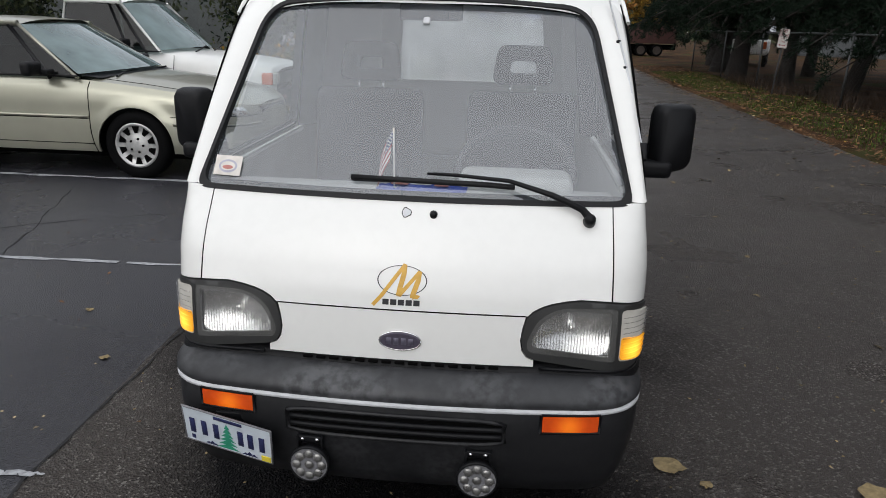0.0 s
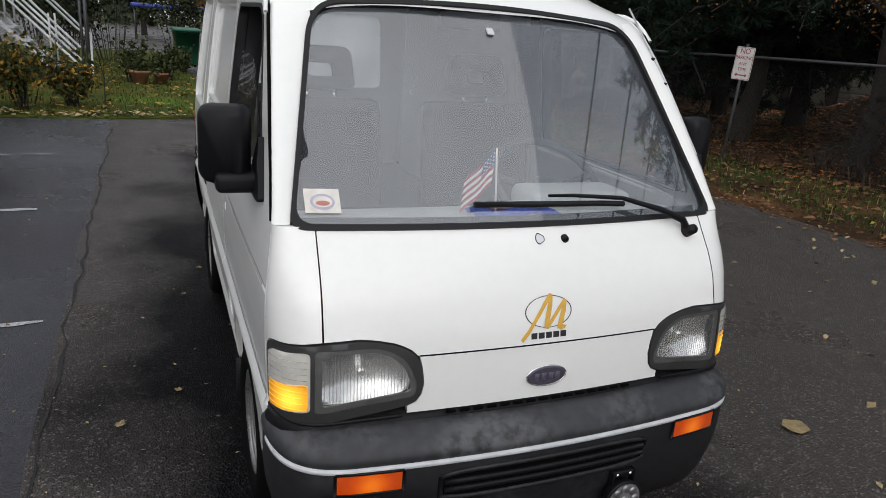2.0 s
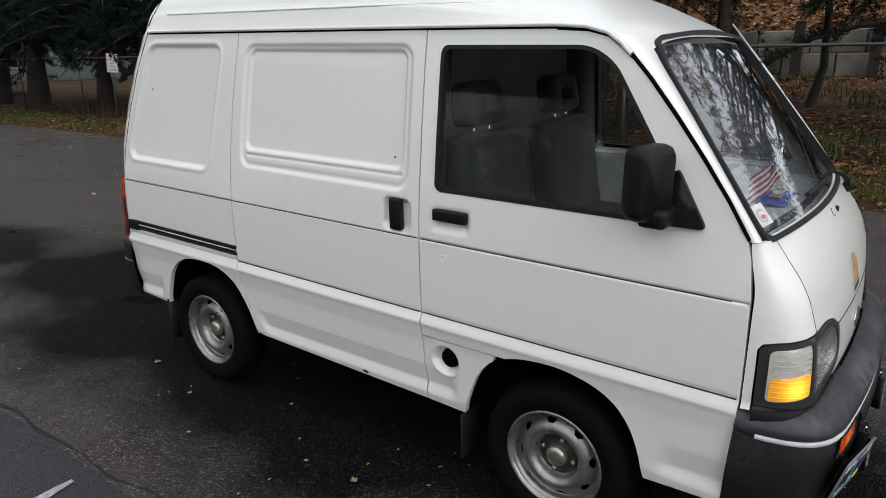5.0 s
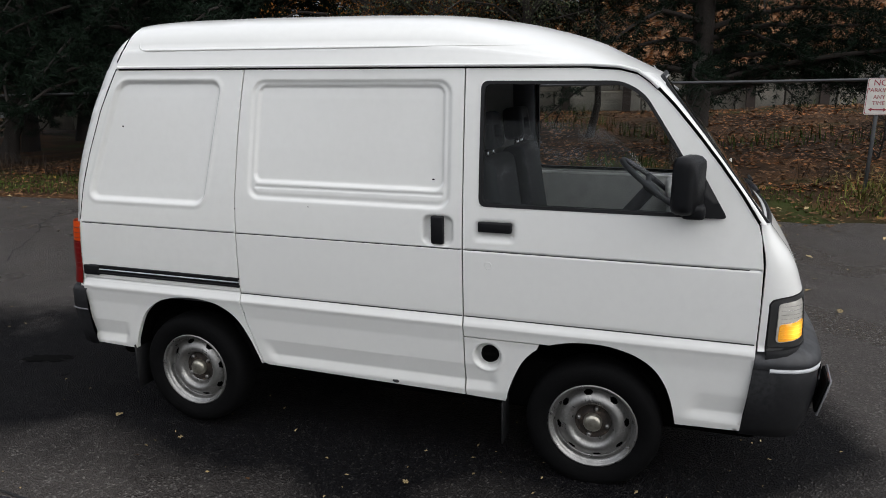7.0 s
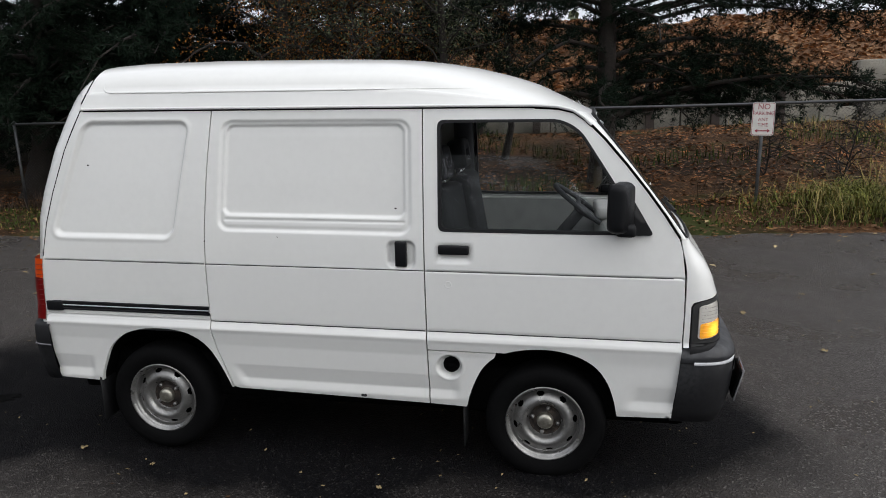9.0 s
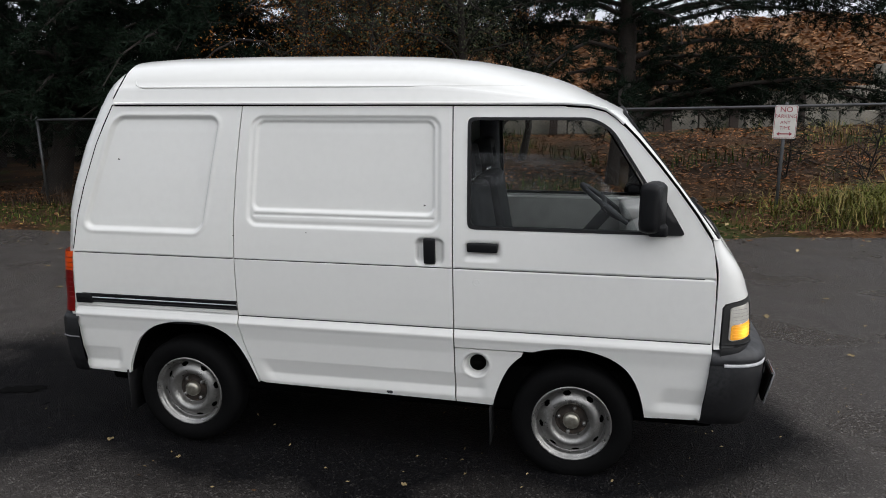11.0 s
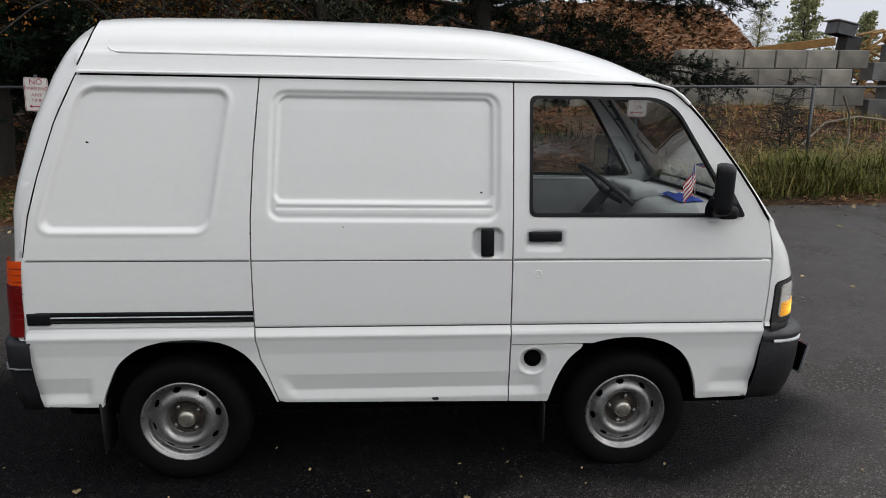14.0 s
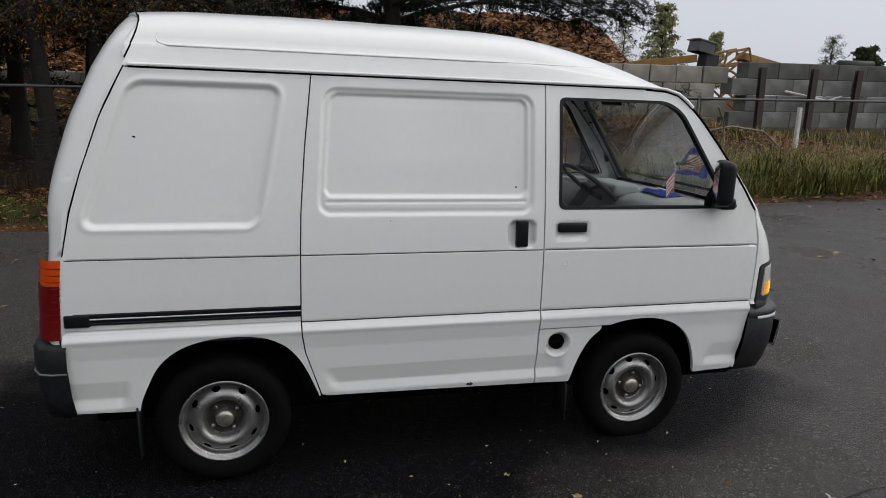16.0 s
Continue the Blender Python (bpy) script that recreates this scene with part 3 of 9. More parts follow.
SECT = [(0.0, 1.0), (0.25, 0.985), (0.45, 0.955), (0.62, 0.905), (0.75, 0.83), (0.84, 0.73), (0.90, 0.60), (0.935, 0.45), (0.947, 0.365), (0.963, 0.335), (0.969, 0.265), (0.975, 0.22), (0.985, 0.13), (0.995, 0.04), (1.0, 0.0)]


def gutter_z(y):
    return curve([(0.87, 1.49), (0.92, 1.530), (0.95, 1.562), (1.0, 1.597), (1.06, 1.613), (1.15, 1.619), (1.6, 1.621), (3.3, 1.622)], y)


def roof_point(c, y):
    """c from -1 to 1 across the roof at station y."""
    gz = gutter_z(y)
    top = curve(CROWN, y)
    w = side_width(y, gz) + 0.004
    front = smooth((1.75 - y) / 0.8)
    a = abs(c)
    h = curve(SECT, a)
    soft = 1 - a ** 3.2
    h = h * (1 - front) + soft * front
    return Vector((math.copysign(w * a, c), y, gz + (top - gz) * h))


cs = sorted(set([0.0] + [s * c for s in (-1, 1) for c in (0.12, 0.25, 0.36, 0.45, 0.54, 0.62, 0.69, 0.75, 0.80, 0.84, 0.873, 0.90, 0.92, 0.935, 0.947, 0.955, 0.963, 0.969, 0.975, 0.985, 0.995, 1.0)]))


def roof_front(c):
    x = abs(c) * 0.58
    if x < 0.5:
        return 0.892 + 0.055 * (x / 0.6) ** 2 - 0.02 * (x / 0.5) ** 4
    return 0.911 + (x - 0.5) * 0.6


def roof_back(c):
    y = 3.15
    for _ in range(4):
        y = 3.188 - 0.62 * (roof_point(c, y).z - 1.622) + 0.145 * (1 - c * c)
    return y


rows = []
for k in range(64):
    t = (k / 63) ** 1.25
    row = []
    for c in cs:
        back = roof_back(c)
        y0 = roof_front(c)
        row.append(roof_point(c, y0 + t * (back - y0)))
    rows.append(row)
bm = bmesh.new()
grid_loft(bm, rows)
part("roof", bm, M_WHITE, VAN, "raised white roof cap")
bm = bmesh.new()
rows = [[p - Vector((p.x * 0.05, 0, 0.03)) for p in r[3:-3]] for r in rows[6:]]
grid_loft(bm, rows, flip=True)
part("headliner", bm, M_TRIM_GREY, VAN)



def roof_at_height(side, y, up):
    """The roof's point at station y that lies up metres over the gutter."""
    lo, hi = 0.3, 1.0
    for _ in range(30):
        mid = (lo + hi) / 2
        lo, hi = (mid, hi) if roof_point(mid, y).z > gutter_z(y) + up else (lo, mid)
    return roof_point(side * lo, y)


# pressed ledge along the roof's flank, turning up at the rear and fading towards the front
for s in (-1, 1):
    way = [(y, 0.074) for y in np.linspace(1.25, 3.035, 30)] + [(3.058, 0.078), (3.072, 0.088), (3.074, 0.102), (3.068, 0.120)]
    rr = [0.0012 + 0.0036 * min(1.0, k / 12) for k in range(30)] + [0.0042, 0.0032, 0.002, 0.001]
    part("roof_ledge", sweep(bmesh.new(), [roof_at_height(s, y, u) - Vector((s * 0.0012, 0, 0)) for y, u in way], rr, 8), M_WHITE, VAN)

# gutters
for s in (-1, 1):
    bm = bmesh.new()
    ys = [0.93, 0.96, 1.0, 1.06, 1.15, 1.4, 1.8, 2.2, 2.6, 3.0, 3.17]
    sweep(bm, [(s * (side_width(y, gutter_z(y)) + 0.006), y, gutter_z(y) + 0.004) for y in ys], 0.007, 6)
    part("drip_rail", bm, M_WHITE, VAN)
    bm = bmesh.new()
    sweep(bm, [(s * (side_width(y, gutter_z(y)) - 0.003), y, gutter_z(y) - 0.005) for y in ys], 0.006, 6)
    part("drip_seal", bm, M_SEAM, VAN)

# rear: tailgate with its window, corner posts
REAR = [(0.60, 3.452), (0.70, 3.448), (0.866, 3.435), (0.955, 3.42), (1.11, 3.3853), (1.25, 3.3421), (1.44, 3.2713), (1.62, 3.182), (1.73, 3.110), (1.80, 3.065), (1.86, 3.03)]


def lift_rear(x, z, inward):
    y0 = curve(REAR, z)
    w = side_width(3.3, min(z, 1.62)) if z < 1.62 else 0.575 * max(0.05, 1 - ((z - 1.62) / 0.23) ** 3) ** 0.5
    c = min(1.0, abs(x) / w)
    return Vector((x, y0 + 0.002 + (0.056 + 0.038 * smooth((z - 0.92) / 0.28)) * (1 - c ** 14) ** 0.55 + (0.036 + 0.026 * smooth((z - 1.08) / 0.35) + 0.015 * smooth((z - 1.45) / 0.3)) * (1 - c ** 2.5) - inward, z))


top_edge = [roof_point(c, roof_back(c)) for c in cs if abs(c) <= 0.99]
gate = [(-0.655, 0.60), (0.655, 0.60), (0.658, 0.95), (0.626, 1.30), (0.5805, 1.613)] + [(p.x, p.z - 0.014) for p in reversed(top_edge)] + [(-0.5805, 1.613), (-0.626, 1.30), (-0.658, 0.95)]
rear_glass = rounded([(-0.50, 1.12), (0.50, 1.12), (0.44, 1.56), (-0.44, 1.56)], 0.06)
part("tailgate", patch(gate, lift_rear, 0.02, [rear_glass], depth=0.015), M_WHITE, VAN)
part("rear_window", patch(rounded([(-0.505, 1.115), (0.505, 1.115), (0.445, 1.565), (-0.445, 1.565)], 0.06), lambda u, v, d: lift_rear(u, v, 0.012), 0.05, depth=0), M_REAR_GLASS, VAN, "misted rear window with rain drops")
# roof end closes down to the tailgate
bm = bmesh.new()
rows = []
for p in top_edge:
    q = lift_rear(p.x, p.z - 0.014, 0)
    rows.append([p, p * 0.7 + q * 0.3 + Vector((0, 0.003, 0.004)), p * 0.35 + q * 0.65 + Vector((0, 0.005, 0.005)), q])
grid_loft(bm, rows, flip=True)
part("roof_end", bm, M_WHITE, VAN)
for s in (-1, 1):
    bm = bmesh.new()
    pts = [(0.946, 3.489), (0.80, 3.500), (0.645, 3.506)]
    rows = []
    for z, y in [(0.942, 3.425), (0.90, 3.43), (0.85, 3.435)]:
        w = side_width(3.49, z)
        rows.append([Vector((s * (w + 0.003), y + 0.003, z)), Vector((s * (w + 0.002), y + 0.030, z)), Vector((s * (w - 0.008), y + 0.052, z)), Vector((s * (w - 0.04), y + 0.076, z)), Vector((s * (w - 0.11), y + 0.098, z))])
    grid_loft(bm, rows, flip=s < 0)
    lamp = part("tail_lamp", bm, M_TAIL_ORANGE, VAN, "orange and red wraparound tail lamp")
    bm = bmesh.new()
    rows = []
    for z, y in [(0.848, 3.435), (0.80, 3.44), (0.72, 3.445), (0.648, 3.45)]:
        w = side_width(3.49, z)
        rows.append([Vector((s * (w + 0.003), y + 0.003, z)), Vector((s * (w + 0.002), y + 0.030, z)), Vector((s * (w - 0.008), y + 0.054, z)), Vector((s * (w - 0.04), y + 0.079, z)), Vector((s * (w - 0.11), y + 0.101, z))])
    grid_loft(bm, rows, flip=s < 0)
    part("red_lens", bm, M_TAIL_RED, lamp)
    for k in range(11):
        z = 0.668 + 0.0245 * k
        w, y = side_width(3.49, z), 3.45 - 0.09 * (z - 0.648)
        part("lens_groove", sweep(bmesh.new(), [(s * (w + 0.0035), y + 0.004, z), (s * (w + 0.0025), y + 0.030, z), (s * (w - 0.0075), y + 0.053, z), (s * (w - 0.0395), y + 0.078, z), (s * (w - 0.108), y + 0.101, z)], 0.0016, 4), M_TAIL_RED, lamp)
for s in (-1, 1):
    bm = bmesh.new()
    sweep(bm, [(s * (side_width(y, min(z, 1.62)) - 0.002), y + 0.002, z) for z, y in ((0.955, 3.42), (1.03, 3.4035), (1.11, 3.3853), (1.18, 3.3647), (1.25, 3.3421), (1.34, 3.3085), (1.44, 3.2713), (1.53, 3.2286), (1.62, 3.182))], 0.0034, 6)
    part("tailgate_seal", bm, M_SEAM, VAN)
bm = bmesh.new()
sweep(bm, [p + Vector((0, 0.004, -0.002)) for p in top_edge], 0.0034, 6)
part("tailgate_seal", bm, M_SEAM, VAN)
# rear bumper
bm = bmesh.new()
RB = [(-0.668, 3.440), (-0.668, 3.490), (-0.655, 3.530), (-0.60, 3.562), (-0.3, 3.582), (0, 3.586), (0.3, 3.582), (0.60, 3.562), (0.655, 3.530), (0.668, 3.490), (0.668, 3.440)]
prof = [(-0.05, 0.632), (-0.012, 0.630), (0, 0.610), (0.002, 0.54), (-0.002, 0.50), (-0.010, 0.42), (-0.030, 0.338), (-0.09, 0.332)]
rows = []
for x, y in RB:
    n = Vector((x * 0.9, (y - 3.30) * 1.6)).normalized() if abs(x) > 0.5 else Vector((0, 1))
    rows.append([Vector((x + n.x * d, y + n.y * d, z)) for d, z in prof])
grid_loft(bm, rows)
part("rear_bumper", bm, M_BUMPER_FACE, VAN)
bm = bmesh.new()
sweep(bm, [(x * 1.003, y + 0.003, 0.52) for x, y in RB], 0.004, 6)
part("rear_bumper_stripe", bm, M_GREY_FRAME, VAN)

# nose panels
BEZEL_TOP = [(0.3355, 0.818), (0.350, 0.832), (0.372, 0.844), (0.394, 0.852), (0.43, 0.860), (0.47, 0.865), (0.54, 0.862), (0.60, 0.854), (0.65, 0.846), (0.672, 0.838), (0.679, 0.824)]
BEZEL_BOT = [(0.679, 0.660), (0.60, 0.666), (0.48, 0.685), (0.39, 0.698), (0.36, 0.703), (0.340, 0.711), (0.328, 0.728), (0.3225, 0.755), (0.327, 0.79)]
hood = [(-0.5465, 1.095), (-0.5465, 0.866)] + [(-a, z + 0.004) for a, z in reversed(BEZEL_TOP) if a < 0.53] + [(-0.332, 0.8225), (0.332, 0.8225)] + [(a, z + 0.004) for a, z in BEZEL_TOP if a < 0.53] + [(0.5465, 0.866), (0.5465, 1.095)]
part("front_panel", patch(hood, lift_front, 0.022, depth=0.015, flip=False), M_WHITE, VAN)
nose = [(-0.331, 0.8195), (-0.324, 0.79), (-0.3195, 0.755), (-0.325, 0.726), (-0.337, 0.708), (-0.358, 0.699), (-0.358, 0.681), (0.358, 0.681), (0.358, 0.699), (0.337, 0.708), (0.325, 0.726), (0.3195, 0.755), (0.324, 0.79), (0.331, 0.8195)]
part("nose_panel", patch(nose, lift_front, 0.022, depth=0.015), M_WHITE, VAN)
bm = bmesh.new()
grid_loft(bm, [[front_at(a, z) + Vector((-0.06 * a, 0.05, 0)) for a in np.linspace(-0.66, 0.66, 40)] for z in np.linspace(0.56, 1.10, 16)])
part("nose_structure", bm, M_SEAM, VAN)
for s in (-1, 1):
    corner = [(0.5495, 1.095), (0.5495, 0.866), (0.60, 0.858), (0.651, 0.850), (0.675, 0.842), (0.6825, 0.826), (0.6825, 0.655), (0.6975, 0.654), (0.6975, 1.095)]
    lift = (lambda u, v, d, q=s: lift_front(q * u, v, d))
    part("corner_panel", patch(corner, lift, 0.016, depth=0.012, flip=s < 0), M_WHITE, VAN)
    # headlamp
    lens_poly = rounded([(0.561, 0.848), (0.418, 0.848), (0.362, 0.816), (0.336, 0.752), (0.342, 0.724), (0.561, 0.700)], [0.01, 0.055, 0.04, 0.03, 0.022, 0.01])
    ind_poly = rounded([(0.568, 0.845), (0.661, 0.829), (0.662, 0.690), (0.568, 0.700)], 0.014)
    bez = part("headlamp", patch(BEZEL_TOP + BEZEL_BOT, lambda u, v, d, q=s: lift_front(q * u, v, d - 0.004), 0.015, [lens_poly, ind_poly], depth=0.03, flip=s < 0), M_BEZEL, VAN, "headlamp with dark grey surround and clear lens")
    bowl = lambda u, v: 0.038 * (1 - ramp01(math.hypot((u - 0.462) / 0.112, (v - 0.778) / 0.078)) ** 2.2)
    part("reflector", patch(lens_poly, lambda u, v, d, q=s: lift_front(q * u, v, 0.008 + bowl(u, v)), 0.0055, depth=0, flip=s < 0), M_REFLECTOR, bez)
    shade = lambda c, r: [(c[0] + r * math.cos(t), c[1] + 0.72 * r * math.sin(t)) for t in np.linspace(0, 2 * math.pi, 17)[:-1]]
    part("bulb_shade", patch(shade((0.462, 0.778), 0.009), lambda u, v, d, q=s: lift_front(q * u, v, 0.026 + d), 0.006, depth=0.012, flip=s < 0), M_REFLECTOR, bez)
    part("lens_border", patch(rounded([(0.563, 0.850), (0.416, 0.850), (0.359, 0.818), (0.334, 0.752), (0.340, 0.722), (0.563, 0.698)], [0.01, 0.055, 0.04, 0.03, 0.022, 0.01]), lambda u, v, d, q=s: lift_front(q * u, v, d - 0.0015), 0.02,
                              [rounded([(0.550, 0.838), (0.424, 0.838), (0.374, 0.810), (0.350, 0.754), (0.354, 0.736), (0.550, 0.714)], [0.01, 0.05, 0.036, 0.026, 0.018, 0.01])], depth=0.006, flip=s < 0), M_LENS_EDGE, bez)
    for k in range(26):
        u0 = 0.352 + k * 0.0078
        hi, lo = (0.836 if u0 > 0.42 else 0.836 - (0.42 - u0) * 0.75), 0.716 + max(0.0, 0.55 - u0) * 0.11
        part("lens_rib", sweep(bmesh.new(), [lift_front(s * u0, z, -0.0022) for z in np.linspace(lo, hi, 5)], 0.0013, 4), M_LENS_RIB, bez)
    part("lamp_glass", patch(lens_poly, lambda u, v, d, q=s: lift_front(q * u, v, -0.003), 0.03, depth=0, flip=s < 0), M_LENS, bez)
    part("lower_trim", sweep(bmesh.new(), [lift_front(s * u, 0.672 + 0.03 * max(0.0, 0.60 - u), -0.004) for u in np.linspace(0.372, 0.679, 14)], 0.0045, 6), M_PLASTIC, bez)
    part("indicator_housing", patch(ind_poly, lambda u, v, d, q=s: lift_front(q * u, v, d - 0.010 * smooth((u - 0.568) / 0.07)), 0.012, depth=0.022, flip=s < 0), M_LENS_CLEAR, bez)
    lit = rounded([(0.572, 0.768), (0.657, 0.757), (0.658, 0.694), (0.572, 0.704)], 0.010)
    part("indicator", patch(lit, lambda u, v, d, q=s: lift_front(q * u, v, d - 0.0025 - 0.010 * smooth((u - 0.568) / 0.07)), 0.012, depth=0.003, flip=s < 0), M_YELLOW_ON, bez, "lit yellow turn indicator")
    for k in range(9):
        z = 0.706 + 0.0145 * k
        part("lens_rib", sweep(bmesh.new(), [lift_front(s * u, z, -0.0032 - 0.010 * smooth((u - 0.568) / 0.07)) for u in np.linspace(0.574, 0.656, 7)], 0.0012, 4), M_YELLOW_ON if z < 0.762 else M_LENS_RIB, bez)
# dark joints between the nose panels
part("panel_joint", sweep(bmesh.new(), [lift_front(a, 0.821, 0.0015) for a in np.linspace(-0.331, 0.331, 30)], 0.0026, 6), M_SEAM, VAN)
for s in (-1, 1):
    part("panel_joint", sweep(bmesh.new(), [lift_front(s * 0.548, z, 0.0015) for z in np.linspace(0.866, 1.090, 14)], 0.0022, 6), M_SEAM, VAN)
# lower black strip between nose and bumper
bm = bmesh.new()
grid_loft(bm, [[lift_front(a, z, d) for a in np.linspace(-0.68, 0.68, 50)] for z, d in ((0.595, -0.003), (0.645, -0.003), (0.668, 0.004), (0.690, 0.045))])
part("valance", bm, M_PLASTIC, VAN)
for k in range(15):
    bm = box(bmesh.new(), front_at(-0.25 + k * 0.036, 0.668) + Vector((0, -0.004, 0.006)), (0.026, 0.008, 0.007), bevel=0.002, seg=1)
    part("air_slot", bm, M_SEAM, VAN)

# front bumper
FB = []
for a in np.linspace(-1, 1, 121):
    x = a * 0.70
    s = 1 if x >= 0 else -1
    x = abs(x)
    if x < 0.5:
        FB.append((s * x, 0.288 + 0.030 * (x / 0.5) ** 2))
    else:
        t = (x - 0.5) / 0.2
        p0, p1, p2, p3 = Vector((0.5, 0.318)), Vector((0.612, 0.334)), Vector((0.668, 0.39)), Vector((0.664, 0.552))
        q = p0 * (1 - t) ** 3 + p1 * 3 * t * (1 - t) ** 2 + p2 * 3 * t * t * (1 - t) + p3 * t ** 3
        FB.append((s * q.x, q.y))


def bumper_point(i, d, z):
    x, y = FB[i]
    a, b = FB[max(0, i - 1)], FB[min(len(FB) - 1, i + 1)]
    n = Vector((b[1] - a[1], -(b[0] - a[0]))).normalized()
    slant = 0.065 * (0.667 - z) * smooth((y - 0.40) / 0.15)
    return Vector((x + n.x * d, y + n.y * d + slant, z))


prof = [(-0.075, 0.661), (-0.052, 0.658), (-0.028, 0.648), (-0.008, 0.634), (0.003, 0.618), (0.005, 0.604), (-0.004, 0.591), (-0.004, 0.583), (0.0, 0.575), (0.0, 0.50), (-0.006, 0.44), (-0.022, 0.37), (-0.045, 0.315), (-0.075, 0.300), (-0.15, 0.300)]
bm = bmesh.new()
n_fb = len(FB)
vs = [[bm.verts.new(bumper_point(i, d, z)) for d, z in prof] for i in range(n_fb)]
for i in range(n_fb - 1):
    for k in range(len(prof) - 1):
        bm.faces.new((vs[i][k], vs[i][k + 1], vs[i + 1][k + 1], vs[i + 1][k]))
# below the bleached roll the face takes the colour with shade painted in
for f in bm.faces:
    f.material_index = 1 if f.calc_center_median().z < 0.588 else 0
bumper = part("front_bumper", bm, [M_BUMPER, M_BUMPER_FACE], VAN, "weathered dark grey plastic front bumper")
bm = bmesh.new()
vs = [[bm.verts.new(bumper_point(i, d, z)) for d, z in ((-0.002, 0.595), (0.004, 0.5925), (0.004, 0.583), (-0.002, 0.580))] for i in range(2, n_fb - 2)]
for a, b in zip(vs, vs[1:]):
    for k in range(3):
        bm.faces.new((a[k], a[k + 1], b[k + 1], b[k]))
part("bumper_stripe", bm, M_STRIPE, bumper)


def bumper_at(x, d, z):
    i = min(range(n_fb), key=lambda k: abs(FB[k][0] - x))
    j = min(n_fb - 1, i + 1) if FB[i][0] < x else max(0, i - 1)
    t = 0 if FB[j][0] == FB[i][0] else (x - FB[i][0]) / (FB[j][0] - FB[i][0])
    return bumper_point(i, d, z).lerp(bumper_point(j, d, z), min(1, max(0, t)))


for s in (-1, 1):
    bm = bmesh.new()
    rows = [[bumper_at(s * x, 0.006, z) for x in np.linspace(0.388, 0.534, 8)] for z in (0.579, 0.533)]
    vs = grid_loft(bm, rows, flip=s > 0)
    g = bmesh.ops.extrude_face_region(bm, geom=bm.faces[:])
    bmesh.ops.translate(bm, verts=[v for v in g["geom"] if isinstance(v, bmesh.types.BMVert)], vec=(0, 0.02, 0))
    bmesh.ops.recalc_face_normals(bm, faces=bm.faces)
    m = part("marker_lamp", bm, M_AMBER_ON, bumper, "lit red-orange bumper lamp", smooth=False)
    bm = bmesh.new()
    for z in (0.583, 0.529):
        sweep(bm, [bumper_at(s * x, 0.004, z) for x in (0.384, 0.43, 0.48, 0.538)], 0.004, 6)
    for x in (0.384, 0.538):
        sweep(bm, [bumper_at(s * x, 0.004, z) for z in (0.529, 0.583)], 0.004, 6)
    part("lamp_frame", bm, M_PLASTIC, bumper)
# grille recess with slats
bm = bmesh.new()
rows = [[bumper_at(x, 0.0015, z) for x in np.linspace(-0.285, 0.285, 20)] for z in (0.556, 0.486)]
grid_loft(bm, rows)
part("grille_opening", bm, M_SEAM, bumper)
for z, d, r in ((0.532, -0.004, 0.0075), (0.510, -0.004, 0.0075)):
    bm = bmesh.new()
    sweep(bm, [bumper_at(x, d + 0.006, z) for x in np.linspace(-0.284, 0.284, 20)], r, 8)
    part("grille_slat", bm, M_PLASTIC, bumper)
rim = [(x, 0.558 - 0.010 * (abs(x) / 0.29) ** 8) for x in np.linspace(-0.292, 0.292, 24)] + [(x, 0.484 + 0.010 * (abs(x) / 0.29) ** 8) for x in np.linspace(0.292, -0.292, 24)]
part("grille_lip", sweep(bmesh.new(), [bumper_at(x, 0.0005, z) for x, z in rim + rim[:1]], 0.0065, 8), M_BUMPER_FACE, bumper)
# round work lamps on brackets
for x, z in ((-0.228, 0.402), (0.226, 0.394)):
    wl = part("work_lamp", lathe(bmesh.new(), [(-0.045, 0.0), (-0.045, 0.030), (-0.020, 0.050), (0.0, 0.056), (0.006, 0.056), (0.008, 0.051), (0.004, 0.050)], pose(x, 0.268, z, 0, 0, -90), 28), M_PLASTIC, VAN, "round black work lamp with nine clear cells")
    bm = bmesh.new()
    bmesh.ops.create_circle(bm, cap_ends=True, segments=28, radius=0.051, matrix=pose(x, 0.2625, z, 90, 0, 0))
    part("lens_plate", bm, M_GREY_FRAME, wl, smooth=False)
    for k in range(9):
        a = 2 * math.pi * k / 8
        r = 0.034 if k < 8 else 0
        bm = bmesh.new()
        bmesh.ops.create_uvsphere(bm, u_segments=12, v_segments=6, radius=0.0130, matrix=Matrix.Translation((x + r * math.cos(a), 0.262, z + r * math.sin(a))) @ Matrix.Diagonal((1, 0.45, 1, 1)))
        part("led_cell", bm, M_RIM, wl)
    bm = bmesh.new()
    box(bm, (x, 0.285, z + 0.068), (0.070, 0.012, 0.018), bevel=0.003)
    for s in (-1, 1):
        box(bm, (x + s * 0.033, 0.285, z + 0.058), (0.006, 0.02, 0.04), bevel=0.001)
    part("bracket", bm, M_PLASTIC, wl)
    for s in (-1, 1):
        part("bolt", tube(bmesh.new(), (x + s * 0.020, 0.276, z + 0.068), (x + s * 0.020, 0.283, z + 0.068), 0.006, seg=6), M_CHROME, wl)

# number plate on the bumper's corner
pm = pose(-0.4600, 0.287, 0.460, 14, 7.5, -9)
plate = part("number_plate", box(bmesh.new(), (0, 0, 0), (0.264, 0.003, 0.130), pm, 0.0012, 1), M_PLATE, VAN, "pale blue number plate with dark bars and a green tree", smooth=False)
bm = bmesh.new()
for c, sz in (((0, 0, 0.0655), (0.268, 0.006, 0.004)), ((0, 0, -0.0655), (0.268, 0.006, 0.004)), ((0.1325, 0, 0), (0.004, 0.006, 0.132)), ((-0.1325, 0, 0), (0.004, 0.006, 0.132))):
    box(bm, c, sz, pm, 0.001, 1)
part("plate_frame", bm, M_GREY_FRAME, plate)
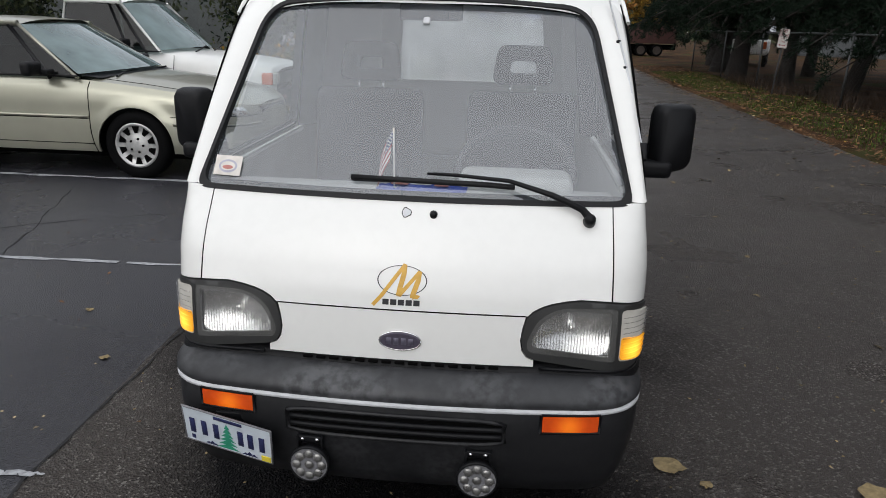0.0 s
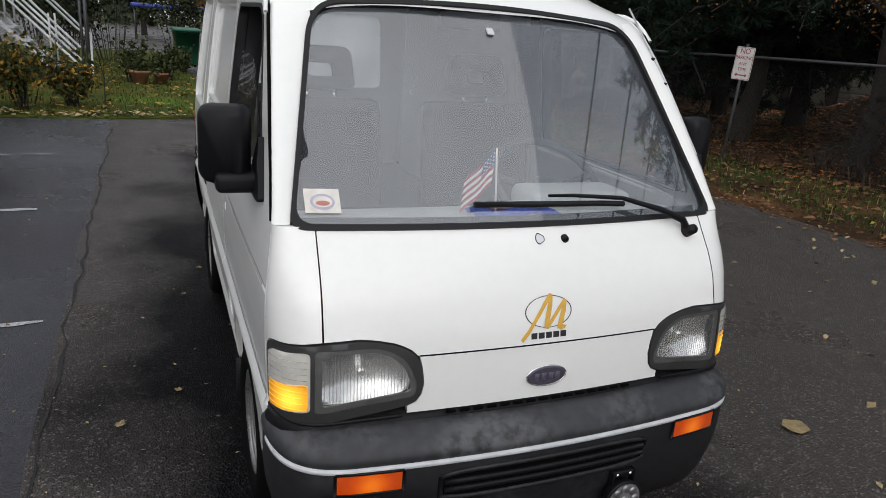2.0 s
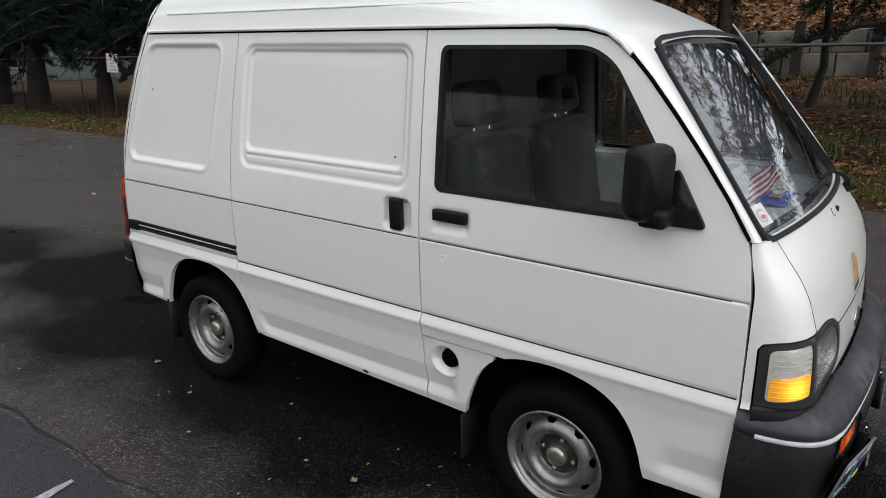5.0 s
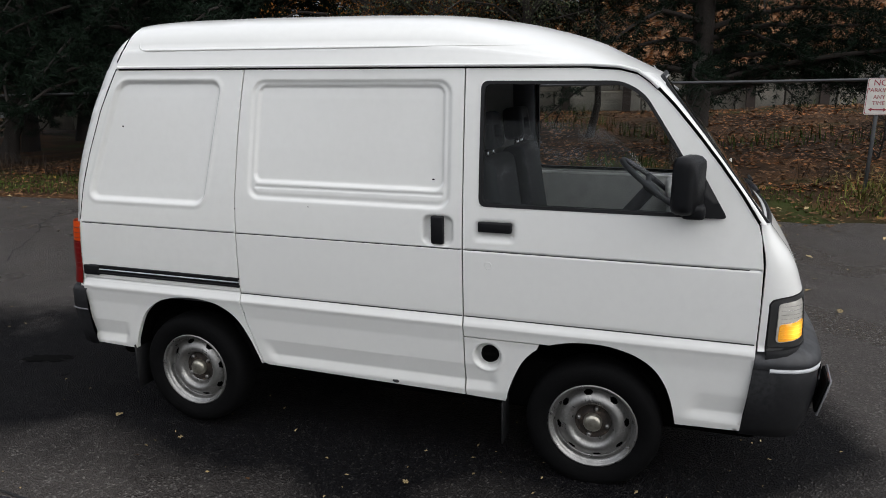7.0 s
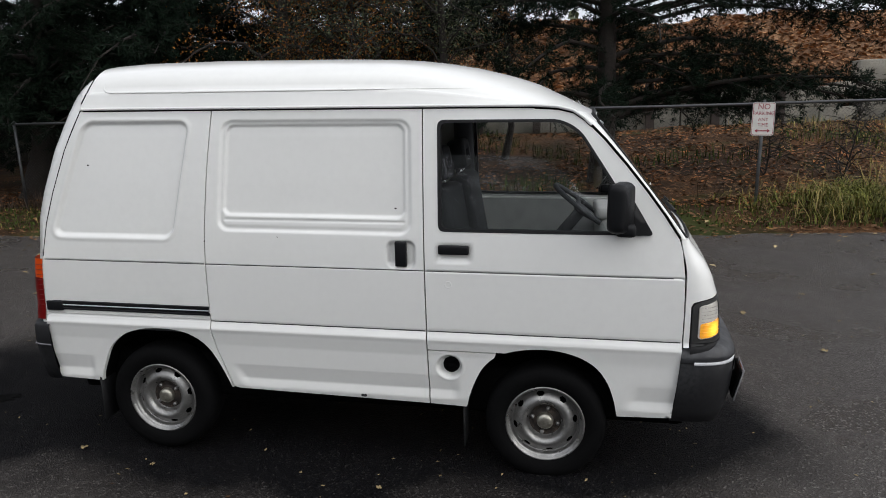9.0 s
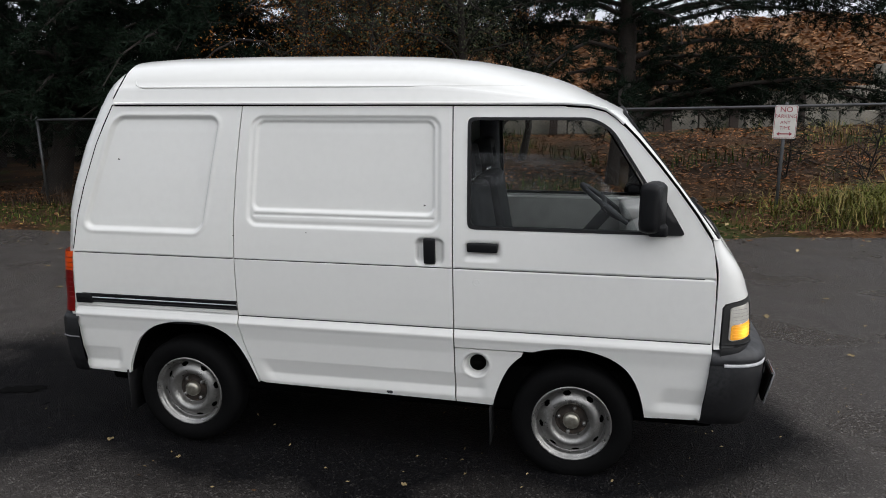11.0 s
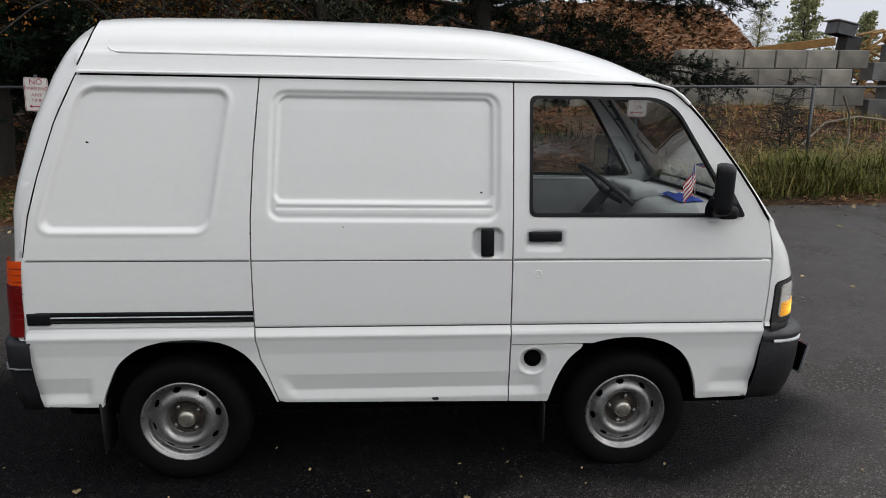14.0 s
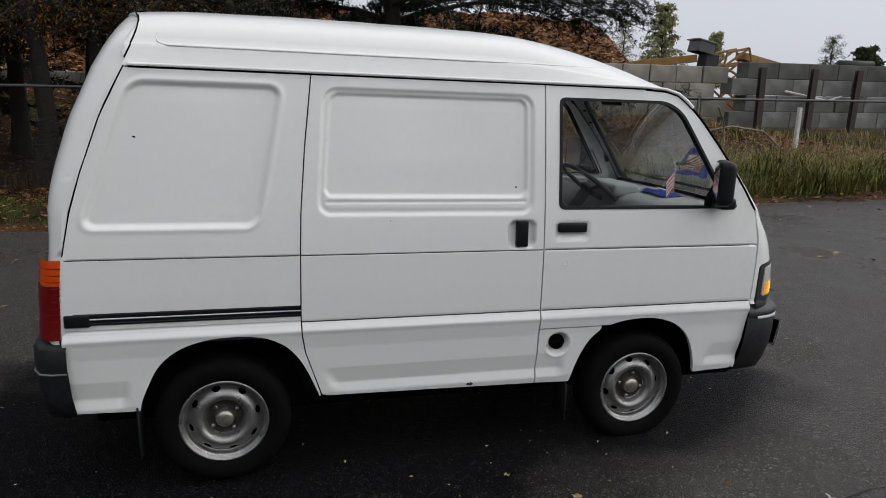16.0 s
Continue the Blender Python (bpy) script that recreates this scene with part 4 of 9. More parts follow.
for u in (-0.106, -0.070, -0.034, 0.040, 0.070, 0.104):
    part("plate_bar", box(bmesh.new(), (u, -0.0025, 0.0), (0.017, 0.002, 0.058), pm, 0.001, 1), M_PLATE_INK, plate)
part("plate_caption", box(bmesh.new(), (0.005, -0.0025, 0.054), (0.085, 0.002, 0.012), pm, 0.001, 1), M_PLATE_INK, plate)
part("plate_bolt", box(bmesh.new(), (-0.108, -0.0025, -0.047), (0.012, 0.002, 0.016), pm, 0.001, 1), M_PLATE_INK, plate)
part("plate_backing", box(bmesh.new(), (0, 0.008, 0), (0.25, 0.010, 0.118), pm, 0.002, 1), M_SEAM, plate)
bm = bmesh.new()
for k in range(6):
    w = 0.008 + k * 0.0055
    z0 = 0.042 - k * 0.016
    vs = [bm.verts.new(pm @ Vector(p)) for p in ((-w, -0.0026, z0 - 0.020), (w, -0.0026, z0 - 0.020), (0, -0.0026, z0))]
    bm.faces.new(vs)
part("plate_tree", bm, M_PLATE_GREEN, plate, smooth=False)
bm = bmesh.new()
for u, h in ((-0.062, 0.010), (-0.050, 0.016), (-0.040, 0.009), (0.052, 0.010), (0.064, 0.017), (0.078, 0.011)):
    bm.faces.new([bm.verts.new(pm @ Vector(p)) for p in ((u - 0.011, -0.0024, -0.060), (u + 0.011, -0.0024, -0.060), (u, -0.0024, -0.060 + h))])
part("plate_ridge", bm, M_PLATE_INK, plate, smooth=False)
part("plate_sticker", box(bmesh.new(), (0.114, -0.0026, -0.052), (0.028, 0.002, 0.020), pm), M_PLATE_YELLOW, plate, smooth=False)
bm = bmesh.new()
box(bm, (-0.44, 0.335, 0.50), (0.12, 0.05, 0.03), bevel=0.004)
part("plate_bracket", bm, M_PLASTIC, VAN)

# badge, script and holes on the front
em = bmesh.new()
ring, ring2 = [], []
for k in range(40):
    a = 2 * math.pi * k / 40
    ring.append(lift_front(0.003 + 0.056 * math.cos(a), 0.738 + 0.0265 * math.sin(a), -0.001))
    ring2.append(lift_front(0.003 + 0.051 * math.cos(a), 0.738 + 0.0225 * math.sin(a), -0.007))
grid_loft(em, [ring, ring2], close=True)
em.faces.new([em.verts.new(p) for p in ring2])
bmesh.ops.recalc_face_normals(em, faces=em.faces)
badge = part("oval_badge", em, M_BADGE, VAN, "oval grey-violet badge with a chrome rim", smooth=False)
bm = bmesh.new()
sweep(bm, [lift_front(0.003 + 0.0555 * math.cos(2 * math.pi * k / 40), 0.738 + 0.0262 * math.sin(2 * math.pi * k / 40), -0.003) for k in range(41)], 0.0024, 6)
part("badge_rim", bm, M_CHROME, badge)
for u in (-0.030, -0.010, 0.010, 0.029):
    part("badge_bar", box(bmesh.new(), lift_front(0.003 + u, 0.738, -0.0075), (0.013, 0.001, 0.020), bevel=0.0004, seg=1), M_BADGE_BAR, badge)
# oval line and gold M
dec = bmesh.new()
for k in range(48):
    a, b = 2 * math.pi * k / 48, 2 * math.pi * (k + 1) / 48
    q = []
    for an, r in ((a, 1), (b, 1), (b, 0.955), (a, 0.955)):
        q.append(dec.verts.new(lift_front(0.004 + 0.066 * r * math.cos(an), 0.899 + 0.038 * r * math.sin(an), -0.0008)))
    dec.faces.new(q)
bmesh.ops.recalc_face_normals(dec, faces=dec.faces)
decal = part("oval_decal", dec, M_INK, VAN, "thin black oval with gold zigzag and black bars", smooth=False)


def stroke(bm, pts, width, off):
    for (u0, v0), (u1, v1) in zip(pts, pts[1:]):
        d = Vector((u1 - u0, v1 - v0)).normalized()
        n = Vector((-d.y, d.x)) * width / 2
        q = [bm.verts.new(lift_front(u, v, off)) for u, v in ((u0 + n.x, v0 + n.y), (u0 - n.x, v0 - n.y), (u1 - n.x, v1 - n.y), (u1 + n.x, v1 + n.y))]
        bm.faces.new(q)
    bmesh.ops.recalc_face_normals(bm, faces=bm.faces)
    return bm


bm = bmesh.new()
for pts, wd, off in (([(-0.072, 0.833), (-0.050, 0.858), (-0.020, 0.899), (0.012, 0.942)], 0.0100, -0.0016), ([(0.013, 0.941), (0.008, 0.915), (-0.001, 0.880), (-0.004, 0.860)], 0.0135, -0.0017),
                     ([(-0.002, 0.861), (0.020, 0.888), (0.052, 0.926)], 0.0095, -0.0018), ([(0.053, 0.925), (0.046, 0.900), (0.035, 0.868), (0.033, 0.856)], 0.0135, -0.0019), ([(0.033, 0.857), (0.044, 0.858), (0.050, 0.866)], 0.0085, -0.0021)):
    stroke(bm, pts, wd, off)
bmesh.ops.remove_doubles(bm, verts=bm.verts, dist=0.006)
part("gold_zigzag", bm, M_GOLD, decal, smooth=False)
for k in range(5):
    bm = bmesh.new()
    u0 = -0.046 + k * 0.0205
    bm.faces.new([bm.verts.new(lift_front(u, v, -0.0012)) for u, v in ((u0, 0.8355), (u0 + 0.0165, 0.8355), (u0 + 0.0165, 0.8505), (u0, 0.8505))])
    part("script_bar", bm, M_INK, decal, smooth=False)
bm = bmesh.new()
bmesh.ops.create_circle(bm, cap_ends=True, segments=20, radius=0.0115, matrix=Matrix.Translation(lift_front(0.003, 1.061, -0.001)) @ pose(0, 0, 0, 55, 0, 0))
part("hole_rim", sweep(bmesh.new(), [lift_front(0.003 + 0.0122 * math.cos(a), 1.061 + 0.0105 * math.sin(a) * (1 + 0.2 * math.cos(3 * a)), -0.0006) for a in np.linspace(0, 2 * math.pi, 19)], 0.0013, 5), M_GRIME_SHADE, VAN)
part("bare_hole", bm, M_STRIPE, VAN, "bare grey hole in the paint", smooth=False)
bm = bmesh.new()
tube(bm, lift_front(0.075, 1.058, 0.004), lift_front(0.075, 1.058, -0.006), 0.0115, 0.009, 14)
part("washer_cap", bm, M_PLASTIC, VAN)

# windscreen, seal, pillars
SCREEN = rounded([(-0.591, 1.094), (0.591, 1.094), (0.481, 1.573), (0, 1.601), (-0.481, 1.573)], [0.045, 0.045, 0.08, 0.3, 0.08], 8)
OUTER = rounded([(-0.604, 1.082), (0.604, 1.082), (0.492, 1.583), (0, 1.612), (-0.492, 1.583)], [0.035, 0.035, 0.09, 0.3, 0.09], 8)
part("windscreen", patch(SCREEN, lambda u, v, d: lift_screen(u, v, 0.004), 0.05, depth=0), M_SCREEN, VAN, "misted laminated windscreen with rain drops")
part("windscreen_seal", patch(OUTER, lambda u, v, d: lift_screen(u, v, d - 0.011), 0.015, [SCREEN], depth=0.022), M_RUBBER, VAN)
for s in (-1, 1):
    bm = bmesh.new()
    rows = []
    for k in range(15):
        t = k / 14
        z = 1.096 + t * 0.494
        x = 0.600 + (0.486 - 0.600) * min(1, t / 0.96)
        p = Vector((s * x, screen_y(x, z), z))
        dz = 1.097 + t * 0.507
        yd = float(np.interp(dz, [q[1] for q in DOOR_EDGE[7:]], [q[0] for q in DOOR_EDGE[7:]])) - 0.005
        q = Vector((s * (side_width(yd, dz)), yd, dz))
        mid = (p + q) / 2 + Vector((s * 0.014, -0.012, 0))
        m1 = p.lerp(mid, 0.5) + Vector((s * 0.004, -0.003, 0))
        m2 = q.lerp(mid, 0.5) + Vector((s * 0.004, -0.003, 0))
        rows.append([p, m1, mid, m2, q, q + Vector((-s * 0.012, 0.004, 0))])
    grid_loft(bm, rows, flip=s > 0)
    part("windscreen_pillar", bm, M_WHITE, VAN)
    # notch seal at the foot of the pillar
    bm = bmesh.new()
    sweep(bm, [(s * 0.612, 0.570, 1.092), (s * 0.634, 0.582, 1.098)], 0.0035, 6)
    part("pillar_seam", bm, M_SEAM, VAN)
# rain gutter seam along the door
for s in (-1, 1):
    bm = bmesh.new()
    sweep(bm, [(s * (side_width(y, z) - 0.001), y - 0.004, z) for y, z in DOOR_EDGE[7:]], 0.0055, 6)
    part("door_seal", bm, M_SEAM, VAN)

# wiper
bm = bmesh.new()
wp = lambda x, z, d: lift_screen(x, z, -d)
sweep(bm, [wp(0.482, 1.058, 0.012), wp(0.462, 1.070, 0.03), wp(0.385, 1.098, 0.034), wp(0.27, 1.130, 0.028), wp(0.12, 1.142, 0.022), wp(0.05, 1.144, 0.018)], [0.011, 0.010, 0.008, 0.006, 0.005, 0.004], 8)
wiper = part("wiper", bm, M_PLASTIC, VAN, "black wiper arm and blade resting on the windscreen")
bm = bmesh.new()
sweep(bm, [wp(-0.158, 1.131, 0.010), wp(-0.02, 1.130, 0.010), wp(0.10, 1.128, 0.010), wp(0.21, 1.126, 0.010), wp(0.285, 1.122, 0.010)], 0.0078, 6)
part("wiper_blade", bm, M_RUBBER, wiper)
bm = bmesh.new()
tube(bm, front_at(0.484, 1.052), front_at(0.484, 1.052) + Vector((0, -0.030, 0.018)), 0.017, 0.013, 14)
part("wiper_pivot", bm, M_PLASTIC, wiper)

# door glass, seals, mirrors and handles
for s in (-1, 1):
    lw = (lambda u, v, d, q=s: Vector((q * (side_width(u, v) - 0.010 - d), u, v)))
    ring_in = rounded([(1.522, 1.556), (1.522, 1.121), (0.729, 1.121), (0.978, 1.514), (1.048, 1.556)], [0.03, 0.03, 0.02, 0.09, 0.05])
    ring_out = rounded([(1.535, 1.568), (1.535, 1.109), (0.707, 1.109), (0.971, 1.524), (1.044, 1.568)], [0.03, 0.03, 0.03, 0.10, 0.06])
    part("window_seal", patch(ring_out, lambda u, v, d, q=s: Vector((q * (side_width(u, v) + 0.002 - d), u, v)), 0.03, [ring_in], depth=0.03, flip=s < 0), M_RUBBER, VAN)
    if s < 0:
        pane = [(1.525, 1.425), (1.525, 1.115), (0.86, 1.115), (0.90, 1.20), (1.02, 1.345), (1.10, 1.405), (1.16, 1.420)]
        part("door_glass", patch(pane, lw, 0.06, depth=0, flip=True), M_DOOR_GLASS, VAN, "half-lowered door glass")
    else:
        part("door_glass", patch(ring_in, lw, 0.06, depth=0, flip=False), M_GLASS, VAN)
    # inner door trim
    inner = [(1.59, 1.105), (1.59, 0.62), (0.62, 0.62), (0.62, 1.07), (0.72, 1.105)]
    part("door_trim", patch(inner, lambda u, v, d, q=s: Vector((q * (side_width(u, v) - 0.055), u, v)), 0.08, depth=0, flip=s > 0), M_TRIM_GREY, VAN)
    part("door_sill", sweep(bmesh.new(), [(s * (side_width(u, 1.09) - 0.045), u, 1.092) for u in np.linspace(0.72, 1.53, 8)], 0.013, 8), M_WHITE, VAN)
    bm = bmesh.new()
    rows = []
    for y0, y1, z in ((1.595, 1.540, 1.10), (1.595, 1.540, 1.57)):
        w = side_width(1.5, z)
        rows.append([Vector((s * (w - 0.03), y1, z)), Vector((s * (w - 0.09), y1 + 0.02, z)), Vector((s * (w - 0.09), y0 + 0.05, z)), Vector((s * (w - 0.03), y0 + 0.05, z))])
    grid_loft(bm, rows)
    part("door_pillar", bm, M_TRIM_DARK, VAN)
    # mirror
    bm = bmesh.new()
    prof = [(0.0, 0.80, 0.86), (0.013, 0.93, 0.96), (0.032, 1.0, 1.0), (0.054, 0.98, 0.99), (0.066, 0.90, 0.94)]
    outline = rounded([(-0.066, -0.094), (0.058, -0.110), (0.061, 0.100), (-0.064, 0.096)], [0.035, 0.03, 0.03, 0.03], 6)
    mm = Matrix.Translation((0.754 if s > 0 else -0.728, 0.787, 1.230)) @ pose(0, 0, 0, 0, 0, s * 25)
    rows = [[mm @ Vector((-s * u * k if s > 0 else u * k, d, v * k2)) for u, v in outline] for d, k, k2 in prof]
    vs = grid_loft(bm, rows, close=True)
    bm.faces.new(vs[0])
    bm.faces.new(list(reversed(vs[-1])))
    bmesh.ops.recalc_face_normals(bm, faces=bm.faces)
    mirror = part("door_mirror", bm, M_PLASTIC, VAN, "large black plastic door mirror")
    bm = bmesh.new()
    f = bm.faces.new([bm.verts.new(mm @ Vector((u * 0.86, 0.0675, v * 0.90))) for u, v in outline])
    bmesh.ops.recalc_face_normals(bm, faces=bm.faces)
    part("mirror_glass", bm, M_CHROME, mirror, smooth=False)
    bm = bmesh.new()
    box(bm, (s * 0.680, 0.798, 1.142), (0.125, 0.075, 0.050), bevel=0.018, seg=3)
    part("mirror_arm", bm, M_PLASTIC, mirror)
    tri = rounded([(0.684, 1.112), (0.775, 1.265), (0.845, 1.15), (0.845, 1.112)], [0.02, 0.02, 0.02, 0.01])
    part("mirror_base", patch(tri, lambda u, v, d, q=s: Vector((q * (side_width(u, v) + 0.014 - d), u, v)), 0.03, depth=0.024, flip=s < 0), M_PLASTIC, mirror)
    # handles
    w = side_width(1.47, 1.035)
    bm = box(bmesh.new(), (s * (w - 0.001), 1.471, 1.033), (0.026, 0.128, 0.038), bevel=0.006)
    part("door_handle", bm, M_PLASTIC, VAN, "black pull handle")
    part("lock_plug", sweep(bmesh.new(), [(s * (side_width(1.497, 0.884) - 0.0004), 1.497 + 0.0135 * math.cos(a), 0.884 + 0.0135 * math.sin(a)) for a in np.linspace(0, 2 * math.pi, 25)], 0.0022, 6), M_WHITE, VAN)
    w = side_width(1.697, 1.01)
    bm = box(bmesh.new(), (s * (w - 0.002), 1.697, 1.010), (0.024, 0.050, 0.108), bevel=0.006)
    part("sliding_door_handle", bm, M_PLASTIC, VAN, "black pull handle")
    # fuel filler
    bm = bmesh.new()
    w = side_width(1.503, 0.510)
    tube(bm, (s * (w - 0.046), 1.498, 0.514), (s * (w - 0.018), 1.498, 0.514), 0.040, 0.034, 20)
    box(bm, (s * (w - 0.014), 1.498, 0.514), (0.010, 0.05, 0.014), bevel=0.003)
    part("fuel_cap", bm, M_SEAM, VAN)
    # sliding rail
    bm = bmesh.new()
    for z, r in ((0.736, 0.006), (0.703, 0.006)):
        sweep(bm, [(s * (side_width(y, z) + 0.001), y, z) for y in np.linspace(2.606, 3.405, 8)], r, 6)
    rows = [[Vector((s * (side_width(y, z) + 0.0025), y, z)) for y in np.linspace(2.606, 3.405, 8)] for z in (0.735, 0.704)]
    grid_loft(bm, rows, flip=s < 0)
    rail = part("sliding_door_rail", bm, M_PLASTIC, VAN)
    bm = bmesh.new()
    sweep(bm, [(s * (side_width(y, 0.7) + 0.004), y, 0.721) for y in np.linspace(2.606, 3.405, 8)], 0.003, 6)
    part("rail_lip", bm, M_STRIPE, rail)
    bm = box(bmesh.new(), (s * (side_width(3.42, 0.715) + 0.004), 3.395, 0.716), (0.014, 0.085, 0.046), bevel=0.005)
    part("rail_end", bm, M_PLASTIC, rail)
    # mud flaps
    part("mud_flap", box(bmesh.new(), (s * 0.575, 3.225, 0.245), (0.13, 0.008, 0.22), bevel=0.003, seg=1), M_RUBBER, VAN)
    part("mud_flap", box(bmesh.new(), (s * 0.575, 1.445, 0.225), (0.13, 0.008, 0.18), bevel=0.003, seg=1), M_RUBBER, VAN)

# sills behind the panels
bm = bmesh.new()
box(bm, (0, 2.0, 0.345), (1.21, 0.98, 0.02), bevel=0.004)
box(bm, (0, 0.68, 0.345), (1.18, 0.22, 0.02), bevel=0.004)
box(bm, (0, 3.35, 0.355), (1.22, 0.26, 0.02), bevel=0.004)
part("underfloor", bm, M_SEAM, VAN)


# wheels
def wheel(parent, m):
    """Small steel wheel with eight slots; m puts its axle, with the outer face along local +x."""
    holder = part("wheel", lathe(bmesh.new(), [(-0.055, 0.166), (-0.075, 0.190), (-0.080, 0.225), (-0.066, 0.252), (-0.035, 0.262), (0.035, 0.262), (0.062, 0.254), (0.074, 0.240), (0.079, 0.222), (0.077, 0.200), (0.068, 0.178), (0.056, 0.166)], Matrix(), 56), M_TYRE, parent, "small black tyre on a silver steel wheel with slots")
    holder.matrix_basis = m
    bm = bmesh.new()
    seg = 240
    prof = [(0.060, 0.174), (0.067, 0.170), (0.067, 0.165), (0.058, 0.160), (0.054, 0.157), (0.054, 0.153), (0.034, 0.150), (0.024, 0.147), (0.022, 0.144)]
    prof += [(x, r) for x, r in eased([(0.022, 0.143), (0.027, 0.137), (0.036, 0.129), (0.045, 0.119), (0.051, 0.109), (0.053, 0.100), (0.049, 0.090), (0.038, 0.081), (0.023, 0.075), (0.016, 0.070)], 3)]
    vs = [[bm.verts.new((x, r * math.cos(2 * math.pi * k / seg), r * math.sin(2 * math.pi * k / seg))) for x, r in prof] for k in range(seg)]
    for k in range(seg):
        across = abs((k % 30) - 14.5) * 2 * math.pi / seg
        for j in range(len(prof) - 1):
            r = (prof[j][1] + prof[j + 1][1]) / 2
            # rounded slots, wide at the rim side
            w = 0.0165 * math.sqrt(max(0.0, 1 - ((r - 0.1305) / 0.0095) ** 2)) * (1 + (r - 0.1305) * 22)
            if not (0.121 < r < 0.140 and across * r < w):
                bm.faces.new((vs[k][j], vs[(k + 1) % seg][j], vs[(k + 1) % seg][j + 1], vs[k][j + 1]))
    bmesh.ops.recalc_face_normals(bm, faces=bm.faces)
    part("rim", bm, M_RIM, holder)
    part("rim_centre", lathe(bmesh.new(), [(0.017, 0.073), (0.013, 0.060), (0.014, 0.050), (0.020, 0.042), (0.022, 0.030)], Matrix(), 40), M_RUST, holder)
    bm = bmesh.new()
    bmesh.ops.create_circle(bm, cap_ends=True, segments=32, radius=0.158, matrix=pose(0.0, 0, 0, 0, 90, 0))
    part("brake_shadow", bm, M_SEAM, holder, smooth=False)
    bm = lathe(bmesh.new(), [(0.016, 0.037), (0.036, 0.036), (0.045, 0.031), (0.049, 0.018), (0.050, 0.0)], Matrix(), 24)
    part("hub_cap", bm, M_HUB, holder)
    for k in range(4):
        a = math.pi / 4 + k * math.pi / 2
        bm = bmesh.new()
        tube(bm, (0.012, 0.057 * math.cos(a), 0.057 * math.sin(a)), (0.028, 0.057 * math.cos(a), 0.057 * math.sin(a)), 0.0095, 0.0085, 6)
        part("wheel_nut", bm, M_RIM, holder)
    return holder


for y, zc in ((1.097, 0.262), (2.917, 0.262)):
    for s in (-1, 1):
        wheel(VAN, Matrix.Translation((s * 0.560, y, zc)) @ Matrix.Rotation(0.4 * y + s, 4, "X") @ Matrix.Rotation(0 if s > 0 else math.pi, 4, "Z"))

# aerial on the left pillar
bm = bmesh.new()
sweep(bm, [(0.628, 0.668, 1.228), (0.587, 0.812, 1.430), (0.531, 0.969, 1.640)], [0.0042, 0.0036, 0.0028], 6)
aerial = part("aerial", bm, M_STRIPE, VAN)
part("aerial_mount", box(bmesh.new(), (0, 0, 0), (0.024, 0.026, 0.05), pose(0.632, 0.668, 1.212, -24, 0, 0), 0.006), M_PLASTIC, aerial)
for x, y, z in ((0.588, 0.810, 1.426), (0.570, 0.862, 1.495)):
    part("aerial_clip", box(bmesh.new(), (x - 0.004, y + 0.006, z), (0.014, 0.020, 0.010), bevel=0.003, seg=1), M_PLASTIC, aerial)

# small chips and stains
for y, z, r in ((3.165, 1.375, 0.006), (1.72, 1.20, 0.005), (1.90, 0.347, 0.014), (2.25, 1.07, 0.003), (2.597, 1.045, 0.004)):
    bm = bmesh.new()
    ring = []
    for k in range(9):
        a = 2 * math.pi * k / 9
        rr = r * (0.6 + 0.6 * random.random())
        ring.append(bm.verts.new(lift_side(y + rr * math.cos(a), z + rr * 0.7 * math.sin(a), -0.0012)))
    bm.faces.new(ring)
    part("paint_chip", bm, M_SEAM if r < 0.01 else M_BUMPER, VAN, smooth=False)

# ---- cab ----
bm = bmesh.new()
rows = []
for y, z in ((0.50, 1.085), (0.56, 1.080), (0.70, 1.072), (0.80, 1.060), (0.85, 1.03), (0.87, 0.98), (0.86, 0.85), (0.82, 0.70)):
    rows.append([Vector((x, y + (0.045 * (x / 0.57) ** 2 if y < 0.6 else 0), z)) for x in np.linspace(-0.57, 0.57, 16)])
grid_loft(bm, rows, flip=True)
part("dashboard", bm, M_TRIM_GREY, VAN, "pale grey dashboard")
bm = box(bmesh.new(), (0.29, 0.80, 1.075), (0.34, 0.16, 0.07), bevel=0.03, seg=3)
part("instrument_hood", bm, M_TRIM_GREY, VAN)
bm = bmesh.new()
sm = pose(0.29, 0.93, 1.085, 38, 0, 0)
sweep(bm, [sm @ Vector((0.185 * math.cos(a), 0.185 * math.sin(a), 0)) for a in np.linspace(0, 2 * math.pi, 41)], 0.013, 8)
for a in (0.2, math.pi - 0.2, -math.pi / 2):
    sweep(bm, [sm @ Vector((0.18 * math.cos(a), 0.18 * math.sin(a), 0)), sm @ Vector((0.03 * math.cos(a), 0.03 * math.sin(a), -0.03))], 0.012, 8)
tube(bm, sm @ Vector((0, 0, -0.02)), sm @ Vector((0, 0, -0.25)), 0.03)
bmesh.ops.create_uvsphere(bm, u_segments=14, v_segments=8, radius=0.05, matrix=sm @ Matrix.Translation((0, 0, -0.02)) @ Matrix.Diagonal((1, 1, 0.5, 1)))
part("steering_wheel", bm, M_TRIM_DARK, VAN, "dark steering wheel")
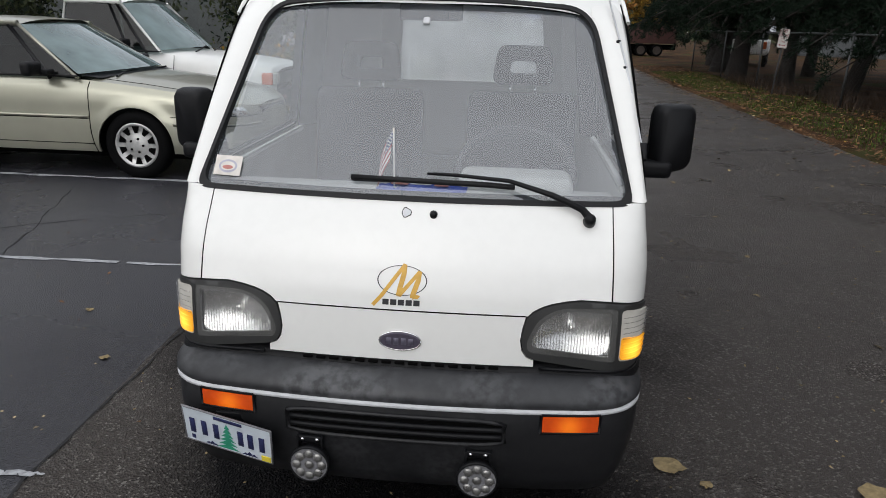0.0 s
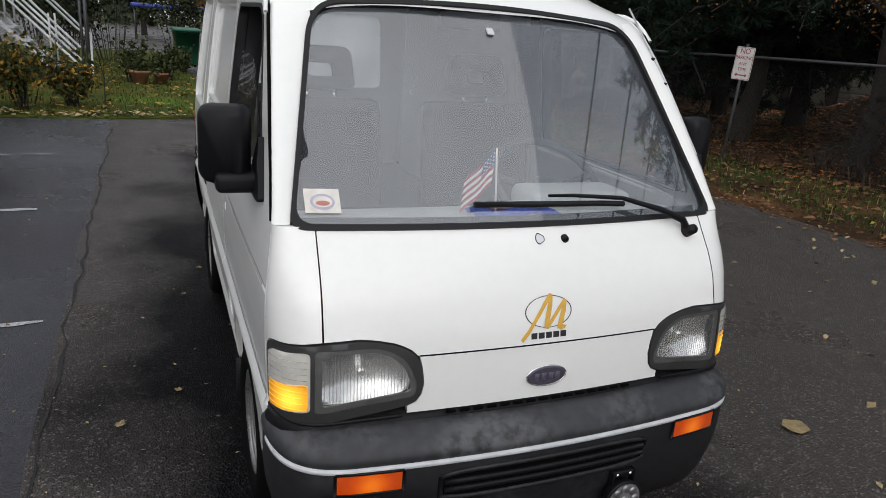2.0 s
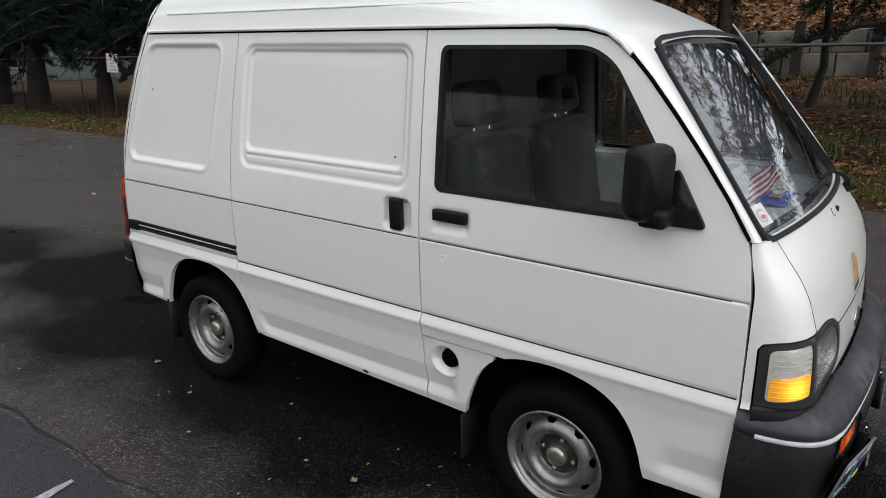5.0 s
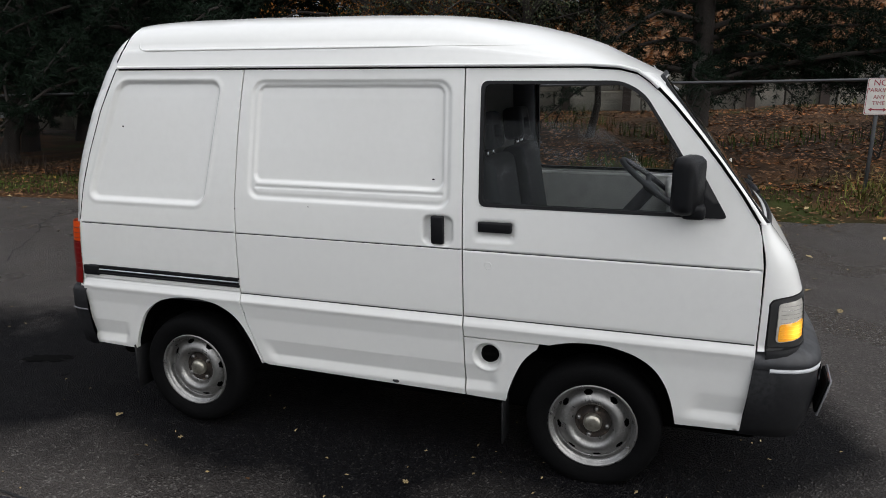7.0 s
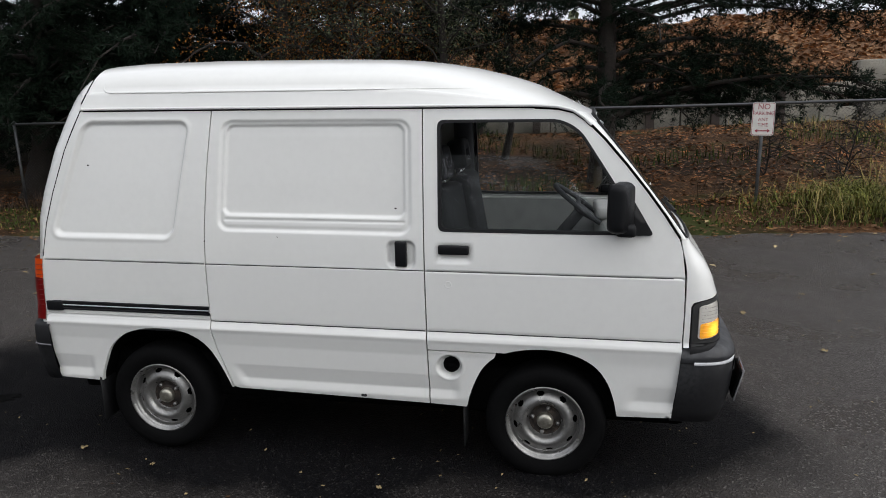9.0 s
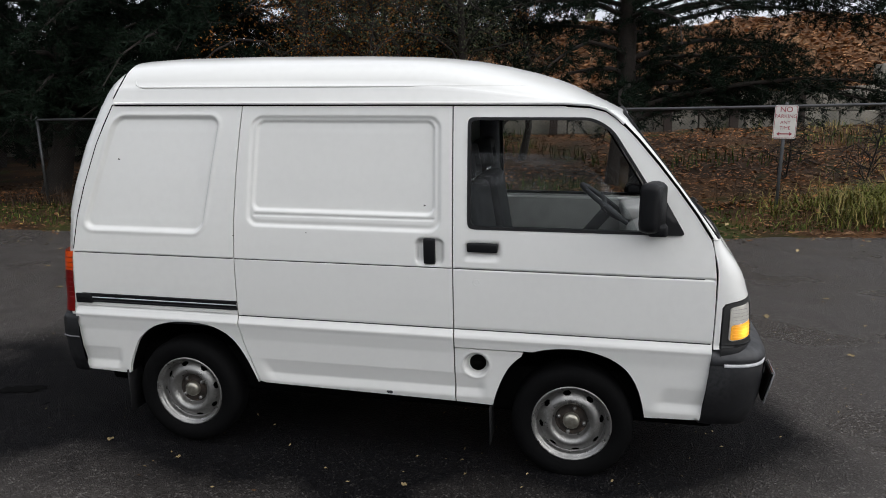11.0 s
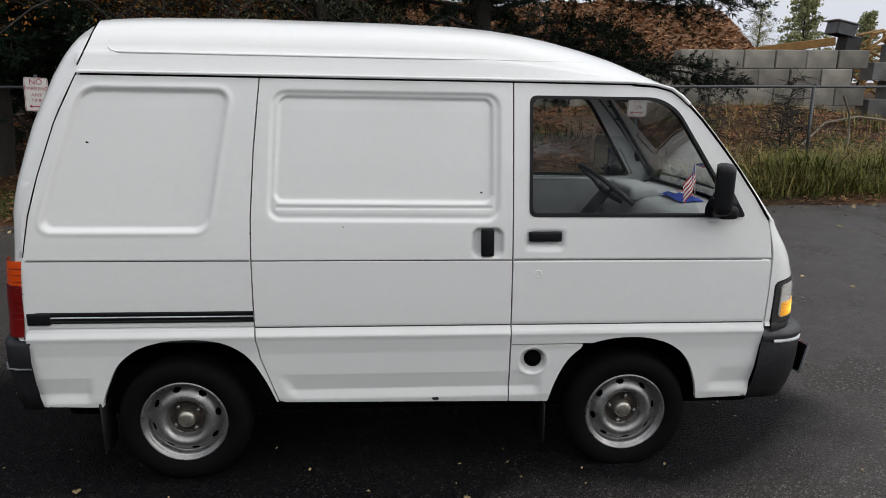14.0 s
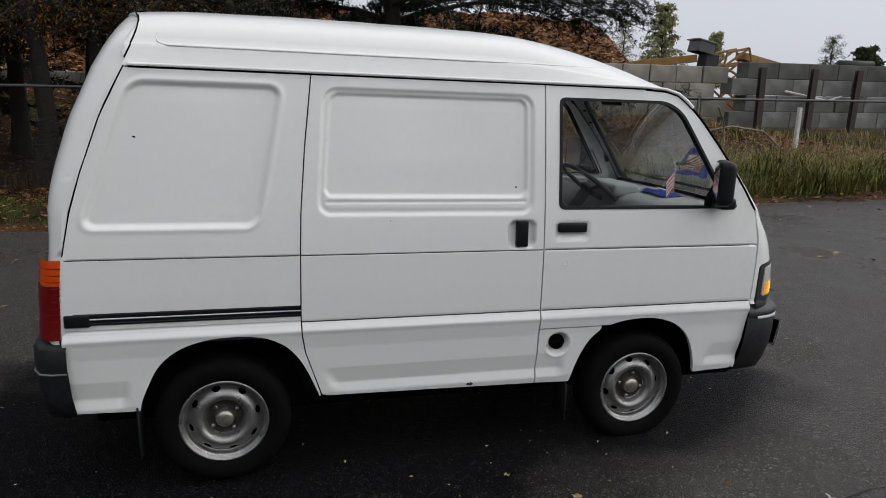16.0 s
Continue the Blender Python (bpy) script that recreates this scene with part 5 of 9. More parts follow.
for s in (-1, 1):
    bm = box(bmesh.new(), (s * 0.30, 1.28, 0.80), (0.46, 0.50, 0.16), bevel=0.05, seg=3)
    seat = part("seat", bm, M_SEAT, VAN, "dark fabric seat with headrest")
    bm = box(bmesh.new(), (0, 0, 0.22), (0.44, 0.12, 0.46), pose(s * 0.31, 1.50, 0.82, -9, 0, 0), 0.05, 3)
    part("backrest", bm, M_SEAT, seat)
    hm = pose(s * 0.31, 1.585, 1.365, -8, 0, 0)
    ring = rounded([(-0.125, -0.075), (0.125, -0.075), (0.105, 0.078), (-0.105, 0.078)], 0.04)
    slot = rounded([(-0.055, -0.030), (0.055, -0.030), (0.048, 0.022), (-0.048, 0.022)], 0.016)
    bm = bmesh.new()
    loops = [[hm @ Vector((u * k, y, v * k)) for u, v in ring] for k, y in ((0.90, -0.045), (1.0, -0.030), (1.0, 0.030), (0.90, 0.045))]
    n_ring, n_slot = len(ring), len(slot)
    inner_ = [[hm @ Vector((slot[int(i * n_slot / n_ring)][0], y, slot[int(i * n_slot / n_ring)][1])) for i in range(n_ring)] for y in (0.045, -0.045)]
    grid_loft(bm, loops + inner_ + [loops[0]], close=True)
    bmesh.ops.remove_doubles(bm, verts=bm.verts, dist=1e-5)
    bmesh.ops.recalc_face_normals(bm, faces=bm.faces)
    part("headrest", bm, M_SEAT, seat)
    for q in (-0.05, 0.05):
        bm = tube(bmesh.new(), (s * 0.31 + q, 1.565, 1.24), (s * 0.31 + q, 1.575, 1.31), 0.006)
        part("headrest_post", bm, M_CHROME, seat)
bm = box(bmesh.new(), (0, 1.2, 0.70), (0.16, 0.6, 0.20), bevel=0.03)
part("engine_cover", bm, M_TRIM_DARK, VAN)
bm = box(bmesh.new(), (0, 0, 0), (0.20, 0.02, 0.055), pose(0.0, 1.00, 1.565, -12, 0, 0), 0.012, 3)
part("rear_view_mirror", bm, M_PLASTIC, VAN)
bm = box(bmesh.new(), (0, 0, 0), (0.02, 0.004, 0.026), pose(0.002, 0.868, 1.540, -50, 0, 0), 0.004, 2)
part("mirror_pad", bm, M_STRIPE, VAN)

# ---- ground, road, verge ----
def fast_mesh(name, verts, faces, mat, smooth=False):
    """A mesh from arrays of corners: verts (n, 3), faces (m, k)."""
    verts, faces = np.asarray(verts, dtype=np.float32), np.asarray(faces, dtype=np.int32)
    me = bpy.data.meshes.new(name)
    me.vertices.add(len(verts))
    me.vertices.foreach_set("co", verts.ravel())
    k = faces.shape[1]
    me.loops.add(faces.size)
    me.loops.foreach_set("vertex_index", faces.ravel())
    me.polygons.add(len(faces))
    me.polygons.foreach_set("loop_start", np.arange(0, faces.size, k, dtype=np.int32))
    me.update(calc_edges=True)
    for m in (mat if isinstance(mat, (list, tuple)) else [mat]):
        me.materials.append(m)
    if smooth:
        me.polygons.foreach_set("use_smooth", [True] * len(me.polygons))
    return me


rng = np.random.default_rng(7)


def wobble(x, y, s=1.0):
    return noise.noise((x * s, y * s, 3.1))


def edge_x(y):
    """Where the road's asphalt ends and the verge begins."""
    return float(np.interp(y, [-60, -8, -3, 2, 8, 20, 30, 60], [5.7, 5.55, 5.4, 4.98, 4.88, 4.95, 5.4, 8])) + 0.10 * wobble(0, y, 0.7) + 0.04 * wobble(5, y, 3.0)


def bank(x, y):
    """Height of the land: flat by the road, rising gently behind the fence."""
    south = smooth((14 - y) / 8) * smooth((y + 40) / 10)
    z = (0.20 + 0.52 * smooth((y + 13) / 4)) * south * smooth((x - 7.0) / 9.5)
    z += 0.16 * smooth((x - 5.6) / 1.5) * smooth((1 - y) / 4)
    if x > 5.2:
        z += (0.05 * wobble(x, y, 0.8) + 0.03 * wobble(x, y, 2.2)) * smooth((x - 5.2) / 1.5)
    return z


def land_material(name, earth, leaf, moss):
    m = material(name, earth, 0.95, spec=0.1, vary=0.45, scale=1.2, alt=leaf, fine=0.5, fine_scale=45, bump=1.0, bump_scale=26)
    nt = m.node_tree
    b = nt.nodes["Principled BSDF"]
    old = b.inputs["Base Color"].links[0].from_socket
    n = nt.nodes.new("ShaderNodeTexNoise")
    n.inputs["Scale"].default_value = 0.55
    n.inputs["Detail"].default_value = 8
    tc = nt.nodes.new("ShaderNodeTexCoord")
    nt.links.new(tc.outputs["Object"], n.inputs["Vector"])
    r = nt.nodes.new("ShaderNodeMapRange")
    r.inputs["From Min"].default_value, r.inputs["From Max"].default_value = 0.54, 0.66
    nt.links.new(n.outputs["Fac"], r.inputs["Value"])
    mx = nt.nodes.new("ShaderNodeMix")
    mx.data_type = "RGBA"
    nt.links.new(r.outputs["Result"], mx.inputs["Factor"])
    nt.links.new(old, mx.inputs["A"])
    mx.inputs["B"].default_value = (*moss, 1)
    nt.links.new(mx.outputs["Result"], b.inputs["Base Color"])
    return m


M_LAND = land_material("leaf_litter_earth", (0.052, 0.030, 0.016), (0.150, 0.070, 0.028), (0.036, 0.044, 0.012))


def asphalt(name, base, pale, rough, gravel, wet_scale, bump, dry=None, spread=(0.2, 1.8), way=1.0, gloss=(0.09, 0.12), stones=(0.22, 1.0), fold=None):
    """Asphalt with pale stones in it, worn patches, damp sheen, painted shade (dry: outside it)."""
    m = material(name, base, rough, vary=0.4, scale=0.7, fine=0.45, fine_scale=60, spec=0.15, rough_vary=0.0)
    nt = m.node_tree
    b = nt.nodes["Principled BSDF"]
    tc = nt.nodes.new("ShaderNodeTexCoord")
    v = nt.nodes.new("ShaderNodeTexVoronoi")
    v.inputs["Scale"].default_value = gravel
    nt.links.new(tc.outputs["Object"], v.inputs["Vector"])
    # stones of their own shade
    pick = nt.nodes.new("ShaderNodeSeparateColor")
    nt.links.new(v.outputs["Color"], pick.inputs["Color"])
    r = nt.nodes.new("ShaderNodeMapRange")
    r.inputs["From Min"].default_value, r.inputs["From Max"].default_value = 0.82, 1.0
    nt.links.new(pick.outputs["Red"], r.inputs["Value"])
    old = b.inputs["Base Color"].links[0].from_socket
    mx = nt.nodes.new("ShaderNodeMix")
    mx.data_type = "RGBA"
    nt.links.new(r.outputs["Result"], mx.inputs["Factor"])
    if dry:
        # painted shade: dark base near the van, lighter dry colour away, ragged edge
        xyz = nt.nodes.new("ShaderNodeSeparateXYZ")
        nt.links.new(tc.outputs["Object"], xyz.inputs["Vector"])
        rag = nt.nodes.new("ShaderNodeTexNoise")
        rag.inputs["Scale"].default_value = 0.8
        rag.inputs["Detail"].default_value = 7
        nt.links.new(tc.outputs["Object"], rag.inputs["Vector"])
        add = nt.nodes.new("ShaderNodeMath")
        add.operation = "MULTIPLY_ADD"
        add.inputs[1].default_value = 2.4
        nt.links.new(rag.outputs["Fac"], add.inputs[0])
        # the painted shade gives out ahead of the van's nose
        ahead = nt.nodes.new("ShaderNodeMapRange")
        ahead.inputs["From Min"].default_value, ahead.inputs["From Max"].default_value = 0.55, -1.0
        ahead.inputs["To Max"].default_value = 1.9
        nt.links.new(xyz.outputs["Y"], ahead.inputs["Value"])
        # and fades slowly along the road behind its tail
        past = nt.nodes.new("ShaderNodeMapRange")
        past.inputs["From Min"].default_value, past.inputs["From Max"].default_value = 3.8, 8.5
        past.inputs["To Max"].default_value = 0.9
        nt.links.new(xyz.outputs["Y"], past.inputs["Value"])
        open_ends = nt.nodes.new("ShaderNodeMath")
        nt.links.new(ahead.outputs["Result"], open_ends.inputs[0])
        nt.links.new(past.outputs["Result"], open_ends.inputs[1])
        side = nt.nodes.new("ShaderNodeMath")
        side.operation = "MULTIPLY_ADD"
        side.inputs[1].default_value = way
        if fold is not None:
            # the shade is centred under the van, on the line x = fold
            off = nt.nodes.new("ShaderNodeMath")
            off.operation = "SUBTRACT"
            off.inputs[1].default_value = fold
            nt.links.new(xyz.outputs["X"], off.inputs[0])
            both = nt.nodes.new("ShaderNodeMath")
            both.operation = "ABSOLUTE"
            nt.links.new(off.outputs["Value"], both.inputs[0])
            nt.links.new(both.outputs["Value"], side.inputs[0])
        else:
            nt.links.new(xyz.outputs["X"], side.inputs[0])
        nt.links.new(open_ends.outputs["Value"], side.inputs[2])
        nt.links.new(side.outputs["Value"], add.inputs[2])
        ft = nt.nodes.new("ShaderNodeMapRange")
        ft.inputs["From Min"].default_value, ft.inputs["From Max"].default_value = spread
        nt.links.new(add.outputs["Value"], ft.inputs["Value"])
        dm = nt.nodes.new("ShaderNodeMix")
        dm.data_type = "RGBA"
        nt.links.new(ft.outputs["Result"], dm.inputs["Factor"])
        nt.links.new(old, dm.inputs["A"])
        dm.inputs["B"].default_value = (*dry, 1)
        old = dm.outputs["Result"]
        # the darkened ground gets less gloss, and its stones show less
        sp = nt.nodes.new("ShaderNodeMapRange")
        sp.inputs["To Min"].default_value, sp.inputs["To Max"].default_value = gloss
        nt.links.new(ft.outputs["Result"], sp.inputs["Value"])
        nt.links.new(sp.outputs["Result"], b.inputs["Specular IOR Level"])
        show = nt.nodes.new("ShaderNodeMapRange")
        show.inputs["To Min"].default_value, show.inputs["To Max"].default_value = stones
        nt.links.new(ft.outputs["Result"], show.inputs["Value"])
        few = nt.nodes.new("ShaderNodeMath")
        few.operation = "MULTIPLY"
        nt.links.new(show.outputs["Result"], few.inputs[0])
        nt.links.new(r.outputs["Result"], few.inputs[1])
        nt.links.new(few.outputs["Value"], mx.inputs["Factor"])
    nt.links.new(old, mx.inputs["A"])
    mx.inputs["B"].default_value = (*pale, 1)
    nt.links.new(mx.outputs["Result"], b.inputs["Base Color"])
    # damp sheen in patches
    n = nt.nodes.new("ShaderNodeTexNoise")
    n.inputs["Scale"].default_value = wet_scale
    n.inputs["Detail"].default_value = 6
    nt.links.new(tc.outputs["Object"], n.inputs["Vector"])
    q = nt.nodes.new("ShaderNodeMapRange")
    q.inputs["From Min"].default_value, q.inputs["From Max"].default_value = 0.35, 0.68
    q.inputs["To Min"].default_value, q.inputs["To Max"].default_value = rough + 0.14, rough - 0.20
    nt.links.new(n.outputs["Fac"], q.inputs["Value"])
    nt.links.new(q.outputs["Result"], b.inputs["Roughness"])
    bp = nt.nodes.new("ShaderNodeBump")
    bp.inputs["Strength"].default_value = bump
    bp.inputs["Distance"].default_value = 0.009
    nt.links.new(v.outputs["Distance"], bp.inputs["Height"])
    nt.links.new(bp.outputs["Normal"], b.inputs["Normal"])
    return m


# near-black base is the van's shade painted on; dry is the road outside it
M_ROAD = asphalt("coarse_damp_asphalt", (0.0075, 0.0073, 0.0085), (0.19, 0.18, 0.165), 0.40, 130, 0.9, 1.0, dry=(0.056, 0.049, 0.045), spread=(1.80, 2.40), gloss=(0.045, 0.18), stones=(0.14, 1.0), fold=-0.12)
# base: darker lot edge beside the van; dry: lighter tone farther out
M_LOT = asphalt("sealed_wet_asphalt", (0.026, 0.026, 0.033), (0.075, 0.075, 0.082), 0.28, 150, 0.6, 0.45, dry=(0.036, 0.036, 0.043), spread=(2.4, 4.2), way=-1.0, gloss=(0.36, 0.48), stones=(0.3, 0.5))
M_LINE = material("worn_white_paint", (0.40, 0.41, 0.43), 0.7, vary=0.35, scale=6, fine=0.5, fine_scale=50)
M_OIL = material("old_oil", (0.0022, 0.0021, 0.0020), 0.8, vary=0.3, scale=30, spec=0.05)
M_CRACK = material("crack_filler", (0.006, 0.006, 0.007), 0.85, vary=0.3, scale=10)

# land: one sheet to the horizon, finer near the road
xs = np.unique(np.concatenate([np.linspace(-400, -40, 10), np.linspace(-40, 4, 12), np.linspace(4, 20, 54), np.linspace(20, 60, 14), np.linspace(60, 400, 8)]))
ys = np.unique(np.concatenate([np.linspace(-400, -40, 8), np.linspace(-40, -18, 14), np.linspace(-18, 26, 96), np.linspace(26, 80, 14), np.linspace(80, 500, 8)]))
vt = [(x, y, bank(x, y) - (0.05 if x < 5.2 else 0.05 * (1 - smooth((x - 5.0) / 0.5)))) for y in ys for x in xs]
nx = len(xs)
fc = [(j * nx + i, j * nx + i + 1, (j + 1) * nx + i + 1, (j + 1) * nx + i) for j in range(len(ys) - 1) for i in range(nx - 1)]
solo("ground", fast_mesh("ground", vt, fc, M_LAND, True), None, "dark earth bank covered with brown fallen leaves", "ground", kind="structure")

# road sheet up to the ragged edge
yy = np.concatenate([np.linspace(-120, -20, 12), np.linspace(-19.5, 42, 240), np.linspace(44, 160, 12)])
vt, fc = [], []
for y in yy:
    e = edge_x(y)
    vt += [(-160, y, 0), (-30, y, 0), (-1.30, y, 0), (2.0, y, 0.0), (e - 0.25, y, 0.0), (e, y, -0.012 + 0.02 * wobble(1, y, 2.0))]
fc = [(j * 6 + i, j * 6 + i + 1, j * 6 + 7 + i, j * 6 + 6 + i) for j in range(len(yy) - 1) for i in range(5)]
solo("road", fast_mesh("road", vt, fc, M_ROAD), None, "coarse damp grey asphalt road with scattered leaves", "road", kind="structure")
# parking lot: a sealed strip that ends at a ragged joint beside the van
yy = np.concatenate([np.linspace(-60, -6, 10), np.linspace(-5.5, 10.2, 130)])
vt = []
for y in yy:
    e = -1.32 + 0.05 * wobble(2, y, 0.9) + 0.012 * wobble(7, y, 6) - 0.02 * (y - 2)
    vt += [(-60, y, 0.003), (-8, y, 0.003), (e - 0.03, y, 0.003), (e, y, -0.002)]
fc = [(j * 4 + i, j * 4 + i + 1, j * 4 + 5 + i, j * 4 + 4 + i) for j in range(len(yy) - 1) for i in range(3)]
solo("parking_lot", fast_mesh("parking_lot", vt, fc, M_LOT), None, "smooth sealed wet black asphalt parking lot", "pavement", kind="structure")


def ribbon(name, pts, width, mat, label, category, ragged=0.3, z=0.0065, group=""):
    """A thin painted or poured line on the asphalt with ragged edges."""
    bm = bmesh.new()
    fine = []
    for (a, b), (c, d) in zip(pts, pts[1:]):
        n = max(2, int(math.hypot(c - a, d - b) / 0.06))
        fine += [(a + (c - a) * k / n, b + (d - b) * k / n) for k in range(n)]
    fine.append(pts[-1])
    rows = []
    for i, (x, y) in enumerate(fine):
        q = fine[min(i + 1, len(fine) - 1)]
        p = fine[max(i - 1, 0)]
        t = Vector((q[0] - p[0], q[1] - p[1])).normalized()
        w1 = width / 2 * (1 + ragged * noise.noise((x * 7, y * 7, 0.3)) * 2)
        w2 = width / 2 * (1 + ragged * noise.noise((x * 7, y * 7, 9.3)) * 2)
        rows.append([Vector((x - t.y * w1, y + t.x * w1, z)), Vector((x + t.y * w2, y - t.x * w2, z))])
    grid_loft(bm, rows)
    return solo(name, bm, mat, label, category, group=group, smooth=False)


for pts, w in (([(-1.75, 4.95), (-9, 4.85)], 0.05), ([(-1.43, 2.66), (-2.1, 2.64)], 0.035), ([(-2.16, 2.64), (-6.5, 2.52)], 0.035), ([(-1.9, 7.35), (-9, 7.22)], 0.05)):
    ribbon("parking_line", pts, w, M_LINE, "worn white painted parking line on the asphalt", "road marking", 0.7, group="parking lines")
bm = bmesh.new()
fl = random.Random(5)
for k in range(26):
    cx, cy = -1.62 + 0.37 * fl.random() ** 0.8, 0.553 + fl.uniform(-0.014, 0.014)
    r = fl.uniform(0.006, 0.020)
    bm.faces.new([bm.verts.new((cx + r * 1.5 * math.cos(a) * fl.uniform(0.6, 1.2), cy + 0.1 * (cx + 1.4) + r * 0.7 * math.sin(a) * fl.uniform(0.6, 1.2), 0.0062 + 0.00002 * k)) for a in np.linspace(0, 2 * math.pi, 9)[:-1]])
solo("paint_flakes", bm, M_LINE, "flaking remains of a white painted line on asphalt", "road marking", smooth=False)
crk = [(-1.30 + 0.05 * wobble(3, y, 1.1) - 0.02 * (y - 2) + 0.03 * wobble(9, y, 4), y) for y in np.linspace(-2.5, 9.5, 60)]
ribbon("asphalt_joint", crk, 0.011, M_CRACK, "dark ragged joint between two asphalt layers", "crack", 0.9, 0.0055)
for sx, sy, n, dx, dy in ((2.2, -4.2, 26, 0.13, 0.02), (-2.4, 1.0, 22, -0.05, 0.16), (1.4, 6.6, 24, 0.12, 0.09), (-3.4, 3.2, 16, 0.10, 0.05)):
    pts = [(sx, sy)]
    for k in range(n):
        pts.append((pts[-1][0] + dx + 0.07 * (random.random() - 0.5), pts[-1][1] + dy + 0.09 * (random.random() - 0.5)))
    ribbon("asphalt_crack", pts, 0.009, M_CRACK, "thin dark crack in the asphalt", "crack", 0.9, 0.0055, group="cracks")
bm = bmesh.new()
for cx, cy, rx, ry in ((-0.17, 4.30, 0.045, 0.11), (-0.21, 4.38, 0.03, 0.07), (-0.13, 4.22, 0.03, 0.06)):
    lobe = [bm.verts.new((cx + rx * math.cos(a) * (1 + 0.9 * noise.noise((3 * math.cos(a), 3 * math.sin(a), cy * 9))), cy + ry * math.sin(a) * (1 + 0.9 * noise.noise((3 * math.cos(a), 3 * math.sin(a), cx * 9 + 5))), 0.0045 + cx * 0.001)) for a in np.linspace(0, 2 * math.pi, 40)[:-1]]
    bm.faces.new(lobe)
solo("oil_stain", bm, M_OIL, "dark oil stain on the damp asphalt", "stain", smooth=False)


# ---- scattered plants and leaves ----
def leaf_material(name, color, amount=0.6):
    m = material(name, color, 0.7, spec=0.2, per_island=amount, fine=0.3, fine_scale=60)
    return m


M_LEAF_PALE = leaf_material("pale_dead_leaf", (0.30, 0.23, 0.12))
M_LEAF_YELLOW = leaf_material("yellow_leaf", (0.28, 0.17, 0.04))
M_LEAF_BROWN = leaf_material("brown_leaf", (0.155, 0.080, 0.036))
M_LEAF_RED = leaf_material("rusty_leaf", (0.34, 0.135, 0.045))
M_GRASS = leaf_material("verge_grass", (0.052, 0.082, 0.013), 0.55)
M_GRASS_DRY = leaf_material("dry_grass", (0.27, 0.21, 0.075), 0.5)
M_GRASS_TALL = leaf_material("tall_weed_grass", (0.135, 0.142, 0.030), 0.6)
M_BRUSH = leaf_material("dead_brush", (0.060, 0.040, 0.028), 0.5)


def leaves(name, places, size, mat, label, lie=0.35, kind="stuff", category="leaves"):
    """Small curled leaves lying about: four corners round a raised rib."""
    n = len(places)
    p = np.asarray(places, dtype=float)
    a = rng.uniform(0, 2 * np.pi, n)
    s = size * rng.uniform(0.5, 1.35, n)
    u = np.stack([np.cos(a), np.sin(a), rng.uniform(-lie, lie, n)], 1)
    v = np.stack([-np.sin(a), np.cos(a), rng.uniform(-lie, lie, n)], 1)
    up = np.array([0, 0, 1.0])
    h = (s * rng.uniform(0.05, 0.30, n))[:, None] * up
    tip, tail = p + u * s[:, None], p - u * s[:, None]
    l1, l2 = p + v * (s * 0.55)[:, None] + h * 1.2, p - v * (s * 0.55)[:, None] + h * 1.2
    mid = p + u * (s * 0.15)[:, None] + up * 0.002
    vt = np.stack([tip, l1, tail, l2, mid], 1).reshape(-1, 3)
    o = np.arange(n)[:, None] * 5
    fc = np.concatenate([o + [0, 1, 4], o + [1, 2, 4], o + [2, 3, 4], o + [3, 0, 4]], 0)
    return solo(name, fast_mesh(name, vt, fc, mat), None, label, category, kind=kind)


def blades(name, places, height, width, mat, label, bend=0.5, category="grass", kind="stuff"):
    """Grass: bent narrow blades of two pieces."""
    n = len(places)
    p = np.asarray(places, dtype=float)
    a = rng.uniform(0, 2 * np.pi, n)
    h = np.asarray(height) * rng.uniform(0.55, 1.25, n)
    d = np.stack([np.cos(a), np.sin(a), np.zeros(n)], 1)
    s = np.stack([-np.sin(a), np.cos(a), np.zeros(n)], 1) * (width * rng.uniform(0.7, 1.3, n))[:, None]
    b = bend * rng.uniform(0.2, 1.3, n)
    m1 = p + d * (h * b * 0.25)[:, None] + np.array([0, 0, 1.0]) * (h * 0.58)[:, None]
    tip = p + d * (h * b)[:, None] + np.array([0, 0, 1.0]) * (h * (1 - 0.28 * np.minimum(b, 1.2)))[:, None]
    vt = np.stack([p - s, p + s, m1 - s * 0.7, m1 + s * 0.7, tip], 1).reshape(-1, 3)
    o = np.arange(n)[:, None] * 5
    fc = np.concatenate([o + [0, 1, 3], o + [0, 3, 2], o + [2, 3, 4]], 0)
    return solo(name, fast_mesh(name, vt, fc, mat), None, label, category, kind=kind)


def strewn(n, x0, x1, y0, y1, keep=None, lift=0.004):
    out = []
    while len(out) < n:
        x, y = rng.uniform(x0, x1), rng.uniform(y0, y1)
        if keep is None or keep(x, y):
            out.append((x, y, max(bank(x, y) if x > 5.2 else 0, 0) + lift))
    return out


on_verge = lambda x, y: x > edge_x(y) + 0.05
clumpy = lambda x, y: x > edge_x(y) + 0.25 and noise.noise((x * 0.9, y * 0.9, 5)) > -0.15 - 0.25 * random.random()
blades("verge_grass", strewn(22000, 5.0, 7.4, -14, 26, clumpy), 0.055, 0.006, M_GRASS, "short green grass along the road verge")
blades("dry_verge_grass", strewn(700, 5.1, 8.4, -14, 24, clumpy), 0.09, 0.005, M_GRASS_DRY, "short dry yellow grass along the verge")
leaves("verge_leaves", strewn(5200, 4.95, 7.4, -12, 30, on_verge, 0.02), 0.045, M_LEAF_BROWN, "brown fallen leaves on the grass verge")
leaves("yellow_verge_leaves", strewn(220, 4.7, 7.2, -12, 26, on_verge, 0.03), 0.042, M_LEAF_YELLOW, "yellow fallen leaves on the grass verge")
leaves("pale_verge_leaves", strewn(140, 4.8, 7.2, -12, 26, on_verge, 0.03), 0.045, M_LEAF_PALE, "pale fallen leaves on the grass verge")
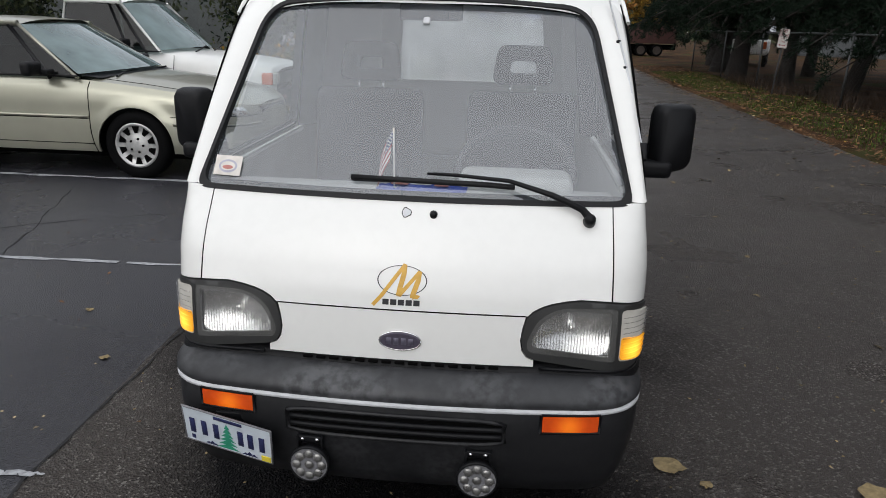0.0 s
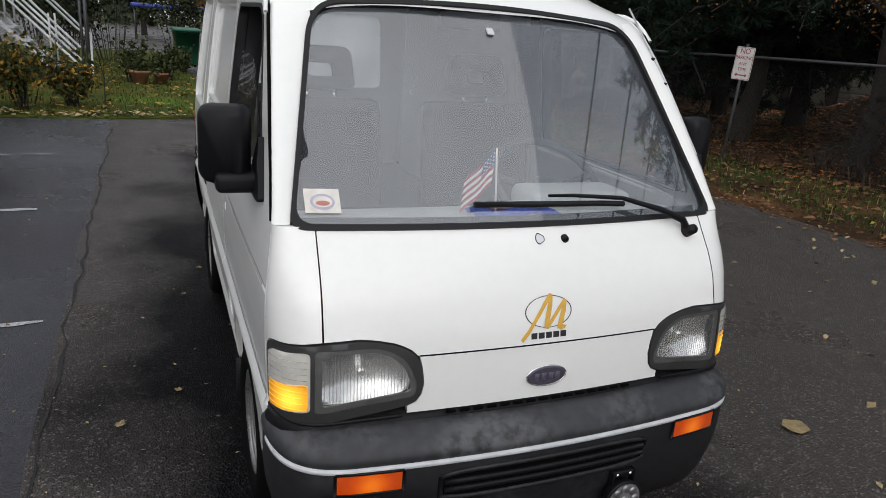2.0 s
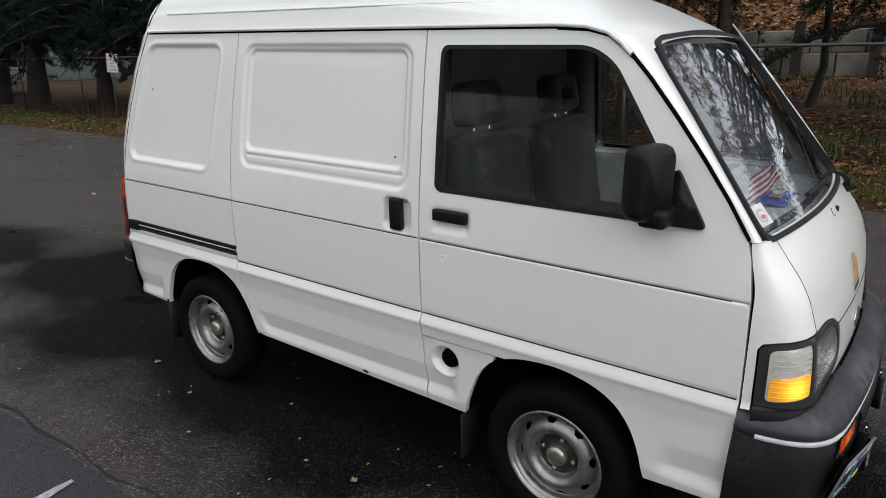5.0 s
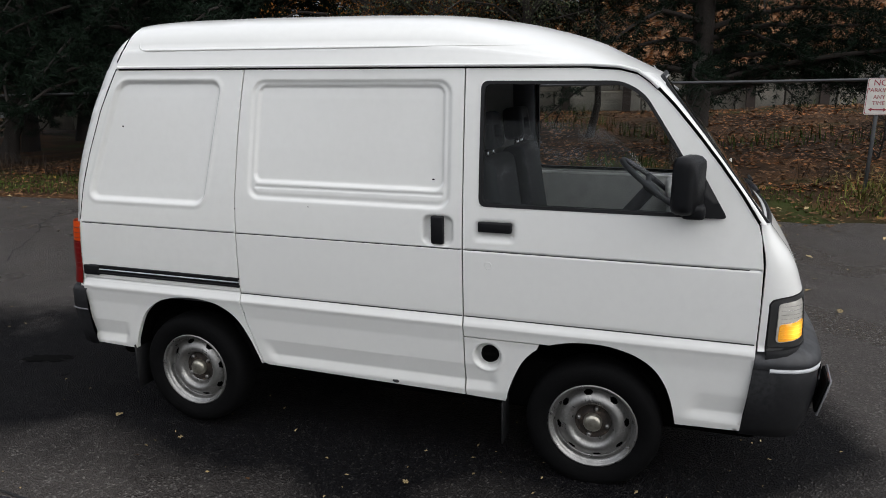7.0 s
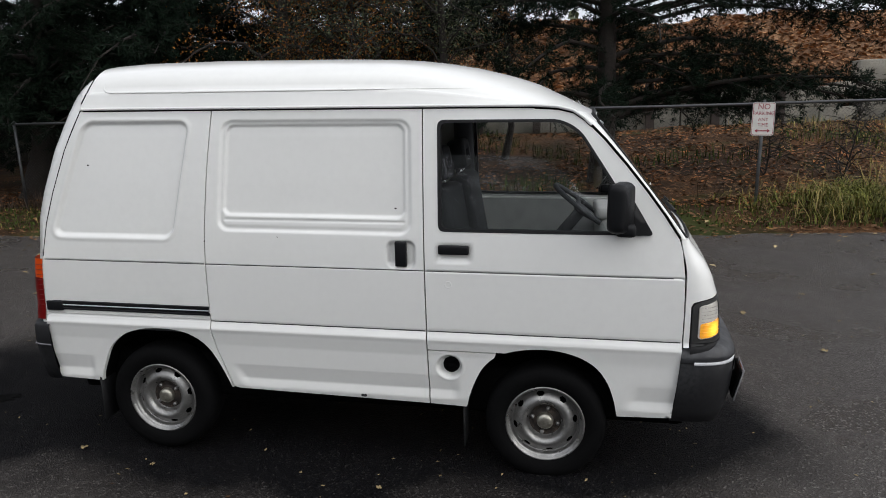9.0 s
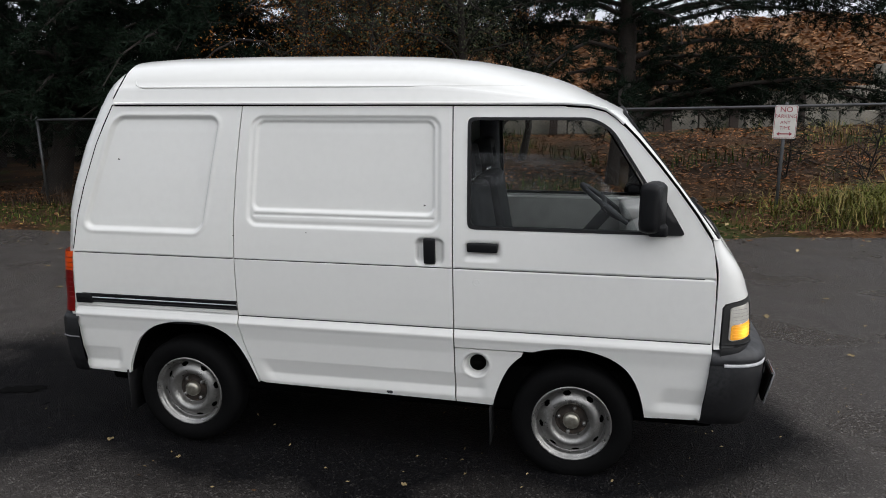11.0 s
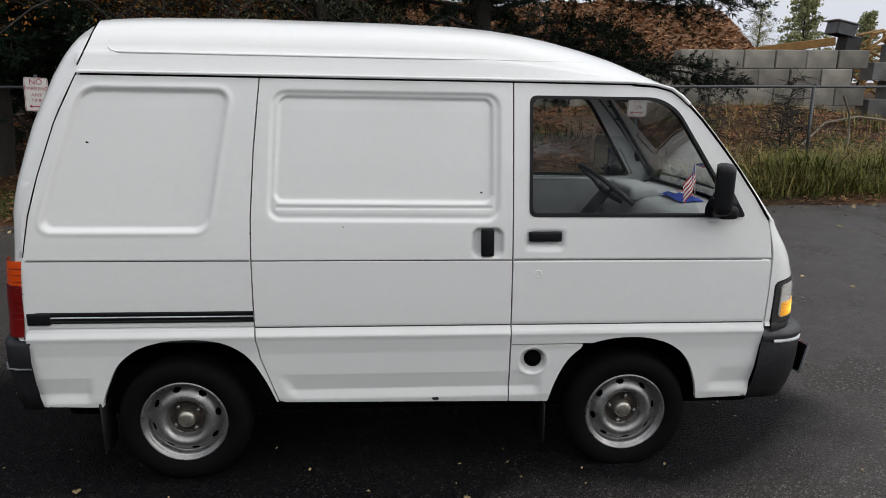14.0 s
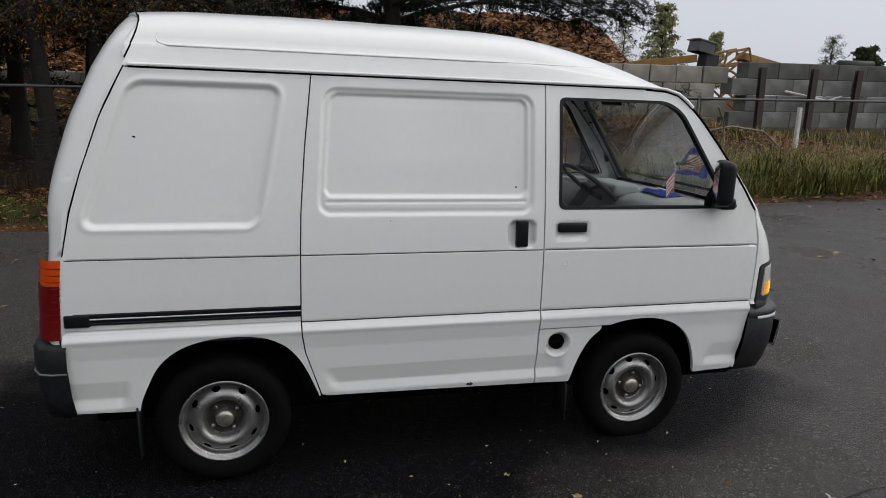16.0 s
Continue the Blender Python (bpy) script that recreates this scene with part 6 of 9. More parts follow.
near_edge = lambda x, y: x < edge_x(y) and rng.uniform() < 0.12 + 0.9 * math.exp(-(edge_x(y) - x) / 0.5)
leaves("road_edge_leaves", strewn(700, 1.5, 5.5, -10, 30, near_edge), 0.032, M_LEAF_PALE, "pale leaf scraps on the road's edge")
band = lambda x, y: abs(x - edge_x(y)) < 0.42 * rng.uniform() ** 0.7
leaves("verge_edge_leaves", strewn(2600, 4.5, 6.0, -14, 30, band, 0.012), 0.026, M_LEAF_BROWN, "rust-brown leaves drifted along the road edge")
leaves("road_litter", strewn(3000, -2.6, 5.2, -6, 18, None), 0.0085, M_LEAF_PALE, "small pale leaf scraps on the asphalt")
leaves("lot_litter", strewn(320, -7, -0.9, -3, 10, None, 0.008), 0.014, M_LEAF_BROWN, "small brown leaf scraps on the wet lot")
leaves("bank_leaves", strewn(20000, 7.0, 16.8, -14, 14, None, 0.02), 0.05, M_LEAF_BROWN, "brown leaves covering the bank")
leaves("rusty_bank_leaves", strewn(15000, 7.0, 16.8, -13, 13, lambda x, y: noise.noise((x * 0.35, y * 0.35, 8)) > -0.15), 0.05, M_LEAF_RED, "rust-coloured leaves covering the bank")
tall = lambda x, y: x > edge_x(y) + 0.45 and rng.uniform() < smooth((-0.9 - y) / 2.2)
pl = strewn(9000, 5.6, 7.5, -16, -0.9, tall)
blades("tall_grass", pl, [(0.20 + 0.36 * smooth((-1.4 - p[1]) / 3.2)) * (0.8 + 0.8 * noise.noise((p[0] * 1.6, p[1] * 1.3, 3))) for p in pl], 0.009, M_GRASS_TALL, "tall green weed grass along the fence", 1.7)
pl = strewn(4200, 5.8, 8.0, -16, -0.8, tall)
blades("tall_dry_grass", pl, [(0.22 + 0.36 * smooth((-1.4 - p[1]) / 3.2)) * (0.85 + 0.9 * noise.noise((p[0] * 1.2, p[1] * 1.5, 7))) for p in pl], 0.006, M_GRASS_DRY, "tall dry yellow grass along the fence", 1.7)
pl = strewn(2600, 8.0, 16.5, -18, -3, lambda x, y: rng.uniform() < smooth((-2.5 - y) / 3))
blades("bank_weeds", pl, 0.26, 0.009, M_GRASS_DRY, "yellowing weeds on the bank", 0.8)
pl = strewn(1500, 8.0, 16.5, -18, 6, lambda x, y: noise.noise((x * 0.5, y * 0.5, 2)) > 0.25)
blades("bank_grass", pl, 0.28, 0.010, M_GRASS, "green grass tufts on the bank", 0.8)
pl = strewn(3000, 6.95, 8.6, -1.5, 22, lambda x, y: noise.noise((x * 0.7, y * 0.6, 12)) > -0.1 and rng.uniform() < 0.10 + 0.9 * smooth((y - 4.5) / 2.5))
blades("dead_brush", pl, 0.36, 0.005, M_BRUSH, "dark dead brush and vines along the fence", 1.1, "brush")
# single large leaves on the road
for x, y, s, a in ((1.59, 0.82, 0.075, 20), (0.91, 0.90, 0.07, -10), (1.02, 0.80, 0.03, 50), (0.55, 0.62, 0.025, 80), (-0.83, 1.79, 0.018, 0), (-0.66, 3.34, 0.022, 30), (-0.77, 2.9, 0.016, 10), (-1.04, 1.57, 0.025, 60), (-1.52, 1.40, 0.03, 15), (3.0, 3.73, 0.03, 40), (2.45, -0.9, 0.03, 70), (1.1, -0.62, 0.03, 0), (-1.9, 1.9, 0.03, 0)):
    bm = bmesh.new()
    ring = []
    for k in range(15):
        an = 2 * math.pi * k / 15
        r = s * (0.62 + 0.38 * abs(math.cos(an * 2.5)) * (1 if math.cos(an) > -0.6 else 0.5))
        ring.append(bm.verts.new((r * math.cos(an), 0.8 * r * math.sin(an), 0.002 + 0.010 * random.random())))
    c = bm.verts.new((0, 0, 0.007))
    for k in range(15):
        bm.faces.new((ring[k], ring[(k + 1) % 15], c))
    solo("fallen_leaf", bm, M_LEAF_PALE, "pale yellow maple leaf lying on the asphalt", "leaf", pose(x, y, 0.005, 0, 0, a), group="fallen leaves", smooth=False)

# ---- fence, signs, walls, heap and trees behind the road ----
M_GALV = material("galvanised_steel", (0.085, 0.088, 0.092), 0.5, metal=0.6, vary=0.35, scale=9, fine=0.2, fine_scale=80)
M_WIRE = material("fence_wire", (0.030, 0.030, 0.029), 0.6, metal=0.2, vary=0.3, scale=9)
M_SIGN = material("sign_white", (0.62, 0.61, 0.57), 0.5, vary=0.15, scale=9)
M_SIGN_RED = material("sign_red", (0.30, 0.03, 0.05), 0.5, vary=0.2, scale=30)
M_BLOCK = material("concrete_block", (0.30, 0.283, 0.242), 0.9, spec=0.2, vary=0.55, scale=1.7, fine=0.35, fine_scale=40, bump=0.5, bump_scale=25, per_object=0.32, alt=(0.16, 0.155, 0.14))
M_BLOCK_DARK = material("stained_concrete_block", (0.255, 0.255, 0.245), 0.9, spec=0.2, vary=0.6, scale=1.6, fine=0.35, fine_scale=40, bump=0.5, bump_scale=25, per_object=0.3, alt=(0.12, 0.117, 0.11))
M_BLOCK_TOP = material("mossy_wet_block", (0.10, 0.10, 0.092), 0.9, vary=0.5, scale=1.8, fine=0.35, fine_scale=40, bump=0.5, bump_scale=25, per_object=0.3, alt=(0.05, 0.048, 0.043))
M_PILE = material("rusty_steel_post", (0.045, 0.032, 0.026), 0.8, vary=0.4, scale=6, fine=0.3, fine_scale=60)
M_CHIPS = material("wood_chips", (0.20, 0.095, 0.042), 0.95, vary=0.5, scale=1.4, alt=(0.30, 0.17, 0.085), fine=0.6, fine_scale=16, bump=1.0, bump_scale=12)
M_BARK = material("pine_bark", (0.026, 0.020, 0.016), 0.95, vary=0.45, scale=7, fine=0.5, fine_scale=45, bump=1.0, bump_scale=30)
M_NEEDLE = material("pine_needles", (0.0075, 0.0150, 0.0085), 0.8, per_island=0.55, spec=0.12)
M_NEEDLE_OLIVE = material("olive_needles", (0.045, 0.055, 0.022), 0.75, per_island=0.5)
M_LEAVES_AUTUMN = leaf_material("autumn_leaves", (0.26, 0.105, 0.018), 0.5)
M_LEAVES_GREEN = leaf_material("shrub_leaves", (0.045, 0.058, 0.018), 0.6)
M_LEAVES_GOLD = leaf_material("golden_shrub_leaves", (0.26, 0.15, 0.02), 0.6)
M_LEAVES_POPLAR = leaf_material("poplar_leaves", (0.30, 0.31, 0.15), 0.4)
M_YELLOW = material("machine_yellow", (0.27, 0.14, 0.025), 0.6, vary=0.45, scale=5, fine=0.3, fine_scale=40)
M_MACHINE_DARK = material("machine_black", (0.02, 0.02, 0.02), 0.7, vary=0.3, scale=5)


def chain_fence(name, p, q, height, label, step=0.062, posts=3.0, rail=True, spots=()):
    """Chain-link fence from p to q: posts, top rail and crossing wires."""
    p, q = Vector((*p, 0)), Vector((*q, 0))
    along = (q - p).normalized()
    length = (q - p).length
    root = thing(name, label, "fence", pose(p.x, p.y, 0, 0, 0, math.degrees(math.atan2(along.y, along.x))))
    at = lambda u: bank(*(p + along * u).xy) if p.x > 5 else 0.0
    top = lambda u: height
    n = int(length / posts)
    for u in spots or [k * length / n for k in range(n + 1)]:
        bm = tube(bmesh.new(), (u, 0, at(u) - 0.1), (u + random.uniform(-0.03, 0.03), 0, top(u) + 0.02), 0.025, seg=12)
        bmesh.ops.create_uvsphere(bm, u_segments=10, v_segments=6, radius=0.028, matrix=Matrix.Translation((u, 0, top(u) + 0.02)))
        part("post", bm, M_GALV, root)
    if rail:
        bm = sweep(bmesh.new(), [(u, -0.005, top(u) - 0.01 + 0.004 * math.sin(u * 1.3)) for u in np.linspace(0, length, int(length) + 2)], 0.021, 8)
        part("top_rail", bm, M_GALV, root)
    verts, faces = [], []
    r = 0.0011
    for sgn in (-1, 1):
        u = -height
        while u < length + height:
            a, b = (u, u + height) if sgn > 0 else (u + height, u)
            t0, t1 = 0.0, 1.0
            ua, ub = a, b
            if min(a, b) < 0 or max(a, b) > length:
                lo, hi = (0 - a) / (b - a), (length - a) / (b - a)
                t0, t1 = max(0, min(lo, hi)), min(1, max(lo, hi))
            if t1 - t0 > 0.02:
                ua, ub = a + (b - a) * t0, a + (b - a) * t1
                za, zb = at(ua) + 0.03 + (height - at(ua) - 0.05) * t0, at(ub) + 0.03 + (height - at(ub) - 0.05) * t1
                o = len(verts)
                y = 0.028 + 0.002 * sgn
                verts += [(ua - r, y, za), (ua + r, y, za), (ua, y + 2 * r, za), (ub - r, y, zb), (ub + r, y, zb), (ub, y + 2 * r, zb)]
                faces += [(o, o + 1, o + 4, o + 3), (o + 1, o + 2, o + 5, o + 4), (o + 2, o, o + 3, o + 5)]
            u += step
    ob = part("wire_mesh", fast_mesh("wire_mesh", verts, faces, M_WIRE), None, root)
    ob["kind"] = "stuff"
    return root


chain_fence("road_fence", (7.25, 27.0), (7.25, -27.0), 1.52, "grey chain-link fence with steel posts along the road", spots=[27.0 - y for y in (26.9, 23.0, 19.5, 14.2, 10.5, 4.05, -4.6, -10.6, -16.6, -22.6, -26.9)])


def road_sign(x, y, z, lean_x, lean_y, turn):
    root = thing("parking_sign", "white no-parking sign with red letters on steel post", "sign", pose(x, y, z, lean_x, lean_y, turn), group="no-parking signs")
    bm = box(bmesh.new(), (0, 0.016, 0.72), (0.045, 0.02, 1.75), bevel=0.006, seg=1)
    part("post", bm, M_GALV, root)
    outline = rounded([(-0.15, 1.10), (0.15, 1.10), (0.15, 1.555), (-0.15, 1.555)], 0.03)
    plate_ = part("plate", patch(outline, lambda u, v, d: Vector((u, d, v)), 0.2, depth=0.003, flip=False), M_SIGN, root, smooth=False)
    rim = [outline[i] for i in range(len(outline))]
    bm = bmesh.new()
    a = [bm.verts.new((u * 0.955, -0.0015, 1.3275 + (v - 1.3275) * 0.97)) for u, v in rim]
    b = [bm.verts.new((u * 0.915, -0.0015, 1.3275 + (v - 1.3275) * 0.945)) for u, v in rim]
    for k in range(len(a)):
        j = (k + 1) % len(a)
        bm.faces.new((a[k], a[j], b[j], b[k]))
    part("border", bm, M_SIGN_RED, plate_, smooth=False)
    for word, zz, s in (("NO", 1.495, 0.105), ("PARKING", 1.405, 0.070), ("ANY", 1.320, 0.066), ("TIME", 1.245, 0.066)):
        me = lettering(word, s, M_SIGN_RED)
        me.transform(Matrix.Translation((0, -0.002, zz)))
        part("lettering", me, None, plate_)
    bm = bmesh.new()
    for s in (-1, 1):
        vs = [bm.verts.new(v) for v in ((s * 0.105, -0.002, 1.165), (s * 0.065, -0.002, 1.190), (s * 0.065, -0.002, 1.140))]
        bm.faces.new(vs if s < 0 else vs[::-1])
    box(bm, (0, -0.002, 1.165), (0.14, 0.001, 0.016))
    part("arrow", bm, M_SIGN_RED, plate_, smooth=False)
    return root


road_sign(7.02, -1.66, -0.03, 0, 1.5, -90)
road_sign(6.95, 6.94, 0.09, 0, 2.5, -80)
road_sign(6.92, 17.3, 0.05, 0, 4, -62)


def block_mesh(length):
    bm = box(bmesh.new(), (0, 0, 0), (0.60, length - 0.03, 0.54), bevel=0.03, seg=2)
    return finish(bm, "block", M_BLOCK, False)


def block_wall(name, y0, y1, x, rows, base, mat, label, length=1.45, top=None):
    """Stacked concrete blocks, course by course, with staggered joints."""
    root = thing(name, label, "retaining wall", pose(x, 0, 0), kind="structure")
    me = block_mesh(length)
    me.materials[0] = mat
    cap = me.copy()
    cap.materials[0] = top or mat
    for r in range(rows):
        y = y0 - (length / 2 if r % 2 else 0) + length / 2
        while y < y1:
            ob = part("block", cap if r == rows - 1 else me, None, root)
            ob.matrix_basis = pose(random.uniform(-0.03, 0.03) + 0.03 * r, y, base + 0.55 * r + 0.27, random.uniform(-0.5, 0.5), 0, random.uniform(-1, 1))
            y += length
    return root


block_wall("retaining_wall", -6.3, 24, 17.3, 3, 0.20, M_BLOCK, "stacked grey concrete blocks behind rusty steel posts", 1.2)
block_wall("high_retaining_wall", -12.0, -6.5, 17.3, 4, 0.30, M_BLOCK, "four courses of stacked grey concrete blocks", 0.98)
block_wall("far_retaining_wall", -34, -13.1, 17.5, 4, 0.50, M_BLOCK_DARK, "stained dark concrete block wall behind steel posts", 1.25, M_BLOCK_TOP)
me_post = finish(box(box(box(bmesh.new(), (0, 0, 0), (0.02, 0.22, 2.6), bevel=0.003, seg=1), (0.14, 0, 0), (0.02, 0.22, 2.6), bevel=0.003, seg=1), (0.07, 0, 0), (0.13, 0.02, 2.6)), "steel_post", M_PILE, False)
for y in list(np.arange(-4.6, 20, 1.62)) + list(np.arange(-33.2, -13.5, 1.95)):
    ob = solo("steel_post", me_post, None, "rusty steel post holding the block wall", "post", pose(16.78, float(y) + random.uniform(-0.1, 0.1), 0.75 if y > -13 else 1.2, random.uniform(-2.5, 2.5), random.uniform(-2, 1), 0), group="wall posts")


def heap_height(x, y):
    side = smooth((y + 12.1) / 2.6) * smooth((19 - y) / 8)
    rise = smooth((x - 17.4) / 5.0)
    crest = 2.65 + 0.35 * wobble(0, y, 0.25)
    return 1.6 * smooth((y + 13.2) / 1.8) + side * rise * crest + 0.16 * wobble(x, y, 0.9) + 0.09 * wobble(x, y, 2.3)


gx, gy = np.linspace(17.5, 36, 60), np.linspace(-13.4, 26, 130)
vt = [(x, y, heap_height(x, y)) for y in gy for x in gx]
fc = [(j * 60 + i, j * 60 + i + 1, (j + 1) * 60 + i + 1, (j + 1) * 60 + i) for j in range(129) for i in range(59)]
solo("debris_mound", fast_mesh("debris_mound", vt, fc, M_CHIPS, True), None, "large heap of orange-brown wood chips behind the wall", "heap")
M_CHIP_BITS = leaf_material("loose_wood_chips", (0.32, 0.165, 0.075), 0.75)
pl = [(x, y, heap_height(x, y) + 0.03) for x, y in zip(rng.uniform(17.6, 25, 38000), rng.uniform(-13, 20, 38000))]
leaves("loose_chips", pl, 0.085, M_CHIP_BITS, "loose wood chips lying on the heap", 0.5, category="wood chips")
# leaf heap in front of the wall
gx, gy = np.linspace(11.5, 17.1, 26), np.linspace(4.2, 16, 44)
vt = [(x, y, bank(x, y) - 0.05 + 1.05 * smooth((x - 12) / 4.5) * math.exp(-((y - 9.2) / 3.2) ** 2) + 0.06 * wobble(x, y, 1.9)) for y in gy for x in gx]
fc = [(j * 26 + i, j * 26 + i + 1, (j + 1) * 26 + i + 1, (j + 1) * 26 + i) for j in range(43) for i in range(25)]
solo("mulch_mound", fast_mesh("mulch_mound", vt, fc, M_LAND, True), None, "pile of rusty leaves against the block wall", "heap")

mulch = [(x, y, bank(x, y) - 0.03 + 1.05 * smooth((x - 12) / 4.5) * math.exp(-((y - 9.2) / 3.2) ** 2) + 0.06 * wobble(x, y, 1.9)) for x, y in zip(rng.uniform(11.8, 17.0, 5000), rng.uniform(4.6, 15.5, 5000))]
leaves("mulch_leaves", mulch, 0.05, M_LEAF_RED, "rusty leaves lying on the leaf pile", 0.5)

# yellow conveyor machine behind the gap in the wall
mach = thing("conveyor_machine", "yellow and black conveyor machine behind the block wall", "machine", pose(22, -15.0, 0))
part("chute", box(bmesh.new(), (0, 0, 0), (0.6, 0.62, 2.2), pose(0, -0.02, 2.1, 7, 0, 0), bevel=0.04, seg=1), M_MACHINE_DARK, mach, smooth=False)
hop = pose(0, 0.25, 3.42, 12, 0, 0)
for c, sz in (((0, 0.36, 0), (0.7, 0.05, 0.42)), ((0, -0.36, 0), (0.7, 0.05, 0.42)), ((-0.35, 0, 0), (0.05, 0.72, 0.42)), ((0.35, 0, 0), (0.05, 0.72, 0.42))):
    part("hopper_side", box(bmesh.new(), c, sz, hop, 0.006, 1), M_GALV, mach, smooth=False)
part("hopper_rim", box(bmesh.new(), (0, 0.02, 0.24), (0.86, 0.92, 0.05), hop, 0.01, 1), M_BLOCK_DARK, mach, smooth=False)
for a, b, w in (((0, 0.5, 3.0), (0.6, 3.6, 2.62), 0.30), ((0, -1.6, 3.15), (0.5, -4.6, 2.66), 0.30)):
    d = Vector(b) - Vector(a)
    bm = box(bmesh.new(), (0, 0, 0), (0.5, w, d.length), Matrix.Translation((Vector(a) + Vector(b)) / 2) @ d.to_track_quat("Z", "Y").to_matrix().to_4x4(), 0.02, 1)
    part("boom", bm, M_YELLOW, mach, smooth=False)
bm = bmesh.new()
nodes_ = [(0, -0.6, 1.0), (0, -1.9, 1.0), (0, -0.6, 1.9), (0, -1.9, 2.1), (0, -0.6, 2.7), (0, -1.9, 2.9), (0, -0.7, 3.25), (0, -1.7, 3.45)]
for dx in (-0.4, 0.4):
    bm = bmesh.new()
    for a, b in ((0, 2), (2, 4), (4, 6), (1, 3), (3, 5), (5, 7), (0, 3), (2, 5), (4, 7), (2, 3), (4, 5), (6, 7), (1, 2), (3, 4)):
        tube(bm, Vector(nodes_[a]) + Vector((dx, 0, 0)), Vector(nodes_[b]) + Vector((dx, 0, 0)), 0.05, seg=6)
    part("lattice", bm, M_YELLOW, mach, smooth=False)
bm = bmesh.new()
box(bm, (0, -7.4, 2.85), (0.8, 2.2, 0.14), bevel=0.02, seg=1)
tube(bm, (0, -6.6, 2.98), (0, -8.4, 3.0), 0.16, seg=12)
part("roller", bm, M_MACHINE_DARK, mach)
bm = sweep(bmesh.new(), [(-4.9, 0.2, 1.75), (-4.9, -1.6, 1.45), (-4.9, -2.2, 1.6)], 0.04, 8)
part("white_pipe", bm, M_SIGN, mach)
# overhead cables along the road
M_CABLE = material("black_cable", (0.01, 0.01, 0.01), 0.7)
for k, xc in enumerate((5.2, 6.3, 7.3, 8.6)):
    bm = sweep(bmesh.new(), [(xc, y, 7.0 + 0.0009 * (y - 2) ** 2) for y in np.linspace(-30, 36, 23)], 0.022, 6)
    solo("overhead_cable", bm, M_CABLE, "thin black overhead cable along the road", "cable", group="overhead cables")
# hose and stake in the weeds
M_HOSE = material("faded_beige_hose", (0.20, 0.175, 0.125), 0.7, vary=0.3, scale=9, fine=0.2, fine_scale=60)
bm = sweep(bmesh.new(), [(9.0, -5.6, 0.45), (9.0, -6.0, 0.85), (9.1, -6.7, 0.95), (9.1, -7.5, 0.85), (9.0, -7.9, 0.5)], 0.020, 8)
solo("old_hose", bm, M_HOSE, "pale bent hose lying in the weeds", "hose")
bm = sweep(bmesh.new(), [(9.0, -6.5, 0.45), (9.0, -6.45, 1.0), (8.95, -6.25, 1.35)], 0.020, 8)
solo("bent_stem", bm, M_HOSE, "pale bent dead stem by the fence", "plant")
bm = box(bmesh.new(), (10.5, -9.6, 0.85), (0.09, 0.09, 0.95), bevel=0.01, seg=1)
solo("white_stake", bm, M_SIGN, "white stake standing in the weeds", "stake", smooth=False)


# ---- trees ----
def needles_mesh(name, pos, direc, length, mat, per=12, width=0.0065, spread=0.75):
    """Tufts of thin needles; pos and direc give each tuft."""
    n = len(pos)
    p = np.repeat(np.asarray(pos, dtype=float), per, 0)
    d = np.repeat(np.asarray(direc, dtype=float), per, 0)
    j = rng.normal(0, spread, (n * per, 3))
    d = d + j
    d /= np.linalg.norm(d, axis=1)[:, None] + 1e-9
    s = np.cross(d, rng.normal(0, 1, (n * per, 3)))
    s /= np.linalg.norm(s, axis=1)[:, None] + 1e-9
    ln = (length * rng.uniform(0.6, 1.25, n * per))[:, None]
    base = p + j * 0.02
    vt = np.stack([base - s * width, base + s * width, base + d * ln], 1).reshape(-1, 3)
    fc = np.arange(n * per * 3).reshape(-1, 3)
    return fast_mesh(name, vt, fc, mat)


def leaf_cloud(name, pos, size, mat):
    """Many small leaves at pos, each a bent diamond turned at random."""
    n = len(pos)
    p = np.asarray(pos, dtype=float)
    u = rng.normal(0, 1, (n, 3))
    u /= np.linalg.norm(u, axis=1)[:, None]
    v = np.cross(u, rng.normal(0, 1, (n, 3)))
    v /= np.linalg.norm(v, axis=1)[:, None] + 1e-9
    s = (size * rng.uniform(0.5, 1.4, n))[:, None]
    vt = np.stack([p - u * s, p + v * s * 0.5, p + u * s, p - v * s * 0.5], 1).reshape(-1, 3)
    o = np.arange(n)[:, None] * 4
    return fast_mesh(name, vt, np.concatenate([o + [0, 1, 2], o + [0, 2, 3]], 0), mat)


